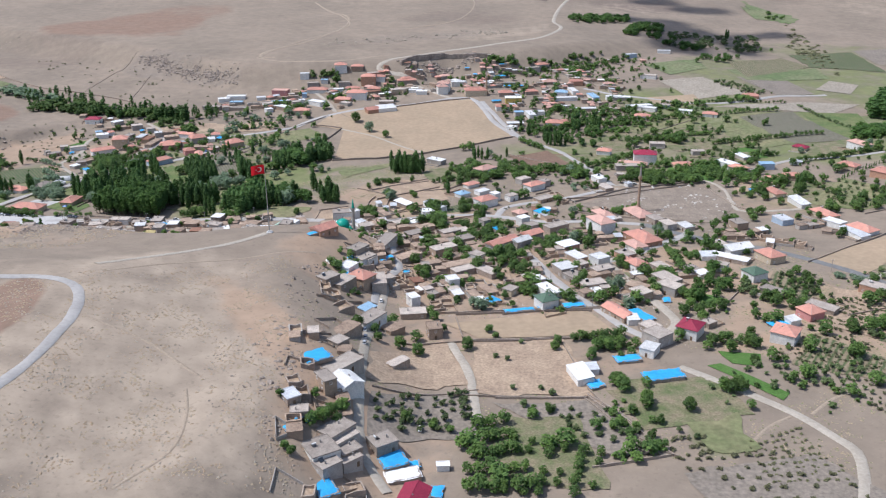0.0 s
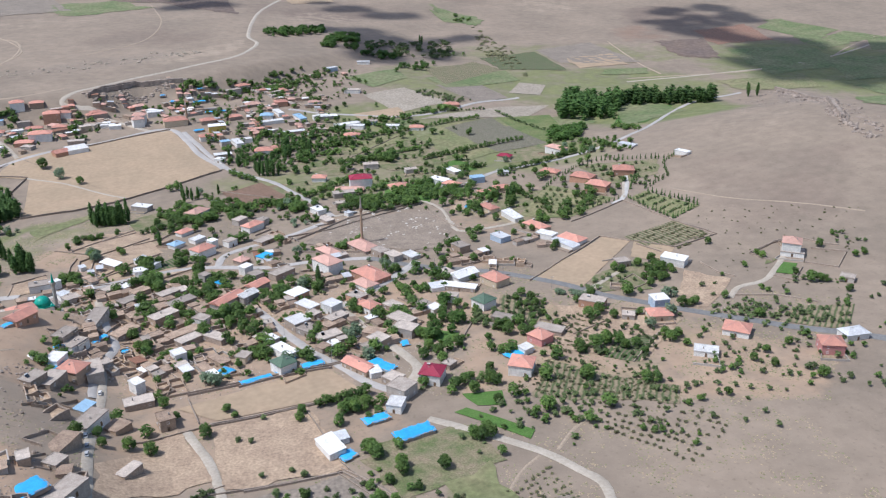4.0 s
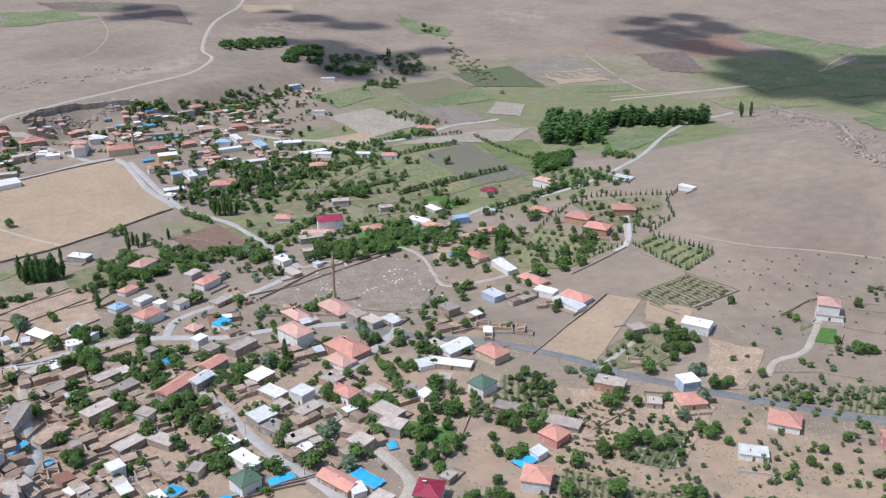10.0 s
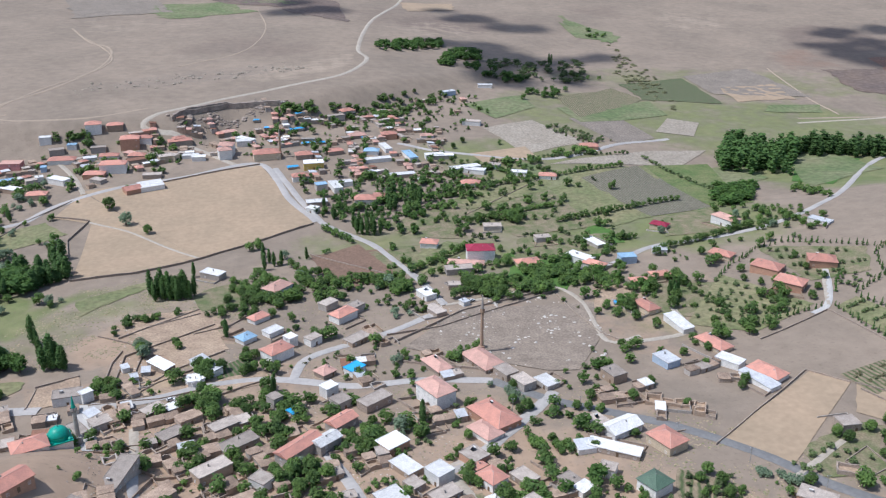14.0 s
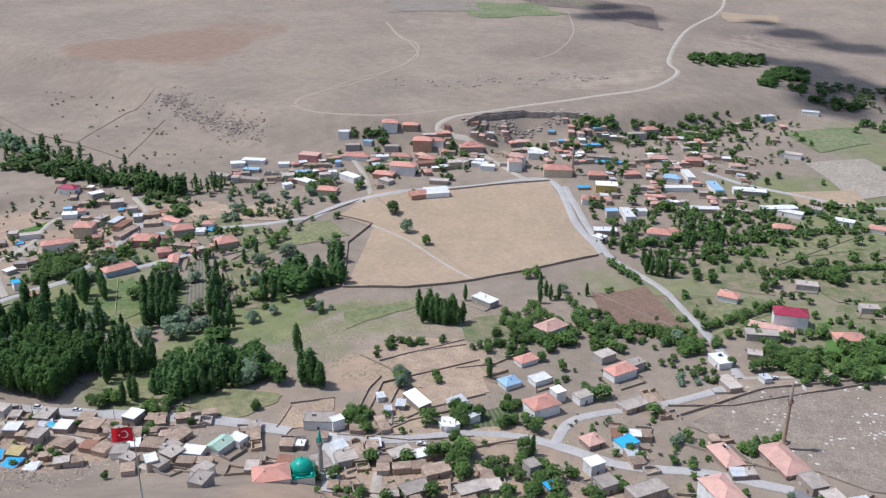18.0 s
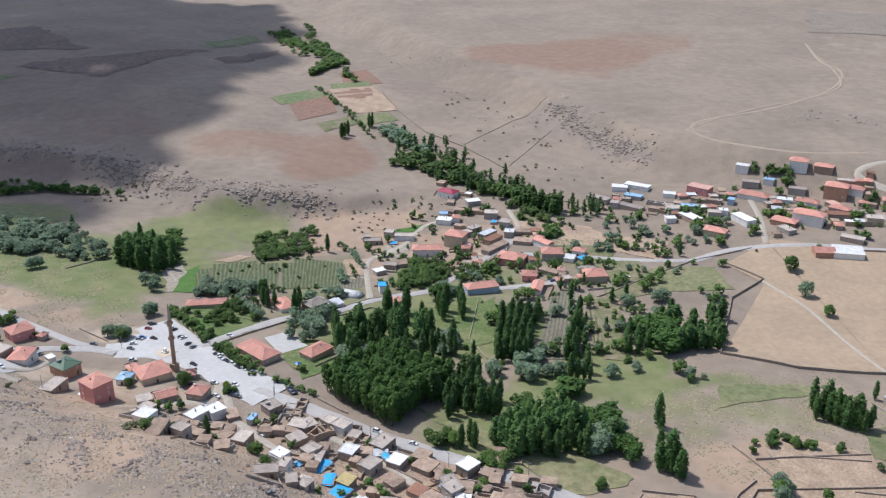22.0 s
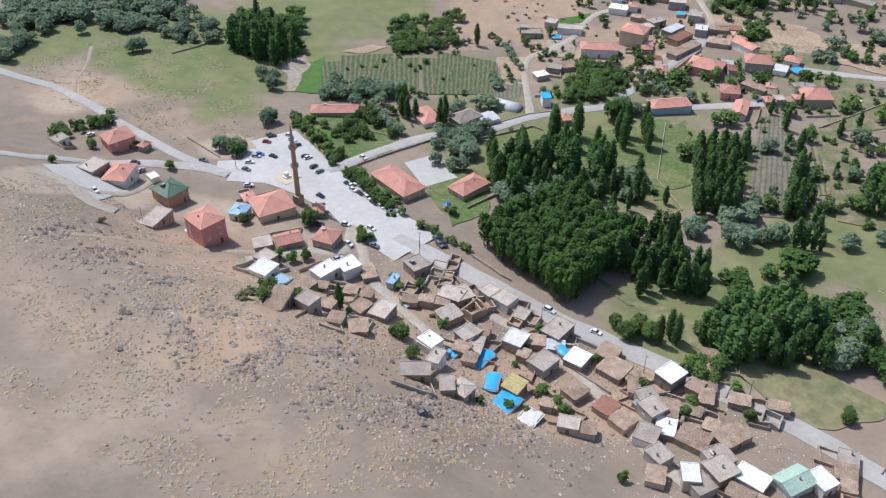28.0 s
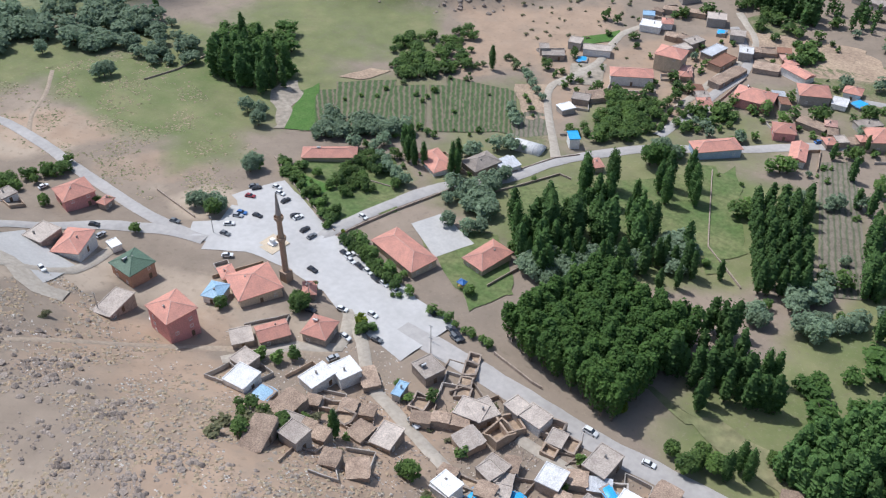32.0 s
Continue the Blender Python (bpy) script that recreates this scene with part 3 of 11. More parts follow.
def earth_roof(w, d, rng, over=0.25):
    """A sagging flat roof of rolled earth with worn, drooping eaves."""
    n, m = 7, 5
    verts = []
    for j in range(m + 1):
        for i in range(n + 1):
            x, y = (i / n - 0.5) * (w + 2 * over), (j / m - 0.5) * (d + 2 * over)
            edge = (i in (0, n)) + (j in (0, m))
            pull = 0.95 if edge == 2 else 1.0
            verts.append((x * pull + rng.uniform(-0.16, 0.16), y * pull + rng.uniform(-0.16, 0.16), rng.uniform(0.0, 0.14) if edge else rng.uniform(0.1, 0.3)))
    faces = [(j * (n + 1) + i, j * (n + 1) + i + 1, (j + 1) * (n + 1) + i + 1, (j + 1) * (n + 1) + i) for j in range(m) for i in range(n)]
    rim = [i for i in range(n + 1)] + [j * (n + 1) + n for j in range(1, m + 1)] + [m * (n + 1) + i for i in range(n - 1, -1, -1)] + [j * (n + 1) for j in range(m - 1, 0, -1)]
    low = len(verts)
    verts += [(verts[k][0] * 0.97, verts[k][1] * 0.97, verts[k][2] - 0.35) for k in rim]
    faces += [(rim[(q + 1) % len(rim)], rim[q], low + q, low + (q + 1) % len(rim)) for q in range(len(rim))]
    return verts, faces


def window_mesh():
    """A two-light casement in one piece: a proud frame with a mullion and two dark panes set back."""
    w, h, out, deep = 1.25, 1.35, -0.08, 0.03
    xs, zs = (-w / 2, -w / 2 + 0.1, -0.04, 0.04, w / 2 - 0.1, w / 2), (-0.06, 0.1, h - 0.1, h)
    v = [(x, out, z) for z in zs for x in xs]
    f, slots = [], []
    for r in range(3):
        for c in range(5):
            q = [r * 6 + c, r * 6 + c + 1, (r + 1) * 6 + c + 1, (r + 1) * 6 + c]
            if r == 1 and c in (1, 3):
                o = len(v)
                v += [(v[k][0], deep, v[k][2]) for k in q]
                f += [(q[k], q[(k + 1) % 4], o + (k + 1) % 4, o + k) for k in range(4)] + [(o, o + 1, o + 2, o + 3)]
                slots += [0, 0, 0, 0, 1]
            else:
                f.append(tuple(q))
                slots.append(0)
    edge = [0, 1, 2, 3, 4, 5, 11, 17, 23, 22, 21, 20, 19, 18, 12, 6]
    o = len(v)
    v += [(v[k][0], 0.1, v[k][2]) for k in edge]
    f += [(edge[(k + 1) % 16], edge[k], o + k, o + (k + 1) % 16) for k in range(16)]
    slots += [0] * 16
    return mesh_of("window", v, f, [FRAME, GLASS], slots)


def door_mesh():
    v, f = joined(box(0.95, 0.12, 2.05), box(0.1, 0.2, 2.15, 0, -0.52), box(0.1, 0.2, 2.15, 0, 0.52), box(1.14, 0.2, 0.1, 2.15))
    return mesh_of("door", v, f, [WOOD])


def chimney_mesh():
    v, f = joined(box(0.5, 0.5, 1.2), box(0.62, 0.62, 0.12, 1.2), box(0.3, 0.3, 0.16, 1.32))
    return mesh_of("chimney", v, f, [CONCRETE])


def heater_parts():
    panel = mesh_of("panel", [(-0.9, -1, 0.15), (0.9, -1, 0.15), (0.9, 0.5, 1.2), (-0.9, 0.5, 1.2), (-0.9, -0.95, 0.05), (0.9, -0.95, 0.05), (0.9, 0.55, 1.1), (-0.9, 0.55, 1.1)], box(1, 1, 1)[1][:1] + [(0, 1, 2, 3), (4, 5, 1, 0), (5, 6, 2, 1), (6, 7, 3, 2), (7, 4, 0, 3)], [GLASS])
    ring = [(0.32 * math.cos(a * math.tau / 10), 0.32 * math.sin(a * math.tau / 10)) for a in range(10)]
    v = [(sx, 0.75 + c, 1.35 + s) for sx in (-0.85, 0.85) for c, s in ring]
    f = [(k, (k + 1) % 10, 10 + (k + 1) % 10, 10 + k) for k in range(10)] + [tuple(range(9, -1, -1)), tuple(range(10, 20))]
    tank = mesh_of("tank", v, f, [FRAME])
    v, f = box(1.5, 0.1, 1.1, 0, 0, 0.6)
    return panel, tank, mesh_of("stand", v, f, [STEEL])


WINDOW, DOOR, CHIMNEY, HEATER = window_mesh(), door_mesh(), chimney_mesh(), heater_parts()
WALL_WORDS = {"stone": "rough stone walls", "adobe": "mud-plastered walls", "grey": "grey rendered walls", "white": "white rendered walls", "cream": "cream rendered walls", "pink": "pink rendered walls", "orange": "orange brick walls", "blue": "pale blue walls", "yellow": "yellow walls", "green": "green walls"}
ROOF_WORDS = {"red": "orange-red tiled", "pale": "faded pink tiled", "maroon": "crimson metal", "green": "dark green metal", "earth": "flat earthen", "slab": "flat concrete", "white": "bright white sheet", "tin": "pale tin", "bluetin": "pale blue tin", "brown": "rusty brown", "mint": "faded mint green", "straw": "yellow straw", "blue": "bright blue sheet-covered"}
FOOTPRINTS, HOUSES = [], []


def house(x, y, turn, w, d, storeys, shape, roof, wall, lift=0.0):
    """A village house: walls, roof, windows, door and chimney under one base. shape: hip, gable, flat, shed, earth or ruin."""
    rng = random.Random(round(x * 31 + y * 17))
    FOOTPRINTS.append((x, y, max(w, d) / 2))
    HOUSES.append((x, y, turn, w, d))
    corners = [(x + (sx * w * math.cos(radians(turn)) - sy * d * math.sin(radians(turn))) / 2, y + (sx * w * math.sin(radians(turn)) + sy * d * math.cos(radians(turn))) / 2) for sx in (-1, 1) for sy in (-1, 1)]
    heights = [gz(*c) for c in corners] + [gz(x, y)]
    g = sum(heights) / 5
    sink = max(0.4, g - min(heights) + 0.4)
    kind = {"ruin": "ruined_house", "shed": "shed", "earth": "old_house", "flat": "flat_roofed_house"}.get(shape, "house")
    base = new(kind)
    base.matrix_world = pose(x, y, g + lift, 0, 0, turn)
    high = storeys * 2.9 if storeys >= 1 else 2.4
    if shape == "ruin":
        tagged(base, "roofless ruined house of rough stone walls", "ruin", "ruined houses")
        part("wall", mesh_of("wall", *wall_ring(w, d, high, 0.6, sink, 0.55, rng), [WALLS[wall]]), base)
        v, f = box(w - 1.2, d - 1.2, 0.5, 0)
        v = [(a + rng.uniform(-0.2, 0.2), b, c * rng.uniform(0.4, 1.8)) for a, b, c in v]
        part("rubble", mesh_of("rubble", v, f, [EARTH["tan"]]), base)
        return base
    size = "two-storey" if 2 <= storeys < 3 else "three-storey" if storeys >= 3 else "single-storey"
    noun = {"house": "house", "flat_roofed_house": "house", "shed": "lean-to shed", "old_house": "old house"}[kind]
    tagged(base, f"{size} {noun} with {ROOF_WORDS[roof]} roof and {WALL_WORDS[wall]}", "shed" if kind == "shed" else "house", "village houses")
    part("wall", mesh_of("wall", *box(w, d, high + sink, -sink), [WALLS[wall]]), base)
    if shape in ("hip", "gable"):
        rise = min(w, d) * (0.24 if shape == "hip" else 0.22)
        v, f = hip_roof(w, d, rise, 0.55, shape == "gable")
        me = mesh_of("roof", v, f, [ROOFS[roof], ROOFS["pale"] if roof == "red" else ROOFS[roof]], [0] * 9 + [1] * (len(f) - 9))
        if shape == "gable":
            r = max(w, d) / 2
            s = min(w, d) / 2
            for end in (-1, 1):
                tri = [(end * (r - 0.02), -s, 0), (end * (r - 0.02), s, 0), (end * (r - 0.02), 0, rise * 0.92), (end * (r - 0.3), -s, 0), (end * (r - 0.3), s, 0), (end * (r - 0.3), 0, rise * 0.92)]
                if d > w:
                    tri = [(-b, a, c) for a, b, c in tri]
                part("gable", mesh_of("gable", tri, [(0, 1, 2), (5, 4, 3), (0, 3, 4, 1), (1, 4, 5, 2), (2, 5, 3, 0)], [WALLS[wall]]), base, pose(0, 0, high))
    elif shape == "shed":
        me = mesh_of("roof", *shed_roof(w, d, 0.12 * d), [ROOFS[roof]])
    elif shape == "earth":
        me = mesh_of("roof", *earth_roof(w, d, rng), [ROOFS[roof]])
    else:
        rise = 0
        me = mesh_of("roof", *flat_roof(w, d), [ROOFS[roof]])
    top = part("roof", me, base, pose(0, 0, high))
    if shape in ("hip", "gable") and storeys >= 1 or shape == "flat" and rng.random() < 0.35:
        cx, cy = w * rng.uniform(-0.25, 0.25), d * rng.uniform(-0.2, 0.2)
        part("chimney", CHIMNEY, base, pose(cx, cy, high + (0.2 if shape == "flat" else min(w, d) * 0.11)))
    if shape in ("flat", "hip") and rng.random() < 0.22 and min(w, d) > 7 and y < 900:
        at = pose(-w * 0.2, d * 0.12, high + (0.28 if shape == "flat" else min(w, d) * 0.15), 0, 0, rng.choice((0, 90, 180)))
        for name, m in zip(("solar_panel", "water_tank", "tank_stand"), HEATER):
            part(name, m, base, at)
    if shape in ("hip", "gable", "flat") or (shape == "earth" and min(w, d) > 6):
        spacing = (3.8 if y < 700 else 5.2) if shape != "earth" else 6.5
        rows = 0 if y > 980 and storeys < 2 else max(1, int(storeys)) if shape != "earth" else 1
        for row in range(rows):
            for side, length, off, ang in ((0, w, d, 0), (1, d, w, 90), (2, w, d, 180), (3, d, w, 270)):
                n = int((length - 1) // spacing)
                for k in range(n):
                    if rng.random() < (0.42 if y < 700 else 0.68):
                        continue
                    u = (k - (n - 1) / 2) * length / max(n, 1)
                    m = pose(0, 0, 0, 0, 0, ang) @ pose(u, -off / 2 - 0.02, row * 2.9 + 1.0)
                    if row == 0 and side == 0 and k == n // 2:
                        part("door", DOOR, base, pose(0, 0, 0, 0, 0, ang) @ pose(u, -off / 2 - 0.02, 0.02))
                    else:
                        part("window", WINDOW, base, m)
    return base


def sheeting(x, y, turn, w, d, high=0.0, colour="blue"):
    """A tarpaulin weighed down over a heap, a roof or the ground, with sags and a ragged hem."""
    rng = random.Random(round(x * 13 + y * 7))
    n, m = max(4, int(w / 1.5)), max(3, int(d / 1.5))
    verts = []
    g = gz(x, y)
    for j in range(m + 1):
        for i in range(n + 1):
            u, v = (i / n - 0.5) * w, (j / m - 0.5) * d
            edge = i in (0, n) or j in (0, m)
            drop = -0.5 if edge and high else 0
            verts.append((u + rng.uniform(-0.3, 0.3), v + rng.uniform(-0.3, 0.3), high + 0.35 + 0.25 * noise.noise((u * 0.5 + x, v * 0.5 + y, 0)) + drop))
    up = len(verts)
    verts += [(a, b, c - 0.08) for a, b, c in verts]
    faces = [(j * (n + 1) + i, j * (n + 1) + i + 1, (j + 1) * (n + 1) + i + 1, (j + 1) * (n + 1) + i) for j in range(m) for i in range(n)]
    faces += [tuple(up + k for k in reversed(q)) for q in faces]
    ob = new("tarpaulin", mesh_of("tarpaulin", verts, faces, [ROOFS[colour]], smooth=True))
    ob.matrix_world = pose(x, y, g, 0, 0, turn)
    if high:
        v, f = box(w * 0.94, d * 0.94, high + 0.55, -0.5)
        pile = new("storage_shed", mesh_of("storage_shed", v, f, [WALLS["stone"]]))
        pile.matrix_world = pose(x, y, g, 0, 0, turn)
        tagged(pile, "low stone store under plastic sheeting", "shed", "stores")
    return tagged(ob, {"blue": "bright blue plastic sheeting weighed down flat", "white": "white plastic sheeting weighed down flat", "bluetin": "pale turquoise plastic sheeting over a roof"}.get(colour, "plastic sheeting"), "tarpaulin", "plastic sheets")


# ---- plants ----
def leaf_cloud(rng, blobs, count, size, rise=0.8):
    """Leaf clumps: small bent cards scattered through lobes, thickest near their skins, round a few ragged cores."""
    verts, faces = [], []
    weights = [r[0] * r[1] * r[2] for _, r in blobs]
    for c, r in blobs:
        core = []
        for a in range(6):
            core.append((math.cos(a * math.tau / 6) * rng.uniform(0.78, 0.95), math.sin(a * math.tau / 6) * rng.uniform(0.78, 0.95), rng.uniform(-0.2, 0.2)))
        core += [(rng.uniform(-0.15, 0.15), rng.uniform(-0.15, 0.15), 0.78), (0, 0, -0.6)]
        o = len(verts)
        verts += [(c[0] + p[0] * r[0], c[1] + p[1] * r[1], c[2] + p[2] * r[2]) for p in core]
        for a in range(6):
            b = (a + 1) % 6
            faces += [(o + a, o + b, o + 6), (o + b, o + a, o + 7)]
    for _ in range(count):
        c, r = rng.choices(blobs, weights)[0]
        d = Vector((rng.gauss(0, 1), rng.gauss(0, 1), rng.gauss(0, 1) + 0.15)).normalized()
        k = rng.uniform(0.84, 1.06)
        p = Vector((c[0] + d.x * r[0] * k, c[1] + d.y * r[1] * k, c[2] + d.z * r[2] * k))
        nrm = (d * 0.55 + Vector((rng.uniform(-0.6, 0.6), rng.uniform(-0.6, 0.6), rise + rng.uniform(-0.5, 0.5)))).normalized()
        t = nrm.cross(Vector((rng.uniform(-1, 1), rng.uniform(-1, 1), rng.uniform(-1, 1)))).normalized()
        b = nrm.cross(t)
        s = size * rng.uniform(0.6, 1.4)
        o = len(verts)
        verts += [tuple(p + t * s), tuple(p + b * s * 0.8 + nrm * s * 0.25), tuple(p - t * s), tuple(p - b * s * 0.8 + nrm * s * 0.25)]
        faces += [(o, o + 1, o + 2), (o, o + 2, o + 3)]
    return verts, faces


def trunk_shape(rng, height, radius, limbs):
    """A tapered trunk with limbs."""
    verts, faces = [], []

    def tube(a, b, ra, rb):
        a, b = Vector(a), Vector(b)
        q = (b - a).to_track_quat("Z", "Y")
        o = len(verts)
        for p, r in ((a, ra), (b, rb)):
            for k in range(6):
                verts.append(tuple(p + q @ Vector((math.cos(k * math.tau / 6) * r, math.sin(k * math.tau / 6) * r, 0))))
        for k in range(6):
            faces.append((o + k, o + (k + 1) % 6, o + 6 + (k + 1) % 6, o + 6 + k))

    tube((0, 0, -0.5), (0.1, 0, height * 0.5), radius, radius * 0.7)
    tube((0.1, 0, height * 0.5), (0, 0.1, height), radius * 0.7, radius * 0.25)
    for k in range(limbs):
        a, z = k * 2.4 + rng.random(), height * rng.uniform(0.4, 0.8)
        tube((0.05, 0, z), (math.cos(a) * height * 0.35, math.sin(a) * height * 0.35, z + height * 0.3), radius * 0.4, radius * 0.12)
    return verts, faces


PLANTS = {}


def plant_kind(key, word, label, leaf, height, trunk, radius, blobs_of, count, size, variants=3, rise=0.8):
    """Meshes for a kind of tree, each of a metre-true height; copies are scaled. The joined woods take lighter crowns."""
    PLANTS[key] = (word, label, height, [], [], [])
    for v in range(variants):
        rng = random.Random(sum(map(ord, key)) + 7 * v)
        lobes = blobs_of(rng)
        crown = mesh_of("crown", *leaf_cloud(rng, lobes, count, size, rise), [LEAF[leaf]])
        light = mesh_of("crown", *leaf_cloud(rng, lobes[:: 2 if len(lobes) > 12 else 1], int(count * 0.22), size * 1.55, rise), [LEAF[leaf]])
        stem = mesh_of("trunk", *trunk_shape(rng, trunk, radius, 0 if key in ("poplar", "cypress", "grove") else 4), [BARK])
        PLANTS[key][3].append((crown, stem))
        PLANTS[key][4].append((light, stem))
        far = mesh_of("crown", *leaf_cloud(rng, lobes[:: 2 if len(lobes) > 8 else 1], int(count * 0.075), size * 2.5, rise), [LEAF[leaf]])
        PLANTS[key][5].append((far, stem))


def poplar_blobs(rng):
    out, z = [], 2.0
    while z < 17:
        w = (1.6 if z < 4 else 2.25 * (1 - max(0, z - 10) / 12.5)) * rng.uniform(0.93, 1.08)
        out.append(((rng.uniform(-0.22, 0.22), rng.uniform(-0.22, 0.22), z), (w, w, 2.3)))
        z += 1.5
    return out


def grove_blobs(rng):
    out = [((0, 0, 9.0), (2.3, 2.3, 6.6))]
    for k in range(9):
        a, z = k * 2.4 + rng.random(), rng.uniform(10.5, 15.2)
        far = rng.uniform(0.9, 1.9) * (1.0 if z < 13.5 else 0.6)
        out.append(((math.cos(a) * far, math.sin(a) * far, z), (rng.uniform(0.8, 1.25),) * 2 + (rng.uniform(1.0, 1.7),)))
    return out


def broad_blobs(rng):
    out = [((0, 0, 4.1), (2.9, 2.9, 2.9)), ((rng.uniform(-0.6, 0.6), rng.uniform(-0.6, 0.6), 5.3), (2.1, 2.1, 2.0))]
    for k in range(13):
        a = k * 2.4 + rng.random()
        z = rng.uniform(1.9, 6.4)
        far = rng.uniform(1.9, 2.7) * (1.12 - 0.1 * abs(z - 3.8))
        out.append(((math.cos(a) * far, math.sin(a) * far, z), (rng.uniform(0.9, 1.5),) * 2 + (rng.uniform(0.8, 1.3),)))
    return out


def small_blobs(rng):
    out = [((0, 0, 1.9), (1.15, 1.15, 1.1))]
    for k in range(6):
        a = k * 1.05 + rng.random()
        out.append(((math.cos(a) * rng.uniform(0.6, 1.1), math.sin(a) * rng.uniform(0.6, 1.1), rng.uniform(1.0, 2.8)), (rng.uniform(0.6, 0.95),) * 2 + (rng.uniform(0.5, 0.8),)))
    return out


def shrub_blobs(rng):
    return [((rng.uniform(-0.8, 0.8), rng.uniform(-0.8, 0.8), rng.uniform(0.3, 0.9)), (rng.uniform(0.5, 0.9), rng.uniform(0.5, 0.9), rng.uniform(0.4, 0.7))) for _ in range(5)]


def cypress_blobs(rng):
    return [((0, 0, z), (0.75 * (1 - z / 5.2) + 0.15,) * 2 + (0.8,)) for z in (0.8, 1.7, 2.6, 3.5, 4.2)]


plant_kind("poplar", "poplar_tree", "tall slender dark green poplar tree", "poplar", 18.0, 15, 0.28, poplar_blobs, 760, 0.33, 4, 0.25)
plant_kind("grove", "grove_tree", "tall leafy dark green grove tree", "grove", 17.0, 14, 0.26, grove_blobs, 1900, 0.26, 4, 0.6)
plant_kind("broad", "broadleaf_tree", "broad dark green leafy tree", "grove", 8.0, 5.5, 0.3, broad_blobs, 640, 0.32, 4)
plant_kind("lush", "garden_tree", "bright green leafy garden tree", "lush", 7.5, 5, 0.25, broad_blobs, 640, 0.32, 4)
plant_kind("willow", "willow_tree", "rounded silvery green willow tree", "willow", 8.0, 5.5, 0.3, broad_blobs, 640, 0.32, 3)
plant_kind("fruit", "fruit_tree", "small round green fruit tree", "fruit", 3.4, 2.2, 0.14, small_blobs, 240, 0.26, 4)
plant_kind("shrub", "shrub", "low dusty green shrub", "dry", 1.4, 0.8, 0.07, shrub_blobs, 60, 0.3, 3)
plant_kind("cypress", "cypress", "small conical dark green hedge tree", "poplar", 4.6, 3, 0.12, cypress_blobs, 90, 0.34, 3)
plant_kind("small", "small_garden_tree", "small bushy green garden tree", "lush", 3.4, 1.8, 0.12, small_blobs, 260, 0.27, 3)
plant_kind("yellow", "young_tree", "small yellow-green leafy tree", "yellow", 3.4, 2.2, 0.12, small_blobs, 110, 0.42, 1)
FIRST, TREES = {}, [0]


def tree(key, x, y, height=None, wide=1.0):
    """One tree with trunk and crown, standing on the ground."""
    word, label, own, kinds = PLANTS[key][:4]
    rng = random.Random(round(x * 19 + y * 23))
    v = rng.randrange(len(kinds))
    k = (height or own * rng.uniform(0.85, 1.15)) / own
    m = pose(x, y, gz(x, y), 0, 0, rng.uniform(0, 360)) @ Matrix.Diagonal((k * wide, k * wide, k, 1))
    TREES[0] += 1
    if (key, v) not in FIRST:
        base = new(word)
        tagged(base, label, "tree" if key != "shrub" else "shrub", word.replace("_", " ") + "s of the village")
        part("trunk", kinds[v][1], base)
        part("crown", kinds[v][0], base)
        base.matrix_world = m
        FIRST[key, v] = base
        return base
    ob = FIRST[key, v]
    s = ob.scale.copy()
    return copy_thing(ob, m @ Matrix.Diagonal((1 / s.x, 1 / s.y, 1 / s.z, 1)))


def free(x, y, gap=2.0):
    return all(math.hypot(x - a, y - b) > r + gap for a, b, r in FOOTPRINTS)


GRAVEYARD = [(101, 673), (118, 692), (205, 716), (218, 670), (201, 633), (150, 619), (124, 627)]


def clear(x, y):
    """Neither in a house nor on a road."""
    return not inside(x, y, GRAVEYARD) and free(x, y, -0.6) and all(abs(x - a) > r + 1.5 or abs(y - b) > r + 1.5 for a, b, r in WAYS)


def scatter(corners, n, mix=("lush", "lush", "small", "small", "fruit", "fruit", "willow")):
    """Garden trees of mixed kinds and sizes, too many to count, in the yards between the houses."""
    a, b, c, d = (Vector(p) for p in corners)
    rng = random.Random(round(a.x * 11 + c.y))
    spots = {}
    for _ in range(n):
        u, v = rng.random(), rng.random()
        p = (a * (1 - u) + b * u) * (1 - v) + (d * (1 - u) + c * u) * v
        key = rng.choice(mix)
        # often two or three stand together
        for _ in range(rng.choice((1, 1, 2, 3))):
            x, y = p.x + rng.gauss(0, 3.5), p.y + rng.gauss(0, 3.5)
            if clear(x, y):
                spots.setdefault(key, []).append((x, y, PLANTS[key][2] * rng.choice((0.5, 0.7, 0.85, 1.0, 1.15)), rng.uniform(0.9, 1.2)))
    for key, places in spots.items():
        joined_trees("garden_trees", {"lush": "bright green garden trees scattered between the houses", "small": "small bushy garden trees in dry yards", "fruit": "small fruit trees scattered over the yards", "willow": "silvery green trees scattered among gardens", "poplar": "slender poplars scattered among gardens", "shrub": "dusty shrubs scattered over dry plots"}.get(key, "green trees scattered among gardens"), key, places)


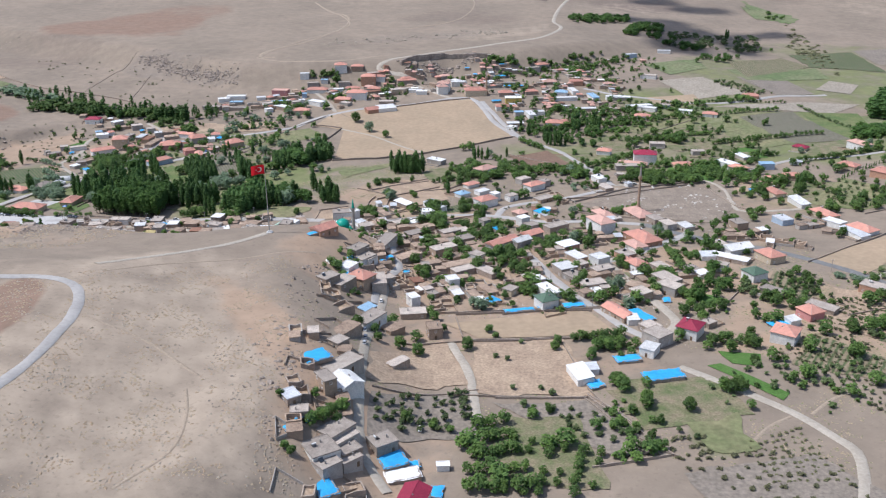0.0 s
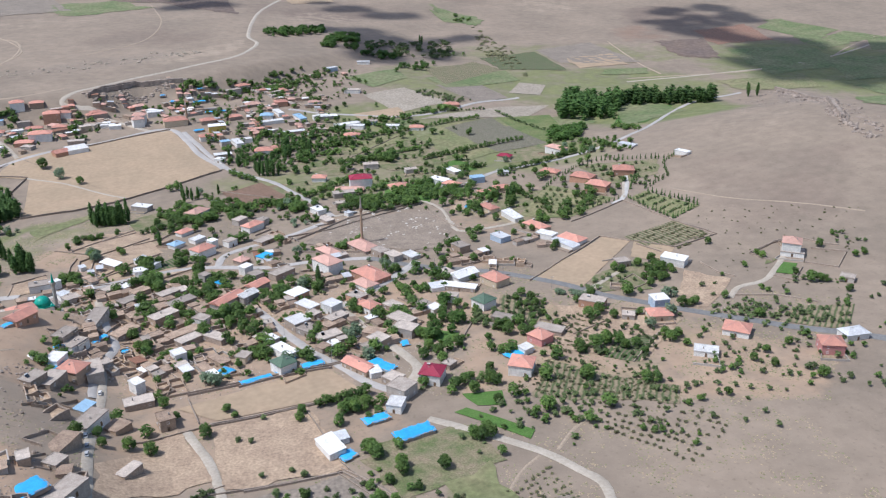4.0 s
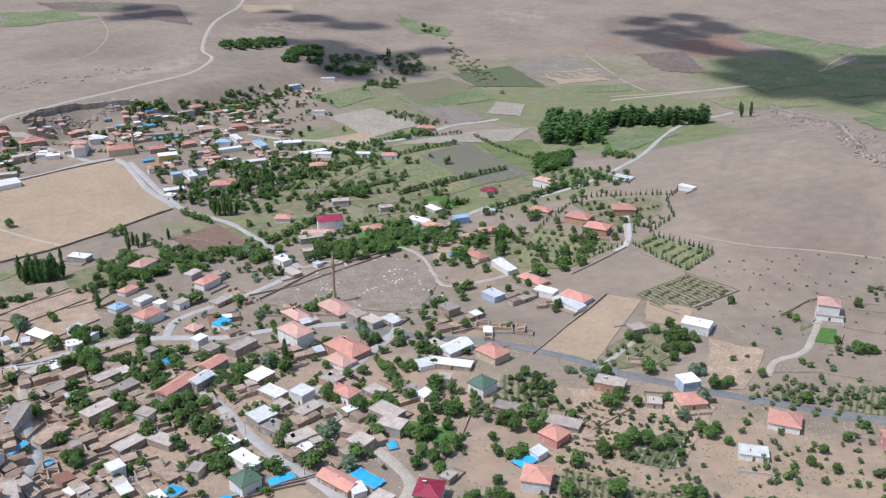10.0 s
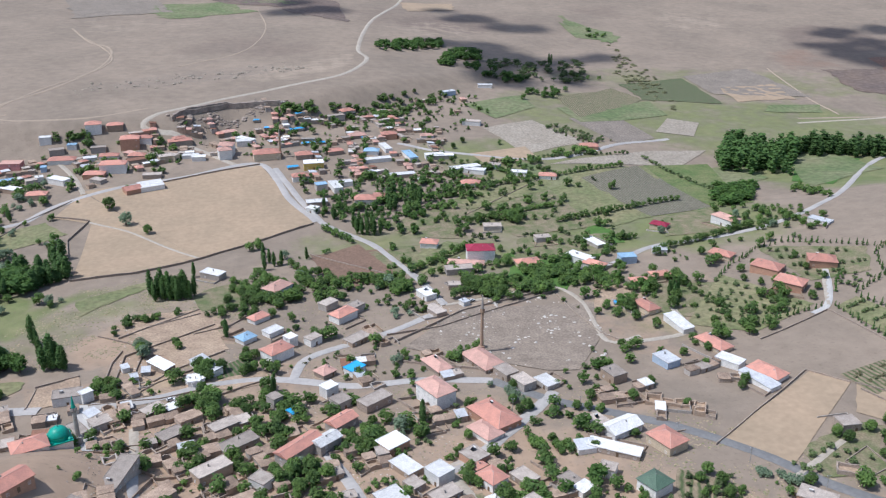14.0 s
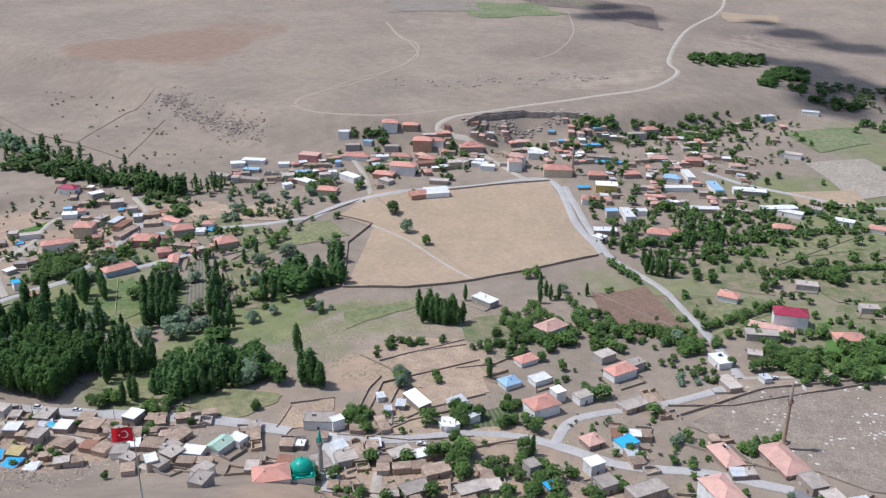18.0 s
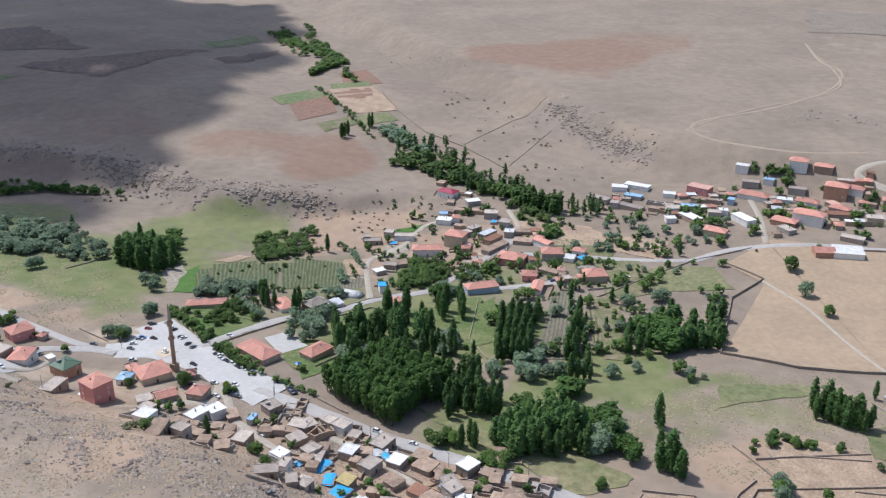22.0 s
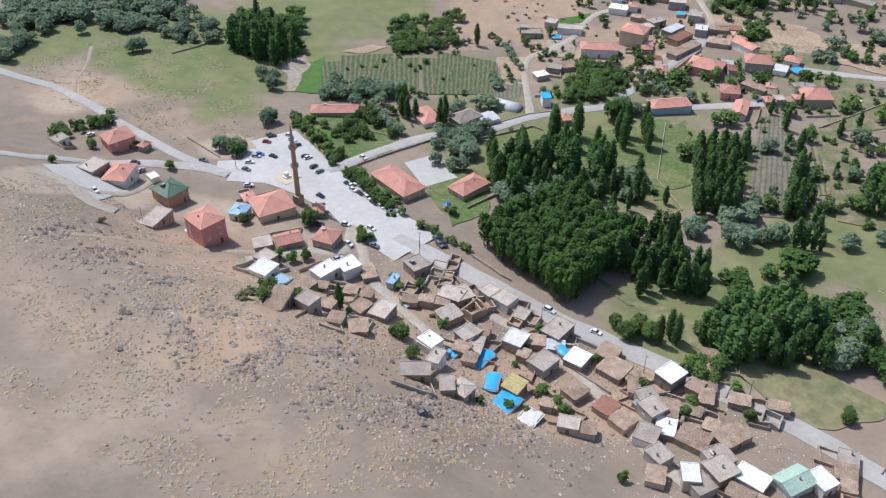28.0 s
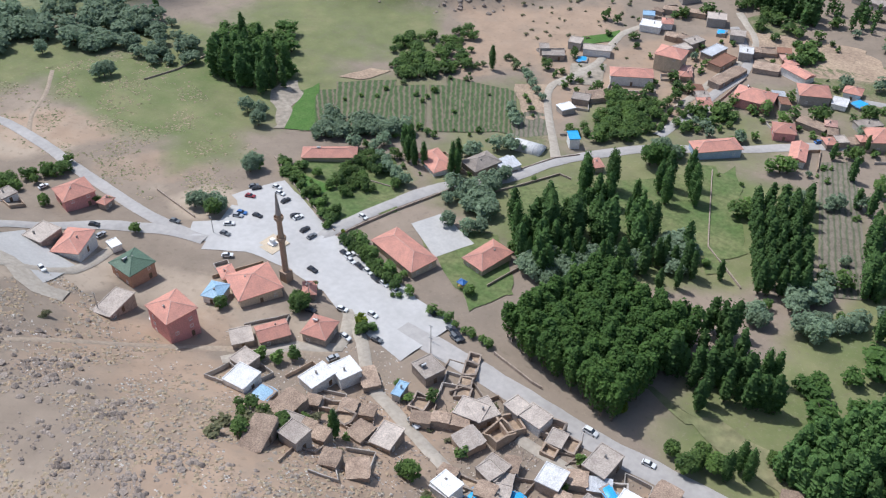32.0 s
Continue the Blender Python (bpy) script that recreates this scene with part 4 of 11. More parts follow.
def joined_trees(name, label, key, spots, category="trees"):
    """Trees too many to count, joined; spots are (x, y, height, wide)."""
    own, kinds = PLANTS[key][2], PLANTS[key][5 if sum(p[1] for p in spots) > 850 * len(spots) else 4]
    store = []
    for crown, stem in kinds:
        for me, slot in ((crown, 0), (stem, 1)):
            co = np.empty(len(me.vertices) * 3)
            me.vertices.foreach_get("co", co)
            store.append((co.reshape(-1, 3), [tuple(q.vertices) for q in me.polygons], slot))
    rng = random.Random(len(spots))
    verts, faces, slots, total = [], [], [], 0
    for x, y, height, wide in spots:
        k = rng.randrange(len(kinds))
        m = np.array((pose(0, 0, 0, 0, 0, rng.uniform(0, 360)) @ Matrix.Diagonal((height / own * wide, height / own * wide, height / own, 1))).to_3x3())
        for co, polys, slot in store[2 * k : 2 * k + 2]:
            verts.append(co @ m.T + np.array((x, y, gz(x, y))))
            faces += [tuple(total + i for i in q) for q in polys]
            slots += [slot] * len(polys)
            total += len(co)
    leaf = kinds[0][0].materials[0]
    return tagged(new(name, mesh_of(name, np.concatenate(verts).tolist(), faces, [leaf, BARK], slots)), label, category, kind="stuff")


def tree_row(key, a, b, n, height=None, wobble=0.8, wide=1.0):
    rng = random.Random(round(a[0] * 3 + b[1]))
    spots = []
    for k in range(n):
        t = (k + 0.5) / n
        spots.append((a[0] + (b[0] - a[0]) * t + rng.uniform(-wobble, wobble), a[1] + (b[1] - a[1]) * t + rng.uniform(-wobble, wobble), (height or PLANTS[key][2]) * rng.uniform(0.75, 1.2), wide))
    joined_trees({"poplar": "poplar_row", "cypress": "cypress_hedge"}.get(key, "tree_row"), {"poplar": "row of slender dark green poplars", "cypress": "clipped dark green cypress hedge round the plot"}.get(key, "row of leafy green garden trees"), key, spots)


def orchard(key, corners, nu, nv, height=None, gaps=0.2, wobble=0.8, wide=1.0):
    """Trees in rows over a four-cornered plot, some missing."""
    a, b, c, d = (Vector(p) for p in corners)
    rng = random.Random(round(a.x * 5 + c.y * 3))
    spots = []
    for j in range(nv):
        for i in range(nu):
            if rng.random() < gaps:
                continue
            u, v = (i + 0.5) / nu, (j + 0.5) / nv
            p = (a * (1 - u) + b * u) * (1 - v) + (d * (1 - u) + c * u) * v
            x, y = p.x + rng.uniform(-wobble, wobble), p.y + rng.uniform(-wobble, wobble)
            if free(x, y, 0.5):
                spots.append((x, y, (height or PLANTS[key][2]) * (rng.uniform(0.82, 1.1) if key in ("poplar", "grove") else rng.uniform(0.7, 1.2)), wide))
    names = {"grove": ("leafy_grove", "dense dark green grove of tall trees beside road"), "poplar": ("poplar_plantation", "dense plantation of tall green poplars beside the road"), "shrub": ("shrub_rows", "rows of low dusty green bushes"), "fruit": ("orchard", "orchard of small round green fruit trees"), "lush": ("garden_grove", "thick grove of leafy green garden trees")}
    joined_trees(*names.get(key, ("grove", "grove of leafy green trees")), key, spots)


def thicket(name, key, corners, n, height, label, wide=1.0):
    """A far wood or hedge that nobody could count: trees joined into one."""
    a, b, c, d = (Vector(p) for p in corners)
    rng = random.Random(round(a.x * 7 + c.y))
    spots = []
    for _ in range(n):
        u, v = rng.random(), rng.random()
        p = (a * (1 - u) + b * u) * (1 - v) + (d * (1 - u) + c * u) * v
        if free(p.x, p.y, -1.0):
            spots.append((p.x, p.y, height * rng.uniform(0.6, 1.2), wide * rng.uniform(0.85, 1.15)))
    return joined_trees(name, label, key, spots)


# ---- cars ----
PAINT = {k: material(k + "_car_paint", c, tuple(v * 0.9 for v in c), rough=0.3, gloss=0.5, fine=0.03) for k, c in (("white", (0.75, 0.75, 0.74)), ("silver", (0.42, 0.43, 0.45)), ("black", (0.03, 0.03, 0.035)), ("red", (0.28, 0.03, 0.04)), ("blue", (0.05, 0.16, 0.42)), ("grey", (0.16, 0.17, 0.18)))}
CAR_PARTS = {}


def car(x, y, turn, colour="white", van=False):
    """A parked car: body, glazed cabin and four wheels."""
    key = (colour, van)
    g = gz(x, y) + 0.53
    if key in CAR_PARTS:
        return copy_thing(CAR_PARTS[key], pose(x, y, g, 0, 0, turn))
    base = new("van" if van else "car")
    tagged(base, f"{colour} {'van' if van else 'car'} parked on the road", "van" if van else "car", "parked vehicles")
    L, W, top = (4.8, 1.85, 1.15) if van else (4.3, 1.74, 0.82)
    prof = [(-L / 2, 0.28), (L / 2, 0.28), (L / 2, 0.62), (L / 2 - 0.15, 0.74), (L / 2 - 1.1, top), (-L / 2 + 0.2, top + 0.02), (-L / 2, top - 0.1)]
    v = [(px, s * W / 2 * (0.97 if pz > 0.7 else 1), pz) for s in (-1, 1) for px, pz in prof]
    n = len(prof)
    f = [(k, (k + 1) % n, n + (k + 1) % n, n + k) for k in range(n)] + [tuple(range(n - 1, -1, -1)), tuple(range(n, 2 * n))]
    part("body", mesh_of("body", v, f, [PAINT[colour]]), base)
    h = 0.75 if van else 0.58
    a, b = (-L / 2 + 0.15, L / 2 - 1.25) if van else (-L / 2 + 0.35, L / 2 - 1.2)
    lo = [(a, -W * 0.46, top), (b, -W * 0.46, top), (b, W * 0.46, top), (a, W * 0.46, top)]
    hi = [(a + 0.35, -W * 0.38, top + h), (b - 0.75, -W * 0.38, top + h), (b - 0.75, W * 0.38, top + h), (a + 0.35, W * 0.38, top + h)]
    part("cabin", mesh_of("cabin", lo + hi, box(1, 1, 1)[1], [GLASS]), base, label="dark glazed cabin windows")
    roof = [(p[0] * 0.99, p[1] * 0.98, p[2] - 0.02) for p in hi] + [(p[0] * 0.97, p[1] * 0.94, p[2] + 0.05) for p in hi]
    part("roof", mesh_of("roof", roof, box(1, 1, 1)[1], [PAINT[colour]]), base)
    ring = [(0.32 * math.cos(k * math.tau / 10), 0.32 * math.sin(k * math.tau / 10)) for k in range(10)]
    v = [(px, s, pz) for s in (-0.11, 0.11) for px, pz in ring]
    f = [(k, (k + 1) % 10, 10 + (k + 1) % 10, 10 + k) for k in range(10)] + [tuple(range(9, -1, -1)), tuple(range(10, 20))]
    wheel = mesh_of("wheel", v, f, [RUBBER])
    for px in (-L / 2 + 0.8, L / 2 - 0.85):
        for py in (-W / 2 + 0.1, W / 2 - 0.1):
            part("wheel", wheel, base, pose(px, py, 0.32))
    base.matrix_world = pose(x, y, g, 0, 0, turn)
    CAR_PARTS[key] = base
    return base


# ---- towers, poles ----
def lathe(profile, n=12, cx=0.0, cy=0.0):
    v = [(cx + r * math.cos(k * math.tau / n), cy + r * math.sin(k * math.tau / n), z) for r, z in profile for k in range(n)]
    f = [(i * n + k, i * n + (k + 1) % n, (i + 1) * n + (k + 1) % n, (i + 1) * n + k) for i in range(len(profile) - 1) for k in range(n)]
    f += [tuple(range(n - 1, -1, -1)), tuple(range((len(profile) - 1) * n, len(profile) * n))]
    return v, f


MINARET_STONE = material("tan_minaret_stone", (0.42, 0.30, 0.21), (0.36, 0.255, 0.18), 0.6, bump=0.3)
LEAD = material("grey_lead_cone", (0.38, 0.33, 0.29), (0.33, 0.29, 0.26), 0.8, rough=0.6)


def minaret(x, y, tall, balconies, radius=1.45, body=MINARET_STONE, cone=LEAD, label="slender tan stone minaret with balconies and pointed cone"):
    base = new("minaret")
    base.location = (x, y, gz(x, y))
    tagged(base, label, "minaret", "minarets")
    part("plinth", mesh_of("plinth", *box(radius * 2.9, radius * 2.9, 5.5, -1), [body]), base)
    shaft_top = tall * 0.76
    part("shaft", mesh_of("shaft", *lathe([(radius, 4.5), (radius * 0.93, shaft_top * 0.6), (radius * 0.8, shaft_top)]), [body]), base)
    for k in range(balconies):
        z = shaft_top * (0.94 - 0.30 * k)
        part("balcony", mesh_of("balcony", *lathe([(radius * 0.85, z - 1.4), (radius * 1.15, z - 0.8), (radius * 1.5, z - 0.2), (radius * 1.5, z + 0.9), (radius * 1.38, z + 0.9), (radius * 1.38, z), (radius * 0.8, z)]), [body]), base)
    part("cone", mesh_of("cone", *lathe([(radius * 0.92, shaft_top), (radius * 0.75, shaft_top + tall * 0.04), (0.35, tall - 1.6), (0.06, tall)]), [cone]), base)
    return base


def street_pole(x, y, tall=8.0):
    base = tagged(new("power_pole"), "grey power pole with crossarm beside the road", "pole", "power poles")
    base.location = (x, y, gz(x, y))
    part("post", mesh_of("post", *lathe([(0.16, -0.6), (0.1, tall)], 8), [CONCRETE]), base)
    part("crossarm", mesh_of("crossarm", *box(1.8, 0.12, 0.12, tall - 0.5), [STEEL]), base)
    for s in (-0.8, 0.8):
        part("insulator", mesh_of("insulator", *lathe([(0.07, tall - 0.38), (0.09, tall - 0.2), (0.04, tall - 0.1)], 6, s), [FRAME]), base)
    return base


def old_quarter(corners, n, turn, kinds=(("earth", 0.56), ("ruin", 0.26), ("flat", 0.13), ("shed", 0.05)), size=1.0):
    """Old earthen-roofed and roofless houses, built wall to wall in short rows with their yard walls, filling a quarter round the ones already placed."""
    a, b, c, d = (Vector(p) for p in corners)
    rng = random.Random(round(a.x + c.y * 3))
    made = tries = 0
    while made < n and tries < 60 * n:
        tries += 1
        u, v = rng.random(), rng.random()
        p = (a * (1 - u) + b * u) * (1 - v) + (d * (1 - u) + c * u) * v
        way = turn + rng.choice((0, 90)) + rng.uniform(-12, 12)
        r = Matrix.Rotation(radians(way), 2)
        wall, last = rng.choice(("stone", "stone", "adobe", "adobe", "grey")), 0
        for k in range(rng.choice((1, 2, 2, 3, 4))):
            w, e = rng.uniform(4.5, 8) * size, rng.uniform(4.5, 6.5) * size
            if k:
                p = p + r @ Vector(((last + w) / 2 + 0.05, rng.uniform(-1, 1)))
            if not free(p.x, p.y, max(w, e) * (0.4 if k == 0 else -0.05) - (0 if k == 0 else 1.2)):
                break
            shape = rng.choices([q for q, _ in kinds], [s for _, s in kinds])[0]
            roof = {"earth": "earth", "ruin": "earth", "flat": rng.choice(("slab", "slab", "slab", "white")), "shed": rng.choice(("tin", "brown")), "hip": rng.choice(("red", "pale"))}[shape]
            house(p.x, p.y, way, w, e, rng.choice((0.8, 1, 1, 1.15)), shape, roof, wall)
            made, last = made + 1, w
            if rng.random() < 0.3:
                s = rng.choice((-1, 1))
                pts = [p + r @ Vector((w / 2, s * e / 2)), p + r @ Vector((w / 2 + rng.uniform(0, 2), s * (e / 2 + rng.uniform(3, 7)))), p + r @ Vector((-w / 2, s * (e / 2 + rng.uniform(3, 7))))]
                stone_wall(rng.uniform(0.8, 1.5), *[(q.x, q.y) for q in pts], label="crumbling stone yard wall beside an old house")


def yard_walls(share=0.6):
    """Courtyard walls against the houses of the village, left out where they would block a road."""
    rng = random.Random(77)
    for x, y, turn, w, d in list(HOUSES):
        if y > 900 or rng.random() > share:
            continue
        r, p, s = Matrix.Rotation(radians(turn), 2), Vector((x, y)), rng.choice((-1, 1))
        deep, off = rng.uniform(4, 10), rng.uniform(-2, 4)
        pts = [p + r @ Vector(q) for q in ((w / 2, s * d / 2), (w / 2 + off, s * (d / 2 + deep)), (-w / 2 - rng.uniform(0, 4), s * (d / 2 + deep)), (-w / 2, s * d / 2))]
        if any(abs(q.x - a) < m + 1 and abs(q.y - b) < m + 1 for q in pts for a, b, m in WAYS):
            continue
        if not free(pts[1].x, pts[1].y, -1) or not free(pts[2].x, pts[2].y, -1):
            continue
        stone_wall(rng.uniform(1.0, 1.7), *[(q.x, q.y) for q in pts[: rng.choice((3, 4, 4))]], thick=0.4, mat=WALLS[rng.choice(("stone", "adobe", "grey"))], label="courtyard wall of rough stone beside a house")


def rubble(corners, n, seed):
    """Fallen building stones and earth clods strewn over a quarter."""
    rng = random.Random(seed)
    a, b, c, d = (Vector(p) for p in corners)
    verts, faces = [], []
    for _ in range(n):
        u, v = rng.random(), rng.random()
        p = (a * (1 - u) + b * u) * (1 - v) + (d * (1 - u) + c * u) * v
        s, t, h = rng.uniform(0.2, 0.8), rng.random() * math.tau, rng.uniform(0.2, 0.6)
        o, g = len(verts), gz(p.x, p.y)
        for k in range(5):
            q = t + k * math.tau / 5
            r = s * rng.uniform(0.6, 1.2)
            verts.append((p.x + math.cos(q) * r, p.y + math.sin(q) * r, g - 0.1))
        verts.append((p.x + rng.uniform(-0.2, 0.2) * s, p.y, g + h))
        faces += [(o + k, o + (k + 1) % 5, o + 5) for k in range(5)]
    return tagged(new("rubble", mesh_of("rubble", verts, faces, [STONE])), "loose building stones and clods strewn between old houses", "rubble", kind="stuff")


def tufts(name, ring, n, size, mats, label, seed, lumps=0.0):
    """Dry weeds or loose stones strewn too thick to count: small three-sided tufts, gathered in patches."""
    rng = np.random.default_rng(seed)
    xs, ys = [p[0] for p in ring], [p[1] for p in ring]
    spots = []
    while len(spots) < n:
        for x, y in zip(rng.uniform(min(xs), max(xs), n), rng.uniform(min(ys), max(ys), n)):
            if len(spots) < n and inside(x, y, ring) and noise.noise((x * 0.06, y * 0.06, seed)) + 0.5 * noise.noise((x * 0.3, y * 0.3, seed)) > lumps and near_nothing(x, y):
                spots.append((x, y))
    verts, faces, slots = [], [], []
    for x, y in spots:
        g, s, a, o = gz(x, y), size * rng.uniform(0.5, 1.5), rng.uniform(0, 6.28), len(verts)
        for k in range(4):
            r = s * rng.uniform(0.6, 1.2)
            verts.append((x + math.cos(a + k * 1.571) * r, y + math.sin(a + k * 1.571) * r, g - 0.05))
        verts.append((x + rng.uniform(-0.4, 0.4) * s, y + rng.uniform(-0.4, 0.4) * s, g + s * rng.uniform(0.2, 0.5)))
        faces += [(o + k, o + (k + 1) % 4, o + 4) for k in range(4)]
        slots += [int(rng.integers(len(mats)))] * 4
    return tagged(new(name, mesh_of(name, verts, faces, mats, slots)), label, "weeds" if "weed" in name else "stones", kind="stuff")


CELLS = {}


def near_nothing(x, y):
    """Off the roads and outside the houses."""
    if not CELLS:
        CELLS[None] = 0
        for a, b, r in [(a, b, r * 0.8) for a, b, r in FOOTPRINTS] + [(a, b, r + 0.3) for a, b, r in WAYS]:
            for i in range(int((a - r) // 8), int((a + r) // 8) + 1):
                for j in range(int((b - r) // 8), int((b + r) // 8) + 1):
                    CELLS.setdefault((i, j), []).append((a, b, r))
    return all(math.hypot(x - a, y - b) > r for a, b, r in CELLS.get((int(x // 8), int(y // 8)), ()))


# ---- ground cover and painted cloud shade ----
tint("green", 112, 334, 15, 18, -3, 0.55)
tint("green", -98, 749, 60, 36, 12, 0.42)
tint("green", -120, 716, 36, 27, 15, 0.42)
tint("green", -62, 782, 53, 23, 15, 0.42)
tint("red", -482, 1378, 114, 72, 2, 0.85)
tint("red", -398, 1434, 50, 59, 15, 0.8)
tint("red", -493, 973, 43, 68, 11, 0.9)
# the next four paint soft cloud shade into the ground colour
tint("soil_and_shade", -737, 818, 65, 41, 34, 0.8)
tint("soil_and_shade", 126, 1754, 68, 64, -20, 0.8)
tint("soil_and_shade", 331, 1637, 97, 80, 9, 0.8)
tint("soil_and_shade", 924, 1515, 94, 113, -11, 0.8)
tint("green", 548, 1097, 225, 142, -20, 0.55)
tint("green", 916, 1098, 196, 230, -11, 0.6)
tint("green", 311, 925, 140, 87, -16, 0.45)
tint("green", 369, 1158, 113, 124, -1, 0.5)
tint("green", 279, 677, 72, 56, -30, 0.35)
tint("green", 202, 769, 88, 53, -27, 0.4)
tint("green", -492, 687, 74, 60, 42, 0.85)
tint("green", -480, 841, 60, 35, 43, 0.6)
tint("green", -379, 779, 58, 29, 41, 0.5)
tint("green", -643, 742, 72, 48, 43, 0.6)
tint("green", -147, 743, 51, 27, 40, 0.7)
tint("green", -466, 696, 46, 40, 43, 0.6)
tint("earth", -495, 638, 40, 26, 39, 0.5)
tint("earth", -432, 649, 31, 17, 42, 0.45)
tint("pale", -496, 632, 28, 29, 39, 0.7)
tint("pale", -402, 565, 29, 15, 96, 0.9)
tint("pale", -390, 579, 21, 16, 78, 0.9)
tint("pale", -397, 645, 16, 15, 42, 0.8)
tint("pale", -154, 439, 75, 46, 32, 0.5)
tint("pale", -139, 312, 43, 48, 23, 0.35)
tint("pale", 587, 784, 72, 146, -62, 0.25)
tint("red", -435, 1411, 98, 127, 3, 0.7)
tint("red", -579, 973, 78, 39, 33, 0.6)
tint("red", -401, 1498, 87, 118, -9, 0.5)
tint("red", -196, 376, 17, 41, 1, 1.1)
tint("red", -756, 928, 125, 72, 24, 0.35)
tint("red", -527, 1004, 49, 57, 18, 0.6)
# broad darkening of the plain, cloud shade put into its colour
tint("soil_and_shade", -988, 1031, 254, 285, 18, 0.5)
tint("soil_and_shade", -547, 1275, 125, 81, -8, 0.45)
tint("soil_and_shade", 948, 1366, 251, 191, -11, 0.45)
tint("soil_and_shade", 335, 1696, 244, 159, 3, 0.4)
tint("soil_and_shade", -306, 511, 32, 18, 40, 0.15)
tint("pale", -108, 349, 47, 61, 16, 0.3)
tint("soil_and_shade", 424, 579, 76, 63, -33, 0.35)
tint("stone", -362, 1181, 58, 38, -23, 0.55)
tint("stone", -278, 1118, 56, 16, -21, 0.5)
tint("stone", -540, 855, 109, 13, 11, 0.6)
tint("stone", 752, 901, 58, 146, -26, 0.55)
tint("stone", -299, 546, 41, 28, 69, 0.2)
tint("stone", -237, 546, 34, 17, 61, 0.15)
tint("earth", -210, 550, 74, 29, 70, 0.35)
tint("stone", -25, 1285, 136, 41, 19, 0.4)
tint("stone", -340, 1170, 59, 37, -16, 0.45)
tint("earth", -263, 566, 67, 32, 82, 0.6)
tint("earth", -340, 569, 44, 24, 82, 0.5)
tint("earth", -185, 605, 57, 25, 41, 0.75)
tint("earth", -116, 660, 25, 17, 38, 0.4)
tint("earth", 1, 556, 99, 81, -18, 0.75)
tint("earth", 125, 522, 76, 64, -20, 0.6)
tint("earth", -52, 360, 20, 85, 39, 0.55)
tint("earth", -12, 403, 31, 38, 18, 0.45)
tint("earth", -36, 704, 58, 42, 15, 0.6)
tint("earth", 254, 454, 85, 46, -24, 0.4)
tint("earth", -34, 329, 51, 45, 33, 0.5)
tint("earth", 59, 415, 69, 38, -5, 0.4)
tint("earth", -376, 885, 49, 50, 32, 0.4)
tint("earth", 155, 678, 61, 51, -25, 0.4)
tint("pale", -237, 570, 58, 27, 79, 0.3)
tint("green", -250, 758, 90, 51, 41, 0.8)
tint("green", -158, 681, 57, 42, 39, 0.7)
tint("green", -365, 696, 30, 31, 43, 0.8)
tint("green", -141, 764, 39, 28, 37, 0.8)
tint("pale", -126, 344, 76, 133, 19, 0.52)
tint("pale", -272, 489, 41, 53, 48, 0.35)
tint("green", -512, 701, 138, 87, 42, 0.62)
tint("green", -381, 797, 83, 54, 39, 0.45)
tint("green", -258, 871, 103, 42, 36, 0.4)
tint("green", -302, 741, 55, 36, 42, 0.6)
tint("green", -325, 816, 130, 96, 21, 0.5)
tint("green", -483, 810, 90, 52, 22, 0.6)
tint("green", 304, 854, 161, 95, -28, 0.62)
tint("green", 269, 1007, 123, 72, -22, 0.55)
tint("green", 560, 939, 117, 123, -29, 0.7)
tint("green", 139, 817, 111, 54, -22, 0.5)
tint("green", 641, 1278, 318, 91, -17, 0.4)
tint("earth", -58, 361, 19, 117, 35, 0.75)
tint("earth", -59, 496, 38, 43, 48, 0.6)
tint("earth", 18, 429, 57, 61, 1, 0.5)
tint_ring("green", [(-493, 584), (-546, 625), (-530, 656), (-475, 655), (-415, 647), (-406, 635), (-455, 617)], 0.0, 25, ("green", ))
tint_ring("pale", [(-543, 635), (-529, 655), (-475, 655), (-463, 631)], 0.42, 10, ())
tint_ring("pale", [(-456, 641), (-447, 658), (-415, 647), (-411, 635)], 0.5, 8, ())
tint_ring("earth", [(-493, 584), (-534, 618), (-478, 621), (-455, 617)], 0.4, 12, ())
tint_ring("green", [(-529, 668), (-511, 720), (-448, 708), (-405, 680), (-422, 648), (-457, 659)], 0.62, 14, ("pale", ))
tint_ring("green", [(-551, 634), (-561, 690), (-536, 728), (-509, 711), (-529, 668)], 0.36, 14, ())
tint_ring("green", [(-133, 710), (-96, 791), (-20, 797), (-4, 769), (-64, 740), (-70, 711), (-100, 686)], 0.3, 20, ("green", ))
tint_ring("green", [(-142, 729), (-123, 761), (-89, 790), (-64, 791), (-100, 753), (-116, 715)], 0.62, 10, ())
tint_ring("pale", [(-102, 745), (-61, 775), (-17, 766), (-49, 729), (-78, 716)], 0.35, 12, ())
tint_ring("earth", [(-396, 563), (-346, 563), (-288, 558), (-263, 566), (-269, 587), (-318, 588), (-360, 583)], 0.62, 8, ("pale", ))
tint_ring("earth", [(-261, 579), (-222, 581), (-191, 581), (-172, 585), (-171, 596), (-212, 598), (-245, 596)], 0.5, 10, ())
tint_ring("stone", [(-412, 546), (-362, 560), (-272, 545), (-210, 550), (-167, 571), (-170, 582), (-229, 572), (-340, 568), (-411, 559)], 0.3, 16, ())
tint_ring("pale", [(-317, 503), (-299, 519), (-243, 520), (-238, 493), (-267, 474)], 0.3, 25, ())
tint_ring("stone", [(-614, 855), (-517, 852), (-435, 893), (-418, 900), (-479, 863), (-529, 839), (-585, 841)], 0.5, 8, ())
tint_ring("stone", [(-389, 1211), (-376, 1208), (-322, 1159), (-233, 1100), (-255, 1096), (-327, 1147)], 0.55, 10, ())
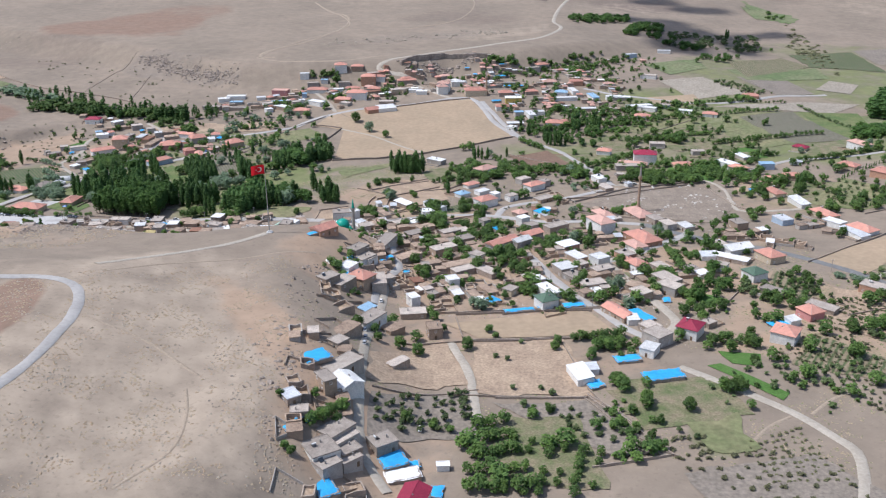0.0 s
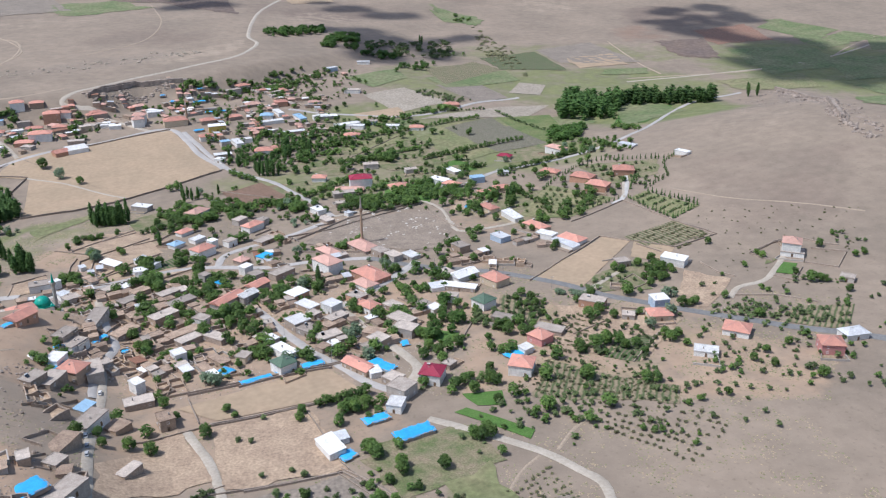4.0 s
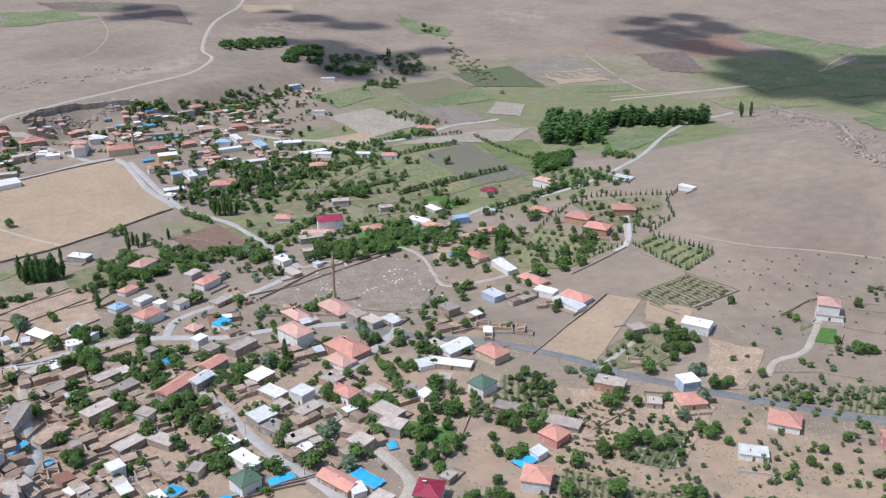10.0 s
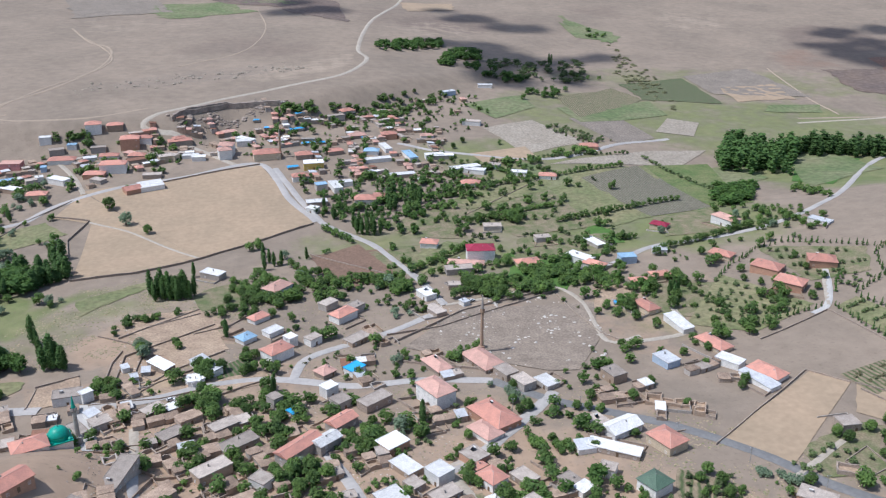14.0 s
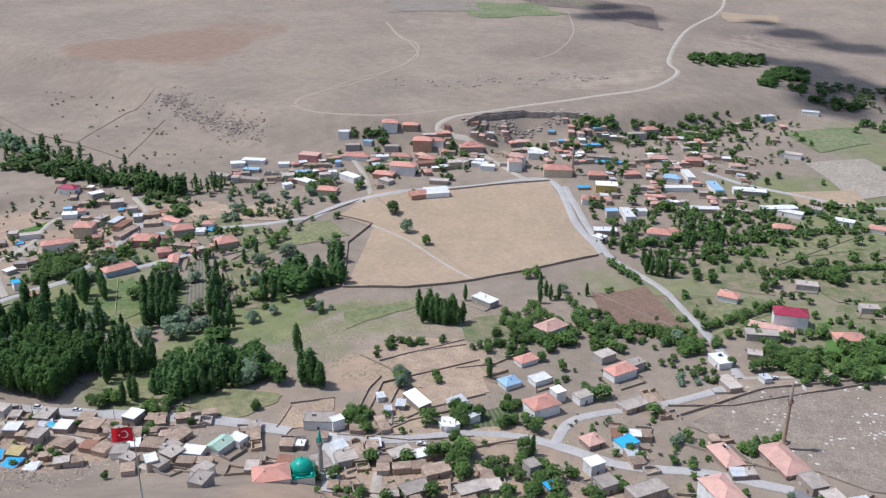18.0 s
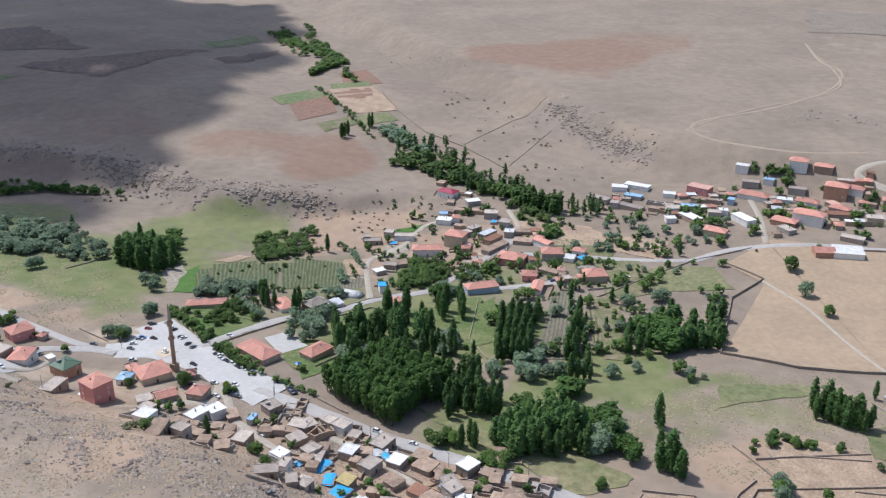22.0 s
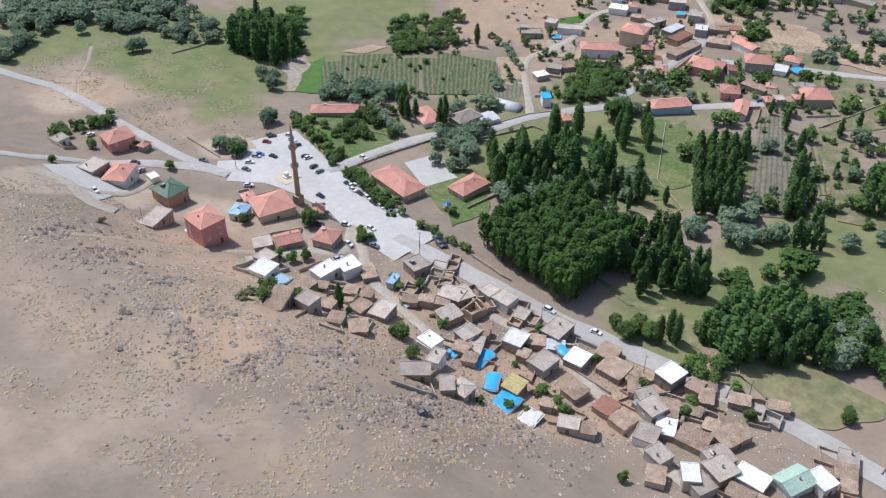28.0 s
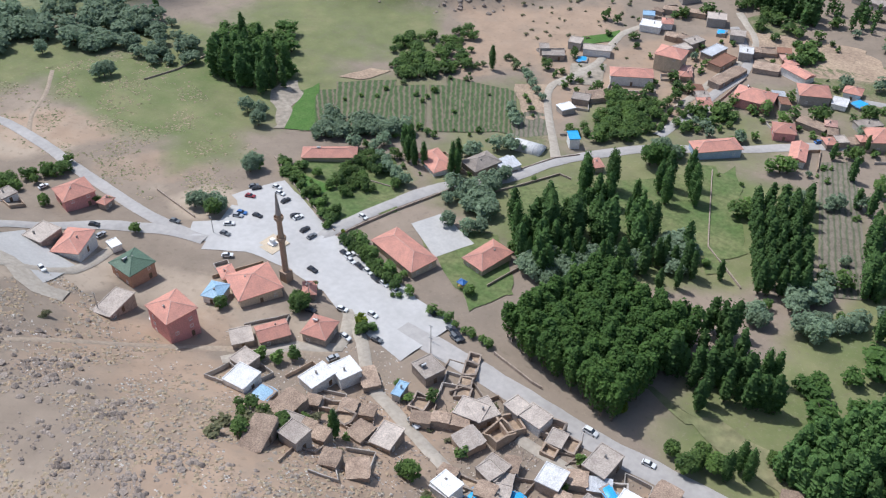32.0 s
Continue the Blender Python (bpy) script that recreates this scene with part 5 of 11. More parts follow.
tint_ring("earth", [(-594, 837), (-468, 850), (-404, 881), (-414, 909), (-464, 873)], 0.4, 16, ())
tint_ring("soil_and_shade", [(439, 716), (578, 635), (489, 537), (368, 534), (402, 617)], 0.4, 20, ())
tint_ring("earth", [(182, 539), (339, 385), (299, 345), (132, 412)], 0.55, 10, ())
tint_ring("earth", [(-54, 627), (81, 514), (92, 427), (-43, 472)], 0.5, 10, ())
tint_ring("green", [(205, 514), (286, 428), (233, 381), (152, 422)], 0.33, 14, ())
tint_ring("stone", [(764, 1001), (775, 960), (765, 903), (602, 697), (590, 690), (645, 791), (731, 927)], 0.6, 5, ())
tint_ring("red", [(-641, 928), (-603, 1005), (-519, 985), (-459, 955), (-533, 925), (-592, 902)], 0.45, 20, ())
tint_ring("red", [(-524, 1310), (-486, 1443), (-392, 1566), (-354, 1415), (-360, 1293), (-432, 1294)], 0.5, 20, ())
tint_ring("pale", [(-338, 508), (-318, 525), (-265, 528), (-214, 531), (-203, 519), (-258, 466)], 0.42, 20, ())
tint_ring("earth", [(-363, 551), (-305, 541), (-269, 543), (-245, 546), (-217, 555), (-202, 556), (-226, 588), (-269, 577), (-337, 572)], 0.5, 8, ())
tint_ring("pale", [(-411, 569), (-379, 589), (-336, 587), (-291, 612), (-313, 624), (-355, 620), (-411, 593)], 0.5, 8, ())
tint_ring("earth", [(-451, 876), (-371, 943), (-340, 890), (-376, 828), (-391, 799)], 0.6, 14, ("green", ))
tint_ring("earth", [(-370, 852), (-333, 920), (-294, 946), (-273, 886), (-283, 838), (-335, 840), (-322, 791), (-339, 805)], 0.55, 10, ("green", ))
tint_ring("green", [(-133, 710), (-96, 791), (-20, 797), (-4, 769), (-64, 740), (-70, 711), (-100, 686)], 0.42, 16, ())
tint_ring("green", [(-310, 794), (-327, 838), (-301, 860), (-281, 829), (-301, 794)], 0.5, 6, ())
tint_ring("pale", [(703, 1769), (834, 1746), (815, 1574), (680, 1587)], 0.36, 50, ())
tint_ring("pale", [(218, 1590), (332, 1699), (416, 1575), (266, 1502)], 0.36, 40, ())
tint_ring("pale", [(-207, 1670), (-50, 1665), (-30, 1588), (-193, 1554)], 0.36, 40, ())
tint_ring("soil_and_shade", [(559, 1812), (686, 1815), (670, 1691), (586, 1729)], 0.5, 50, ())
tint_ring("red", [(757, 1446), (847, 1457), (824, 1336), (736, 1339)], 0.5, 30, ())
tint_ring("soil_and_shade", [(-22, 1571), (149, 1473), (115, 1366), (-88, 1396)], 0.45, 40, ())
tint_ring("pale", [(43, 1317), (161, 1393), (165, 1316), (70, 1244), (-46, 1256)], 0.4, 20, ())
tint_ring("earth", [(-76, 713), (-7, 744), (8, 676), (-25, 661), (-50, 641), (-97, 640), (-97, 661), (-62, 664)], 0.5, 8, ())
tint_ring("earth", [(-41, 620), (37, 669), (61, 666), (54, 577), (-36, 582)], 0.45, 8, ())
tint_ring("earth", [(59, 633), (243, 570), (238, 561), (54, 577)], 0.4, 8, ())
tint_ring("earth", [(210, 706), (330, 731), (262, 605), (215, 631)], 0.42, 12, ())
ground_sheet()


def rocks(name, n, a, b, wide, size, label, mat=BASALT, seed=1):
    """Boulders strewn along a line from a to b."""
    rng = random.Random(seed)
    verts, faces = [], []
    a, b = Vector(a), Vector(b)
    side = Vector((-(b - a).y, (b - a).x)).normalized()
    solid = [(0, 0, 1), (0.9, 0, 0.4), (0.28, 0.85, 0.45), (-0.72, 0.53, 0.4), (-0.72, -0.53, 0.45), (0.28, -0.85, 0.4), (0.8, 0.4, -0.5), (-0.3, 0.9, -0.5), (-1, 0, -0.5), (-0.3, -0.9, -0.5), (0.8, -0.4, -0.5)]
    fan = [(0, 1, 2), (0, 2, 3), (0, 3, 4), (0, 4, 5), (0, 5, 1), (1, 6, 2), (2, 6, 7), (2, 7, 3), (3, 7, 8), (3, 8, 4), (4, 8, 9), (4, 9, 5), (5, 9, 10), (5, 10, 1), (1, 10, 6)]
    for _ in range(n):
        p = a + (b - a) * rng.random() + side * rng.gauss(0, wide)
        for _ in range(3):
            # they gather in clusters
            if noise.noise((p.x * 0.07, p.y * 0.07, 4)) > 0.05:
                break
            p = a + (b - a) * rng.random() + side * rng.gauss(0, wide)
        s = size * rng.choice((0.3, 0.35, 0.45, 0.6, 0.8, 1.0, 1.6)) * rng.uniform(0.7, 1.2)
        c, q = math.cos(rng.random() * 6.28), rng.choice((0.35, 0.5, 0.7, 0.9))
        d = math.sqrt(max(0, 1 - c * c))
        o, g = len(verts), gz(p.x, p.y)
        for x, y, z in solid:
            k = rng.uniform(0.75, 1.2) * s
            verts.append((p.x + (x * c - y * d) * k, p.y + (x * d + y * c) * k * 0.8, g + z * k * q))
        faces += [tuple(o + i for i in f) for f in fan]
    return tagged(new(name, mesh_of(name, verts, faces, [mat])), label, "rocks", kind="stuff")


ROCKY = "weathered grey basalt boulders strewn over the dry slope"


def cliff(height, *points):
    """A broken rock face along the edge of a cutting."""
    return stone_wall(height, *points, thick=4.0, mat=BASALT, label="dark broken basalt rock face along the slope edge")


def flagpole(x, y, tall):
    base = tagged(new("flagpole"), "tall steel flagpole with red flag on concrete base", "flagpole")
    base.location = (x, y, gz(x, y))
    part("base", mesh_of("base", *joined(box(3.4, 3.4, 0.8, -0.3), box(2.0, 2.0, 0.6, 0.5)), [ROOFS["white"]]), base)
    part("pole", mesh_of("pole", *lathe([(0.32, 1.0), (0.22, tall * 0.6), (0.12, tall)], 10), [STEEL]), base)
    for k in range(3):
        part("stay_ring", mesh_of("stay_ring", *lathe([(0.5, tall * 0.3 + k * 1.6), (0.5, tall * 0.3 + k * 1.6 + 0.2)], 10), [STEEL]), base)
    n, m, w, h = 16, 8, 8.0, 5.4
    def at(u, v, out=0.0):
        return (-0.2 - u * w * 0.97, out + 0.55 * math.sin(u * 7.0 + 0.6 * v) * u, tall - 0.3 - h + v * h - 1.4 * u * u)
    verts = [at(i / n, j / m) for j in range(m + 1) for i in range(n + 1)]
    faces = [(j * (n + 1) + i, j * (n + 1) + i + 1, (j + 1) * (n + 1) + i + 1, (j + 1) * (n + 1) + i) for j in range(m) for i in range(n)]
    cloth = part("flag", mesh_of("flag", verts, faces, [FLAG_RED], smooth=True), base)
    # crescent and star, sewn on both faces
    for side in (-0.06, 0.06):
        k, v, f = 18, [], []
        for i in range(k + 1):
            a = 0.75 + (math.tau - 1.5) * i / k
            for r, cx in ((0.27, 0.38), (0.215, 0.415)):
                u, t = cx + r * 0.68 * math.cos(a), 0.5 + r * math.sin(a)
                v.append(at(u, t, side))
        f = [(2 * i, 2 * i + 1, 2 * i + 3, 2 * i + 2) for i in range(k)]
        part("crescent", mesh_of("crescent", v, f, [FRAME]), cloth)
        v = [at(0.60 + (0.10 if i % 2 == 0 else 0.04) * 0.68 * math.cos(i * math.tau / 10 + math.pi), 0.5 + (0.10 if i % 2 == 0 else 0.04) * math.sin(i * math.tau / 10 + math.pi), side) for i in range(10)]
        part("star", mesh_of("star", v, [tuple(range(10))], [FRAME]), cloth)
    return base


def domed_mosque(x, y, turn):
    """A small white mosque with a green dome and a slim minaret."""
    base = tagged(new("mosque"), "small white mosque with turquoise green dome", "mosque")
    base.matrix_world = pose(x, y, gz(x, y), 0, 0, turn)
    part("wall", mesh_of("wall", *box(10, 10, 6.5, -1.5), [WALLS["white"]]), base)
    part("cornice", mesh_of("cornice", *box(10.8, 10.8, 0.5, 5.0), [DOME_GREEN]), base)
    part("drum", mesh_of("drum", *lathe([(4.6, 5.5), (4.6, 6.9), (4.75, 7.0)], 20), [DOME_GREEN]), base)
    part("dome", mesh_of("dome", *lathe([(4.6 * math.cos(a * math.pi / 18), 7.0 + 4.2 * math.sin(a * math.pi / 18)) for a in range(9)] + [(0.08, 11.3)], 20), [DOME_GREEN], smooth=True), base)
    part("finial", mesh_of("finial", *lathe([(0.12, 11.2), (0.3, 11.7), (0.05, 12.6)], 8), [STEEL]), base)
    for k in range(4):
        part("corner_cap", mesh_of("corner_cap", *lathe([(1.1, 5.5), (0.9, 6.2), (0.1, 6.8)], 10, 4 * (1 if k % 2 else -1), 4 * (1 if k > 1 else -1)), [DOME_GREEN]), base)
        for u in (-2.6, 0, 2.6):
            part("window", WINDOW, base, pose(0, 0, 0, 0, 0, 90 * k) @ pose(u, -5.02, 1.8))
    minaret(x + 7, y + 5, 26, 1, 1.1, WALLS["grey"], DOME_GREEN, "slim grey minaret with green pointed cap")
    return base


def greenhouse(x, y, turn):
    base = tagged(new("greenhouse"), "white arched plastic greenhouse tunnel", "greenhouse")
    base.matrix_world = pose(x, y, gz(x, y), 0, 0, turn)
    v = [(px, 4.2 * math.cos(a * math.pi / 10), 3.4 * math.sin(a * math.pi / 10)) for px in (-7, 0, 7) for a in range(11)]
    f = [(r * 11 + a, r * 11 + a + 1, (r + 1) * 11 + a + 1, (r + 1) * 11 + a) for r in range(2) for a in range(10)] + [tuple(range(10, -1, -1)), tuple(range(22, 33))]
    part("cover", mesh_of("cover", v, f, [ROOFS["white"]], smooth=True), base)
    for px in (-7.05, -3.5, 0, 3.5, 7.05):
        hoop = [(px + s, 4.3 * math.cos(a * math.pi / 10), 3.5 * math.sin(a * math.pi / 10)) for s in (-0.06, 0.06) for a in range(11)]
        part("hoop", mesh_of("hoop", hoop, [(a, a + 1, 12 + a, 11 + a) for a in range(10)], [STEEL]), base)
    return base


def playground(x, y):
    base = tagged(new("playground_frame"), "colourful playground climbing frame with slide", "play equipment")
    base.location = (x, y, gz(x, y))
    for sx in (-1.2, 1.2):
        for sy in (-1, 1):
            part("post", mesh_of("post", *box(0.14, 0.14, 3.2, -0.1, sx, sy), [PAINT["red"]]), base)
    part("platform", mesh_of("platform", *box(2.6, 2.2, 0.15, 1.4), [WALLS["yellow"]]), base)
    part("roof", mesh_of("roof", *hip_roof(2.8, 2.4, 0.9, 0.2), [PAINT["blue"]]), base, pose(0, 0, 3.1))
    part("slide", mesh_of("slide", [(1.3, -0.4, 1.5), (1.3, 0.4, 1.5), (4.6, 0.4, 0.2), (4.6, -0.4, 0.2), (1.3, -0.4, 1.35), (1.3, 0.4, 1.35), (4.6, 0.4, 0.05), (4.6, -0.4, 0.05)], box(1, 1, 1)[1], [PAINT["red"]]), base)
    return base


def fountain(x, y):
    base = tagged(new("monument"), "low pink stone plinth with pale statue base in square", "monument")
    base.location = (x, y, gz(x, y) + 0.5)
    part("platform", mesh_of("platform", *box(9, 9, 0.5, -0.3), [WALLS["cream"]]), base)
    part("plinth", mesh_of("plinth", *joined(box(3, 3, 0.6, 0.2), box(1.6, 1.6, 1.8, 0.8)), [ROOFS["white"]]), base)
    return base


def inside(x, y, ring):
    hit = False
    for (a, b), (c, d) in zip(ring, ring[1:] + ring[:1]):
        if (b > y) != (d > y) and x < (c - a) * (y - b) / (d - b) + a:
            hit = not hit
    return hit


def cloud(ring, seed=1, thick=2.3, puff=34.0, high=2600.0):
    """A fair-weather cloud of many flat puffs, ragged at its edges, far out of sight, whose shade falls inside the ring."""
    rng = random.Random(seed)
    ring = list(ring)
    verts, faces = [], []
    off = toward * (high / toward.z)
    x0, x1, y0, y1 = min(p[0] for p in ring), max(p[0] for p in ring), min(p[1] for p in ring), max(p[1] for p in ring)
    for _ in range(int((x1 - x0) * (y1 - y0) / (puff * puff) * thick)):
        x, y = rng.uniform(x0, x1), rng.uniform(y0, y1)
        wx, wy = x + 60 * noise.noise((x * 0.008, y * 0.008, seed)), y + 60 * noise.noise((x * 0.008, y * 0.008, seed + 9))
        if not inside(wx, wy, ring):
            continue
        cx, cy, cz, s, n, o = x + off.x, y + off.y, high + rng.uniform(0, 50), puff * rng.uniform(0.6, 1.25), 7, len(verts)
        for j in (1, 2, 3):
            for i in range(n):
                q, w = i * math.tau / n + j, s * math.sin(j * math.pi / 4) * rng.uniform(0.75, 1.25)
                verts.append((cx + math.cos(q) * w, cy + math.sin(q) * w, cz + math.cos(j * math.pi / 4) * s * 0.5))
        for j in range(2):
            for i in range(n):
                faces.append((o + j * n + i, o + (j + 1) * n + i, o + (j + 1) * n + (i + 1) % n, o + j * n + (i + 1) % n))
        faces += [tuple(o + i for i in range(n)), tuple(o + 2 * n + i for i in range(n - 1, -1, -1))]
    return tagged(new("cloud", mesh_of("cloud", verts, faces, [CLOUD], smooth=True)), "white fair-weather cumulus cloud high over the plain", "cloud", kind="structure")


cloud(((-1818, 983), (-1168, 1645), (-935, 1432), (-845, 1313), (-797, 1168), (-742, 1086), (-711, 1013), (-701, 949), (-666, 897), (-657, 862), (-665, 842), (-627, 789), (-670, 740), (-747, 648)), seed=3, thick=1.9)
cloud(((867, 1258), (954, 1259), (1057, 1194), (1113, 1155), (1220, 1061), (1065, 929), (942, 982), (857, 1005), (804, 1056), (807, 1142)), seed=6)
cloud(((944, 1618), (1062, 1584), (983, 1428), (878, 1296), (849, 1374), (834, 1471), (904, 1523)), seed=7, thick=0.8)
cloud(((254, 1401), (349, 1494), (489, 1408), (435, 1305), (344, 1267), (298, 1322)), seed=8, thick=0.8)
cloud(((70, 1853), (185, 1777), (177, 1601), (103, 1664)), seed=9, thick=0.6)
cloud(((348, 1775), (452, 1704), (444, 1607), (332, 1612)), seed=10, thick=0.6)
cloud(((421, 1222), (466, 1199), (447, 1170), (396, 1176)), seed=11, thick=0.8)

# ---- land ----
ribbon("road", "tarmac", 6, (400, 360), (358, 398), (322, 427), (291, 458), (260, 491), (242, 522), (217, 550), (193, 569), (166, 591), (142, 618))
ribbon("road", "asphalt", 6, (142, 618), (106, 627), (71, 628), (46, 638), (22, 647), (-5, 646), (-28, 637), (-48, 633), (-61, 635))
ribbon("road", "asphalt", 6, (169, 599), (148, 577), (121, 552), (101, 539))
ribbon("road", "dirt", 5, (101, 539), (109, 509), (116, 483), (122, 459), (122, 443), (108, 425))
ribbon("road", "asphalt", 5, (50, 569), (58, 541), (65, 514), (75, 484), (86, 462), (95, 439), (109, 420))
ribbon("road", "asphalt", 5, (45, 1017), (60, 949), (71, 907), (78, 884), (105, 843), (117, 808), (130, 760), (138, 719))
ribbon("road", "asphalt", 5, (136, 713), (100, 690), (76, 679), (49, 665), (39, 640))
ribbon("road", "asphalt", 6, (72, 891), (53, 945), (32, 1028), (-27, 1010), (-84, 992))
ribbon("road", "asphalt", 6, (-151, 933), (-135, 957), (-112, 976), (-84, 992))
ribbon("road", "asphalt", 5, (-151, 933), (-186, 918), (-227, 908))
ribbon("road", "dirt", 6, (32, 1028), (12, 1029), (-36, 1096), (-57, 1105), (-75, 1113), (-61, 1131), (-1, 1175), (63, 1219), (133, 1270), (171, 1350), (169, 1421), (212, 1616), (287, 1824), (324, 2003), (316, 2088))
ribbon("road", "dirt", 4, (-113, 981), (-127, 1023), (-144, 1059))
ribbon("road", "plaza", 12, (-385, 628), (-370, 640), (-346, 647))
ribbon("road", "plaza", 26, (-380, 637), (-360, 647), (-342, 650))
ribbon("road", "plaza", 22, (-389, 667), (-370, 660), (-339, 646))
ribbon("road", "plaza", 24, (-349, 650), (-319, 647), (-292, 641), (-275, 639))
ribbon("road", "asphalt", 8, (-287, 639), (-258, 638), (-236, 638), (-215, 637), (-191, 638), (-165, 639), (-142, 640), (-119, 641), (-102, 639), (-85, 636))
ribbon("road", "asphalt", 6, (-345, 653), (-342, 686), (-334, 719), (-318, 743), (-309, 771), (-288, 803), (-270, 818), (-232, 851), (-210, 867))
ribbon("road", "dirt", 4, (-33, 500), (-33, 468), (-36, 431), (-37, 394), (-36, 360), (-34, 329), (-30, 313), (-21, 297))
ribbon("road", "dirt", 4, (4, 423), (12, 393), (14, 361), (15, 338))
ribbon("road", "dirt", 4.5, (113, 397), (123, 386), (134, 374), (144, 364), (154, 351), (162, 334), (166, 324), (162, 308), (153, 287))
ribbon("road", "asphalt", 5, (-569, 617), (-534, 623), (-512, 628), (-481, 628), (-461, 626), (-438, 625), (-412, 624), (-393, 625), (-382, 627))
ribbon("road", "asphalt", 6, (-433, 545), (-426, 565), (-427, 578), (-423, 589), (-416, 604), (-403, 615), (-389, 624), (-376, 628))
ribbon("road", "dirt", 7, (-411, 557), (-405, 564), (-395, 566), (-381, 565), (-375, 570))
ribbon("road", "asphalt", 4.5, (-254, 414), (-211, 414), (-195, 415), (-182, 413), (-172, 406), (-165, 391), (-162, 374), (-162, 357), (-163, 335), (-167, 314), (-172, 298))
ribbon("road", "asphalt", 5, (-285, 821), (-284, 839), (-283, 853), (-282, 879), (-279, 899), (-283, 917), (-292, 931), (-305, 947))
ribbon("road", "dirt", 4, (-351, 835), (-349, 852), (-346, 869), (-352, 903), (-346, 925))
ribbon("track", "track", 3, (-357, 537), (-348, 559), (-337, 579), (-323, 592), (-308, 603), (-295, 614))
field("stubble", (-114, 987), (32, 1027), (69, 888), (-14, 835))
field("stubble", (-130, 936), (-114, 985), (-14, 835), (-98, 917))
field("stubble", (-99, 918), (-14, 835), (-58, 816), (-97, 809))
field("stubble", (228, 537), (304, 585), (316, 568), (250, 511))
field("brown", (61, 819), (98, 840), (117, 775), (85, 759))
field("stubble", (1, 447), (78, 464), (90, 432), (18, 429))
stone_wall(1.6, (-132, 938), (-101, 923), (-112, 887), (-98, 809), (-57, 814), (-14, 834), (69, 887))
ribbon("path", "dirt", 2.6, (-101, 921), (-72, 898), (-44, 866), (-16, 836))
stone_wall(1.6, (32, 1027), (-27, 1007), (-51, 998))

# ---- big buildings ----
minaret(144.3, 651.7, 36, 1, 1.0)
minaret(-335.2, 631.1, 39, 2, 1.15)
house(171.9, 423.6, -34, 11.9, 12, 2, "hip", "red", "white")
house(36.5, 759.4, 44, 16.9, 11, 2, "hip", "pale", "white")
house(131.9, 577.0, -65, 23.4, 14, 1.5, "hip", "red", "orange")
house(141.9, 639.3, -67, 23.0, 13, 1, "hip", "pale", "stone")

# ---- main village ----
house(73.7, 713.3, 38, 15.4, 9, 1.6, "hip", "red", "white")
house(66.2, 730.2, 40, 10.4, 7.2, 1.5, "flat", "slab", "grey")
house(82.1, 723.4, 38, 10.2, 7.2, 1.5, "flat", "slab", "grey")
house(23.6, 721.5, 38, 11.3, 7.2, 1, "hip", "red", "white")
house(31.4, 700.3, 37, 10.3, 7.2, 1, "flat", "white", "white")
house(15.9, 694.8, 37, 9.3, 8.1, 1, "hip", "bluetin", "white")
house(32.8, 671.0, 35, 14.9, 10.8, 2, "hip", "red", "white")
house(40.8, 684.1, 36, 5.7, 6.3, 2, "flat", "white", "white")
house(53.4, 683.9, 37, 8.4, 6.3, 1.5, "flat", "slab", "white")
house(78.2, 680.7, 36, 14.5, 8.1, 1, "flat", "slab", "adobe")
house(72.5, 643.4, 37, 9.6, 7.2, 1.3, "flat", "blue", "white")
house(56.8, 643.6, 36, 8.6, 8.1, 1, "hip", "pale", "stone")
house(56.9, 621.1, 34, 7.4, 6.3, 2, "flat", "white", "white")
house(61.6, 608.6, 32, 8.3, 8.1, 1.5, "flat", "slab", "grey")
house(78.1, 604.5, 32, 16.4, 8.1, 1.6, "flat", "slab", "stone")
house(108.4, 601.8, -65, 17.8, 11.7, 3, "hip", "pale", "white")
house(116.5, 639.6, -67, 16.9, 9, 1, "hip", "pale", "stone")
house(29.6, 615.5, 35, 5.6, 6.3, 2, "flat", "slab", "grey")
house(38.9, 604.6, 34, 6.4, 5.4, 1, "flat", "blue", "stone")
house(51.1, 568.8, 36, 12.2, 7.2, 2, "gable", "white", "grey")
house(59.9, 587.7, 37, 13.7, 8.1, 1.6, "gable", "red", "grey")
house(38.7, 566.0, 40, 22.0, 8.1, 2, "gable", "red", "grey")
house(11.8, 578.0, 31, 17.9, 8.1, 1.2, "flat", "slab", "stone")
house(0.7, 557.0, 32, 16.2, 8.1, 1.7, "flat", "slab", "adobe")
house(-1.9, 574.5, 14, 11.4, 7.2, 1.2, "earth", "earth", "stone")
house(-18.7, 592.9, 34, 11.7, 8.1, 1.2, "flat", "slab", "stone")
house(80.5, 562.1, 31, 11.9, 9.9, 1.6, "flat", "white", "orange")
house(83.5, 543.8, -59, 13.4, 8.1, 1, "flat", "white", "adobe")
house(96.3, 533.5, -59, 9.3, 9, 2, "flat", "white", "white")
house(73.4, 519.6, 24, 11.0, 10.8, 1.8, "flat", "white", "stone")
house(77.3, 509.9, -57, 10.3, 9, 1.2, "flat", "slab", "grey")
house(84.7, 529.8, -58, 7.4, 6.3, 1, "flat", "slab", "stone")
house(96.0, 519.3, 27, 12.8, 7.2, 1.2, "flat", "slab", "stone")
house(86.1, 495.5, 18, 14.2, 8.1, 1.4, "flat", "slab", "adobe")
house(55.4, 504.0, 27, 7.0, 7.2, 1.2, "flat", "white", "grey")
house(60.0, 485.5, -62, 15.2, 7.2, 1.4, "flat", "white", "white")
house(56.6, 467.6, 24, 9.7, 9.9, 2, "hip", "green", "white")
sheeting(41.3, 462.0, 10, 16.5, 4, 1.5, "blue")
sheeting(53.9, 466.3, 8, 4.6, 5, 1.2, "blue")
sheeting(71.6, 467.5, 8, 12.0, 6, 1.8, "blue")
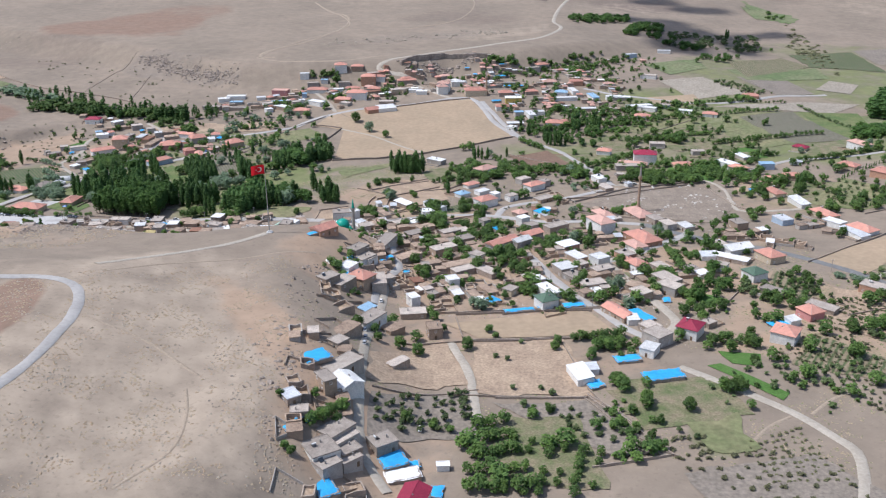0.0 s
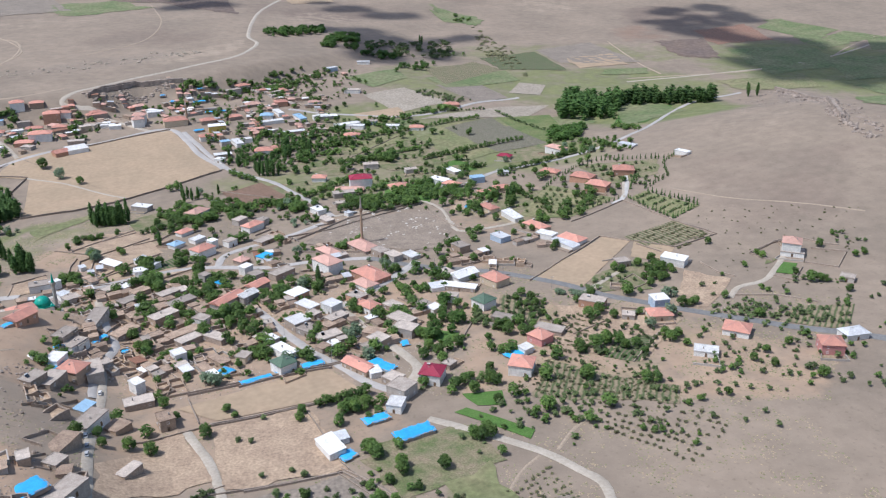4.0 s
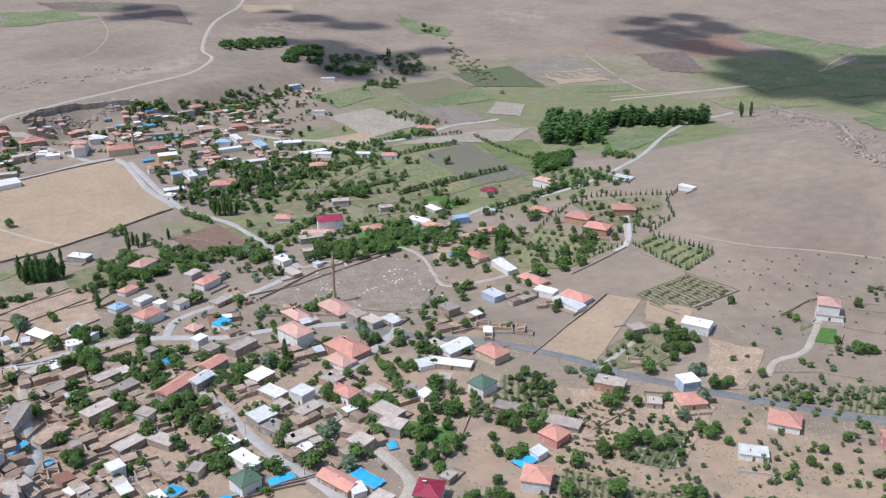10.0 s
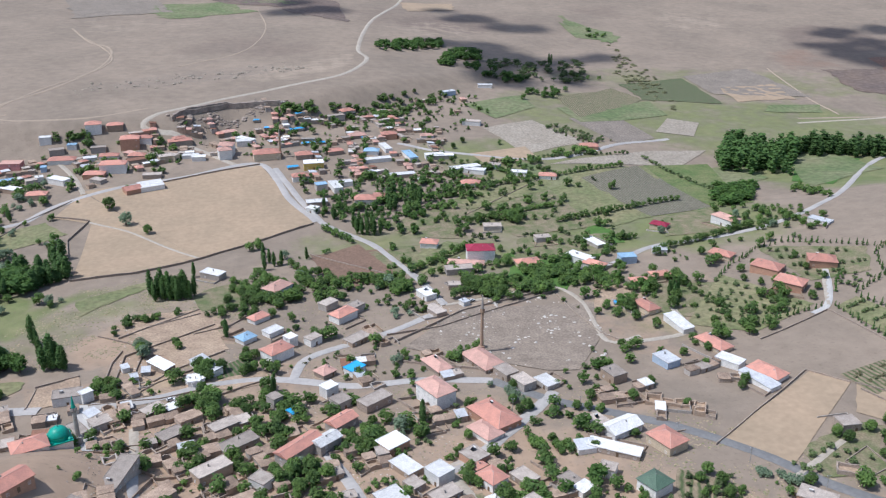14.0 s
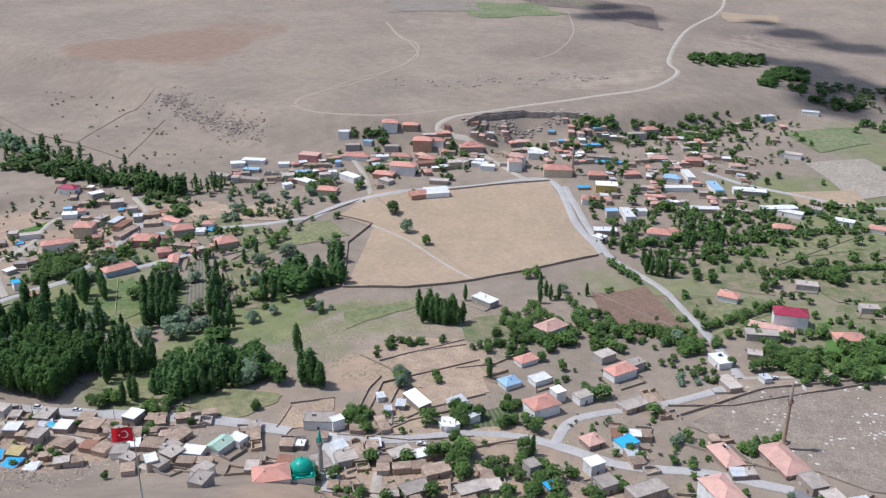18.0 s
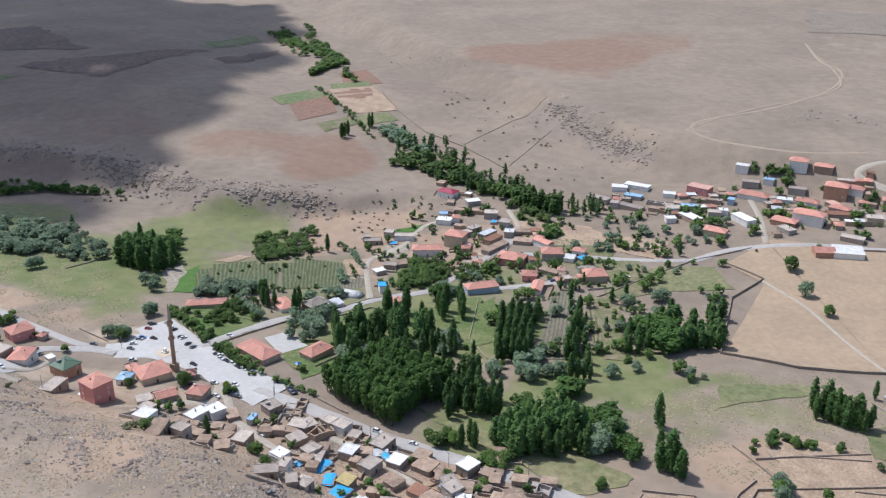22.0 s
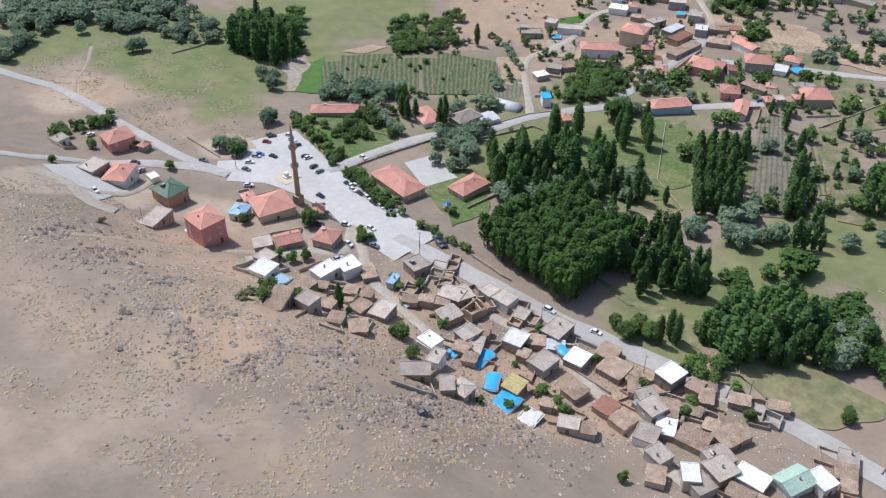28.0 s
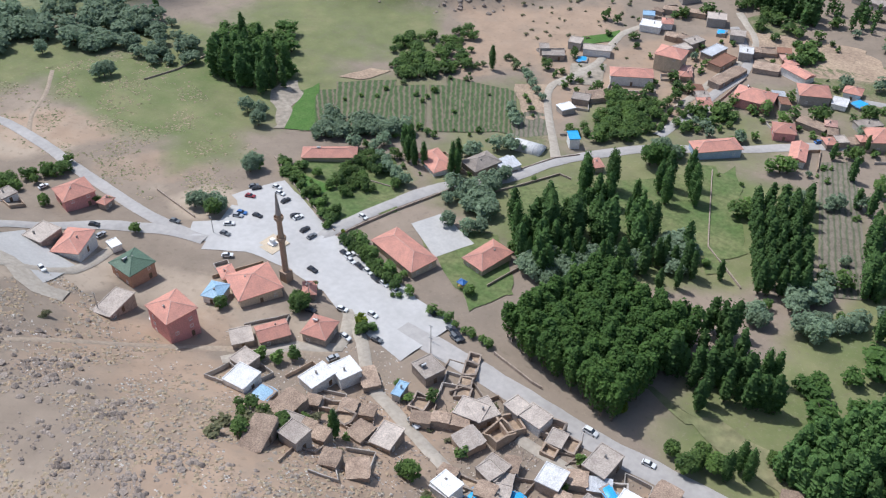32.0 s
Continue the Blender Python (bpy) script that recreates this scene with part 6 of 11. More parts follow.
sheeting(27.6, 477.1, -51, 8.5, 8, 1.6, "blue")
sheeting(62.4, 480.3, -52, 5.7, 5, 1, "blue")
house(5.7, 499.8, 20, 6.6, 7.2, 2, "flat", "white", "white")
house(21.8, 545.9, -45, 8.8, 7.2, 1.5, "flat", "slab", "white")
house(10.3, 531.0, 26, 20.5, 7.2, 1.2, "earth", "earth", "stone")
house(12.3, 520.6, 31, 13.5, 7.2, 1.2, "flat", "slab", "stone")
house(26.8, 518.9, -49, 15.4, 7.2, 1.2, "flat", "slab", "stone")
house(38.5, 487.5, -39, 6.2, 7.2, 1.3, "flat", "slab", "cream")
house(-45.4, 484.1, 54, 10.9, 12.6, 2, "hip", "red", "adobe")
house(-36.3, 488.2, -82, 16.4, 8.1, 2, "flat", "slab", "grey")
house(-16.2, 473.0, 29, 5.2, 7.2, 2, "flat", "white", "white")
sheeting(-33.9, 526.5, 44, 11.5, 5, 1.5, "blue")
sheeting(-21.5, 518.7, 23, 5.0, 5, 1.2, "blue")
house(-43.9, 514.3, 52, 8.1, 8.1, 1.3, "flat", "slab", "white")
house(-21.1, 537.6, 40, 16.1, 8.1, 1.2, "earth", "earth", "stone")
house(-36.4, 550.2, 72, 25.7, 8.1, 1.2, "flat", "slab", "grey")
house(-52.8, 613.3, 28, 9.4, 8.1, 1.2, "flat", "slab", "grey")
house(-29.1, 620.1, 39, 10.8, 7.2, 1.2, "flat", "slab", "stone")
house(-11.6, 608.4, 29, 11.8, 7.2, 1.2, "earth", "earth", "stone")
house(5.2, 596.0, 30, 13.2, 7.2, 1.2, "flat", "slab", "stone")
house(-5.3, 664.3, -57, 20.5, 8.1, 1.2, "shed", "tin", "white")
house(-11.0, 650.5, 37, 7.9, 8.1, 1, "flat", "white", "white")
house(-36.4, 664.3, 1, 4.5, 5.4, 1, "shed", "tin", "grey")
house(124.6, 565.0, -62, 14.7, 9.9, 1, "hip", "pale", "white")
house(114.4, 544.7, -61, 10.2, 9, 1.5, "flat", "slab", "orange")
house(117.7, 526.2, -61, 10.3, 9, 1.6, "hip", "red", "white")
house(114.1, 537.7, -61, 5.3, 6.3, 1, "hip", "red", "white")
house(132.1, 526.0, -62, 10.4, 8.1, 1, "flat", "slab", "stone")
house(155.8, 608.3, -67, 11.0, 8.1, 1.6, "flat", "slab", "grey")
house(149.9, 621.1, -66, 11.1, 8.1, 1.5, "flat", "slab", "stone")
house(167.8, 606.9, -68, 11.2, 8.1, 1, "flat", "white", "grey")
house(157.4, 613.8, -67, 5.2, 4.5, 1, "flat", "slab", "grey")
house(203.2, 603.8, -72, 10.6, 9, 1.8, "flat", "slab", "adobe")
house(237.6, 614.9, -72, 12.0, 9, 1.4, "flat", "tin", "blue")
house(271.3, 626.9, -69, 19.2, 9.9, 1, "hip", "red", "cream")
house(269.2, 604.5, -55, 13.6, 8.1, 1.3, "flat", "white", "white")
house(281.1, 587.4, -62, 17.9, 10.8, 1.2, "hip", "red", "white")
house(273.6, 582.1, -73, 21.7, 7.2, 1, "shed", "tin", "white")
house(264.0, 655.9, -83, 21.6, 7.2, 1.2, "shed", "white", "white")
house(255.5, 683.2, -74, 15.8, 9, 1.2, "hip", "red", "cream")
sheeting(242.5, 695.8, -11, 5.7, 6, 1.5, "blue")
house(178.1, 559.4, -67, 13.0, 9, 1.3, "flat", "slab", "grey")
house(187.1, 553.7, 22, 17.2, 9.9, 1.3, "gable", "white", "white")
house(177.6, 538.0, -35, 23.9, 7.2, 1, "flat", "white", "stone")
house(165.6, 542.7, 1, 9.2, 7.2, 1, "shed", "tin", "white")
house(202.5, 537.7, -67, 14.5, 11.7, 1.7, "hip", "red", "cream")
house(168.5, 522.8, -35, 7.0, 6.3, 1.5, "flat", "slab", "white")
house(183.3, 507.5, -64, 10.3, 10.8, 1.8, "hip", "green", "white")
house(149.8, 519.0, -64, 8.0, 7.2, 1.2, "flat", "slab", "stone")
house(153.8, 512.8, 31, 7.5, 5.4, 1, "shed", "white", "white")
house(130.3, 501.0, -60, 15.4, 9.9, 1.6, "flat", "slab", "stone")
house(129.0, 488.3, -46, 12.5, 9, 1.8, "flat", "slab", "grey")
house(111.1, 480.3, -58, 9.9, 9, 1.8, "flat", "slab", "adobe")
house(111.9, 492.7, -40, 12.2, 8.1, 1.2, "earth", "earth", "stone")
sheeting(124.9, 476.7, -5, 4.9, 7, 1.2, "blue")
house(94.0, 455.5, -60, 18.1, 8.1, 1.2, "gable", "red", "adobe")
sheeting(106.0, 454.7, -62, 16.1, 8, 1.8, "blue")
house(99.6, 446.1, 6, 5.9, 6.3, 1.2, "shed", "white", "white")
house(106.7, 435.8, -56, 8.7, 8.1, 1.2, "flat", "slab", "stone")
house(107.4, 422.5, -53, 11.0, 10.8, 2, "flat", "slab", "grey")
house(126.2, 431.5, -34, 10.8, 11.7, 2, "hip", "maroon", "white")
house(138.7, 441.5, -57, 5.2, 6.3, 1, "flat", "slab", "stone")
house(195.1, 451.9, -65, 10.4, 9.9, 1.6, "hip", "red", "pink")
house(205.2, 461.3, -44, 16.0, 8.1, 1, "flat", "slab", "stone")
house(186.8, 484.1, -46, 13.4, 7.2, 1, "flat", "slab", "stone")
sheeting(177.9, 442.2, 21, 16.8, 8, 1.5, "blue")
house(182.2, 442.3, 22, 6.5, 5.4, 1.2, "shed", "white", "white")
house(243.5, 483.5, -44, 14.7, 9, 1.6, "flat", "slab", "orange")
house(289.5, 531.9, -1, 9.2, 8.1, 1.4, "flat", "slab", "stone")
house(321.8, 520.6, -49, 15.8, 9.9, 1.7, "flat", "white", "white")
house(278.9, 468.1, -6, 9.4, 9, 2, "flat", "white", "blue")
house(270.8, 454.4, -13, 13.3, 10.8, 1.2, "hip", "red", "cream")
house(254.3, 460.3, -31, 7.0, 6.3, 1, "flat", "slab", "grey")
house(300.1, 421.5, -43, 14.1, 12.6, 1.2, "hip", "red", "white")
house(333.9, 387.1, -26, 11.9, 11.7, 2, "hip", "red", "pink")
house(355.6, 395.0, -4, 13.7, 9, 1.2, "hip", "tin", "white")
house(398.5, 502.3, -40, 11.5, 11.7, 3, "hip", "pale", "white")
house(397.6, 499.9, -39, 14.7, 9, 1, "flat", "slab", "white")
house(403.5, 455.0, -50, 8.4, 7.2, 1, "flat", "slab", "grey")
house(270.4, 406.5, -35, 12.4, 8.1, 1, "flat", "white", "white")
house(177.9, 790.3, -8, 19.2, 11.7, 3.2, "hip", "maroon", "white")
house(165.5, 781.6, -17, 24.7, 8.1, 1, "hip", "pale", "stone")
house(207.0, 771.7, 5, 16.8, 9.9, 1, "hip", "red", "cream")
house(148.2, 824.6, -21, 12.2, 9, 1.4, "hip", "red", "white")
house(129.0, 734.3, -67, 11.7, 8.1, 1.3, "flat", "white", "white")
house(129.6, 709.3, -67, 13.9, 7.2, 1, "flat", "slab", "stone")
house(158.6, 771.3, -0, 19.0, 8.1, 1.4, "flat", "slab", "grey")
house(149.2, 744.5, -9, 7.8, 6.3, 1.2, "flat", "slab", "stone")
house(149.5, 716.8, -67, 5.5, 4.5, 1, "flat", "tin", "white")
house(243.6, 768.1, -54, 18.9, 9, 1.8, "flat", "white", "white")
house(249.4, 755.9, -50, 15.0, 9, 1.3, "hip", "red", "white")
house(274.3, 759.6, -2, 11.4, 8.1, 1.8, "flat", "bluetin", "blue")
house(231.2, 815.9, -0, 11.0, 7.2, 1.3, "flat", "slab", "grey")
house(265.3, 798.8, -73, 17.4, 7.2, 1, "flat", "white", "grey")
house(202.4, 851.0, -8, 13.7, 8.1, 1.2, "flat", "slab", "grey")
house(302.2, 768.4, -19, 10.3, 5.4, 1, "shed", "tin", "white")
house(323.7, 816.6, -44, 12.6, 8.1, 1.2, "hip", "maroon", "cream")
house(371.5, 805.3, -66, 19.6, 9.9, 2, "hip", "pale", "white")
house(337.4, 745.5, -50, 15.5, 9.9, 1, "hip", "red", "cream")
house(350.9, 710.1, -50, 18.2, 12.6, 1.6, "hip", "red", "orange")
house(351.3, 683.0, -48, 17.3, 12.6, 1.8, "hip", "red", "orange")
house(387.0, 705.6, -24, 17.3, 12.6, 1.6, "hip", "red", "orange")
house(284.1, 727.0, 1, 13.2, 8.1, 1, "hip", "red", "cream")
house(267.0, 721.3, 2, 11.3, 7.2, 1, "hip", "red", "stone")
house(428.4, 772.6, -58, 16.1, 8.1, 0.8, "flat", "tin", "white")
house(447.8, 711.2, -67, 12.9, 6.3, 1, "flat", "white", "white")
house(344.3, 1026.9, -13, 17.0, 9.9, 1, "hip", "red", "orange")
house(-4.7, 796.5, -37, 15.4, 8.1, 1.4, "flat", "white", "grey")
house(-59.5, 985.1, 20, 19.6, 12.6, 1.4, "shed", "white", "white")
house(-74.1, 978.9, 25, 12.9, 10.8, 1.3, "gable", "red", "orange")
old_quarter(((-60.3, 623.4), (36.9, 619.4), (33.4, 508.2), (-51.3, 494.9)), 46, 18)
old_quarter(((-37.3, 510.2), (33.4, 508.2), (26.6, 455.1), (-37.2, 469.4)), 16, 18)
old_quarter(((44.2, 690.9), (138.7, 674.2), (125.0, 618.8), (33.6, 587.6)), 12, 12)
old_quarter(((102.9, 530.1), (153.4, 553.0), (131.6, 470.8), (96.6, 463.5)), 8, 12)
old_quarter(((190.2, 618.9), (252.8, 620.3), (238.6, 565.5), (184.1, 582.2)), 10, 8)
old_quarter(((83.4, 637.4), (128.6, 580.2), (89.4, 476.5), (66.6, 558.2)), 9, 15)
rubble(((-61.2, 639.7), (46.3, 615.7), (89.4, 476.5), (-50.5, 468.4)), 900, 6)
rubble(((-70.4, 403.2), (-42.1, 442.0), (-31.4, 296.1), (-58.1, 280.5)), 300, 7)
old_quarter(((228.9, 610.8), (271.7, 597.2), (239.4, 548.4), (205.0, 563.4)), 9, -20, (("earth", 0.3), ("ruin", 0.55), ("flat", 0.15)))
old_quarter(((-55.3, 654.6), (39.6, 585.5), (30.8, 487.5), (-41.6, 467.8)), 40, 20)
old_quarter(((38.4, 585.9), (123.7, 543.9), (100.6, 478.1), (32.0, 497.6)), 20, 20, (("earth", 0.4), ("ruin", 0.2), ("flat", 0.4)))
rubble(((-55.3, 654.6), (119.2, 545.6), (80.2, 440.1), (-41.6, 467.8)), 1500, 8)

house(-78, 585, 20, 15, 11, 1.3, "hip", "red", "white")
# ---- south street ----
house(-70.8, 528.9, 45, 13.6, 10, 1.3, "gable", "red", "orange")
sheeting(-76.5, 522.1, 34, 6.6, 5, 1, "blue")
sheeting(-53.5, 509.0, 47, 6.1, 5, 1, "blue")
sheeting(-63.8, 494.5, 52, 6.3, 6, 0.8, "white")
house(-50.4, 520.8, 54, 12.1, 8, 1.2, "flat", "slab", "stone")
house(-45.7, 513.6, 50, 12.1, 8, 1.2, "flat", "slab", "white")
house(-53.7, 493.8, 62, 10.0, 8, 1.2, "flat", "white", "white")
sheeting(-54.2, 488.1, 62, 12.1, 5, 1, "blue")
house(-61.9, 468.8, 48, 10.4, 8, 1.2, "flat", "slab", "stone")
house(-54.8, 472.0, 59, 14.2, 9, 1.2, "earth", "slab", "stone")
house(-57.3, 451.9, 16, 6.6, 8, 1, "ruin", "earth", "adobe")
house(-52.0, 436.9, 44, 11.9, 8, 1, "ruin", "earth", "stone")
house(-62.1, 456.9, 14, 5.5, 7, 1, "ruin", "earth", "adobe")
house(-37.0, 432.8, 56, 16.5, 9, 1.6, "flat", "slab", "white")
house(-39.7, 449.7, 52, 8.7, 6, 1, "shed", "bluetin", "grey")
house(-46.4, 405.2, 58, 14.8, 8, 1, "earth", "earth", "stone")
house(-47.7, 386.9, 50, 7.1, 7, 1, "flat", "slab", "stone")
house(-15.9, 457.2, 6, 13.8, 8, 1.1, "flat", "slab", "stone")
house(-25.8, 433.1, 42, 9.6, 9, 1, "earth", "earth", "adobe")
house(-4.4, 431.7, 12, 7.0, 9, 2, "flat", "earth", "adobe")
sheeting(-55.4, 366.5, 31, 12.1, 11, 1.6, "blue")
house(-44.1, 365.3, 49, 18.1, 9, 1.3, "flat", "slab", "grey")
house(-40.8, 351.7, 36, 9.8, 12, 1.6, "gable", "white", "white")
house(-48.8, 346.8, 32, 5.6, 10, 2, "flat", "slab", "adobe")
house(-60.8, 329.4, 33, 5.8, 8, 1.2, "flat", "tin", "stone")
sheeting(-57.0, 321.8, 21, 3.9, 6, 1, "blue")
sheeting(-53.6, 322.0, 36, 4.0, 7, 1, "blue")
sheeting(-58.6, 312.6, 49, 6.1, 6, 1.2, "blue")
house(-42.0, 320.2, 50, 13.1, 9, 1.3, "flat", "slab", "grey")
house(-39.5, 316.4, 47, 12.5, 7, 1.3, "flat", "slab", "grey")
house(-46.4, 305.9, 31, 11.1, 12, 1.3, "flat", "slab", "white")
house(-36.9, 310.9, 38, 8.7, 8, 1.5, "flat", "slab", "stone")
house(-36.6, 306.8, 41, 8.9, 8, 1.3, "flat", "slab", "grey")
house(-43.4, 299.0, 41, 8.6, 8, 1.5, "flat", "slab", "grey")
house(-24.3, 322.5, 32, 9.7, 9, 1.6, "flat", "slab", "stone")
sheeting(-20.2, 316.2, -66, 11.8, 11, 2.2, "blue")
sheeting(-15.7, 308.0, 17, 14.0, 8, 2, "white")
sheeting(-12.2, 315.5, -77, 5.1, 6, 1.6, "blue")
house(-11.0, 289.0, -16, 9.8, 12, 2, "gable", "maroon", "white")
sheeting(-2.6, 298.6, -8, 4.7, 8, 1, "blue")
sheeting(-42.9, 288.9, 26, 7.8, 11, 1.5, "blue")
house(-48.2, 284.3, 89, 6.0, 5, 0.8, "ruin", "earth", "stone")
house(-33.3, 294.0, 22, 7.8, 6, 0.8, "ruin", "earth", "stone")
house(-21.0, 391.2, 46, 10.9, 5, 1, "earth", "slab", "stone")
house(-61.3, 342.1, 24, 5.7, 6, 1, "ruin", "earth", "stone")
old_quarter(((-70.4, 403.2), (-45.9, 436.4), (-37.3, 333.7), (-57.6, 308.8)), 14, 5)
house(63.7, 386.1, -76, 14.7, 8, 1.2, "shed", "white", "white")
sheeting(69.6, 379.0, 24, 7.8, 7, 1.4, "blue")
house(68.5, 391.8, 8, 8.3, 6, 1, "shed", "tin", "white")
sheeting(89.0, 403.5, 10, 12.8, 7, 1.5, "blue")
sheeting(102.1, 385.4, 12, 19.4, 9, 2.4, "blue")
house(101.0, 410.5, -32, 7.4, 9, 1.4, "flat", "white", "white")
house(-0.2, 314.1, 4, 4.9, 3, 0.8, "flat", "white", "white")
field("lush", (126, 398), (133, 400), (156, 371), (151, 365))
field("lush", (136, 413), (154, 408), (152, 396), (138, 400), ragged=3)
field("grey", (-31, 359), (15, 376), (15, 338), (-31, 327), ragged=3)
field("grey", (21, 365), (73, 363), (92, 322), (67, 323), ragged=3)
field("tan", (-33, 395), (1, 429), (11, 382), (-34, 367), ragged=4)
field("tan", (15, 423), (61, 428), (69, 370), (16, 371), ragged=3)
field("weedy", (23, 352), (59, 351), (63, 299), (16, 302), ragged=3)
field("crop", (30, 349), (54, 349), (55, 323), (32, 324))
field("weedy", (75, 375), (130, 383), (134, 352), (86, 339), ragged=3)
field("grey", (92, 310), (147, 322), (169, 291), (98, 290), ragged=3)
stone_wall(1.2, (23, 368), (65, 368), (76, 349), (92, 322), (58, 313))
stone_wall(1.2, (60, 422), (66, 375), (76, 349))
stone_wall(1.4, (7, 459), (81, 462))
stone_wall(1.2, (15, 426), (61, 428), (93, 429))
stone_wall(1.2, (7, 455), (10, 429))
stone_wall(1, (-31, 362), (16, 375))
orchard("lush", ((15, 347), (28, 356), (36, 293), (5, 295)), 6, 5, 6.8, gaps=0.1)
orchard("lush", ((27, 338), (67, 323), (57, 292), (19, 294)), 6, 6, 5.1, gaps=0.3)
orchard("fruit", ((-30, 358), (11, 376), (15, 342), (-30, 331)), 12, 5, 3.6, gaps=0.25)
orchard("fruit", ((73, 359), (91, 326), (62, 323), (43, 361)), 7, 4, 3.2, gaps=0.35)
tree("small", 38.6, 354.1, 5)
tree("small", 46.2, 356.4, 5)
tree("lush", 81.7, 353.6, 5.3, 1.0)
tree("lush", 88.8, 358.0, 7.0, 1.0)
tree("lush", 77.1, 335.5, 5.3, 1.0)
tree("small", 83.7, 326.5, 5)
tree("small", 88.4, 326.3, 5)
tree("lush", 81.6, 374.3, 7.9, 1.0)
tree("lush", 80.0, 379.9, 7.0, 1.0)
tree("lush", 129.8, 372.0, 7.0, 1.0)
tree("lush", 134.6, 371.9, 7.0, 1.0)
tree("lush", 89.8, 363.0, 7.0, 1.0)
tree("lush", 81.6, 413.5, 7.0, 1.0)
tree("lush", 76.0, 413.8, 7.0, 1.0)
tree("lush", 87.8, 416.5, 7.0, 1.0)
tree("lush", 71.9, 404.9, 6.2, 1.0)
tree("lush", 55.3, 415.5, 5.3, 1.0)
tree("lush", 57.5, 421.8, 5.3, 1.0)
tree("lush", 12.3, 417.1, 7.0, 1.0)
tree("small", 23.8, 436.1, 5)
tree("small", 26.9, 429.5, 4)
tree("lush", -4.5, 451.5, 6.2, 1.0)
tree("small", -0.1, 436.2, 5)
tree("lush", -16.8, 532.8, 7.9, 1.0)
tree("lush", -9.8, 517.0, 7.9, 1.0)
tree("small", -64.7, 330.1, 4)
tree("small", -52.3, 338.2, 4)
tree("lush", -47.6, 324.4, 7.0, 1.0)
tree("lush", -44.8, 330.1, 6.2, 1.0)
tree("lush", -42.3, 326.5, 5.3, 1.0)
tree("lush", -51.5, 319.9, 6.2, 1.0)
tree("small", -58.8, 301.5, 4)
tree("small", -56.5, 299.7, 4)
tree("lush", -33.8, 424.1, 5.3, 1.0)
tree("lush", -31.7, 412.8, 5.3, 1.0)
tree("lush", -15.9, 344.8, 5.3, 1.0)
tree("small", -4.1, 342.0, 5)
tree("small", 3.0, 339.9, 4)
tree("lush", 157.1, 431.0, 5.3, 1.0)
tree("lush", 151.7, 418.2, 5.3, 1.0)
tree("lush", 148.8, 399.1, 5.3, 1.0)
tree("fruit", 31.0, 404.8, 3)
tree("fruit", 39.2, 423.1, 3)
tree("fruit", 25.7, 408.1, 3)
tree("fruit", 31.6, 376.3, 3)
tree("fruit", 44.5, 376.1, 3)
tree("fruit", 49.0, 371.0, 4)
tree("fruit", 54.2, 351.2, 3)
tree("fruit", 63.2, 345.7, 3)
tree("fruit", 64.2, 336.4, 3)
tree("fruit", 35.5, 361.4, 4)
tree("fruit", 68.3, 347.6, 3)
tree("fruit", 53.3, 344.1, 3)
tree("fruit", 98.3, 338.6, 3)
tree("fruit", 104.5, 334.0, 3)
orchard("shrub", ((92, 322), (144, 327), (163, 288), (94, 290)), 10, 5, 1.6, gaps=0.3)
orchard("shrub", ((93, 335), (108, 338), (108, 321), (91, 318)), 7, 3, 1.5, gaps=0.3)
tree_row("lush", (91, 427), (65, 425), 8, 6)

# ---- square and slope ----
house(-433.4, 611.2, 77, 12.3, 11.5, 2, "hip", "red", "pink")
house(-401.8, 590.2, 121, 13.6, 9.8, 1.5, "hip", "red", "white")
house(-411.9, 584.7, 100, 9.6, 9, 1.2, "flat", "slab", "stone")
house(-377.7, 597.4, 89, 10.3, 11.5, 2, "hip", "green", "orange")
house(-342.1, 587.6, 83, 10.9, 12.3, 3.6, "hip", "red", "pink")
house(-339.1, 619.4, 67, 15.4, 14.8, 1.4, "hip", "red", "cream")
house(-351.6, 617.8, 66, 4.7, 6.6, 1, "hip", "red", "cream")
house(-422.2, 617.1, 12, 3.8, 4.9, 1, "hip", "red", "stone")
house(-396.1, 602.1, 79, 3.6, 4.9, 0.8, "flat", "white", "white")
house(-346.0, 608.0, 22, 6.4, 7.4, 1.2, "hip", "bluetin", "white")
house(-315.3, 606.0, 61, 9.6, 7.4, 1.1, "gable", "red", "stone")
house(-304.4, 617.1, 16, 8.6, 9, 1.4, "hip", "red", "stone")
house(-323.1, 630.8, 43, 4.2, 6.6, 1, "hip", "red", "stone")
house(-321.9, 598.2, 57, 7.0, 7.4, 0.8, "flat", "slab", "stone")
house(-451.9, 592.9, 89, 6.3, 6.7, 1, "flat", "slab", "white")
house(-311.1, 590.4, 90, 6.5, 6.7, 1.3, "flat", "slab", "stone")
house(-303.3, 582.7, 97, 8.0, 8.1, 1.3, "flat", "white", "white")
sheeting(-295.1, 583.2, 91, 6.8, 7, 1.2, "bluetin")
house(-289.0, 600.3, 83, 9.5, 6.7, 1.3, "flat", "white", "white")
house(-284.3, 608.0, -18, 7.6, 7.4, 1.6, "flat", "white", "white")
house(-277.8, 611.8, 55, 5.5, 8.9, 0.8, "earth", "earth", "stone")
house(-265.3, 626.1, 73, 7.3, 8.1, 1.4, "flat", "slab", "stone")
house(-266.5, 613.7, 13, 2.8, 5.9, 1, "flat", "bluetin", "grey")
house(-258.9, 614.3, 13, 5.6, 6.7, 1, "ruin", "earth", "stone")
house(-241.2, 622.9, 64, 7.4, 8.1, 1.2, "flat", "slab", "stone")
house(-232.0, 624.5, 66, 6.7, 7.4, 1.5, "ruin", "earth", "adobe")
house(-255.0, 594.6, 101, 8.7, 6.7, 1.2, "flat", "slab", "stone")
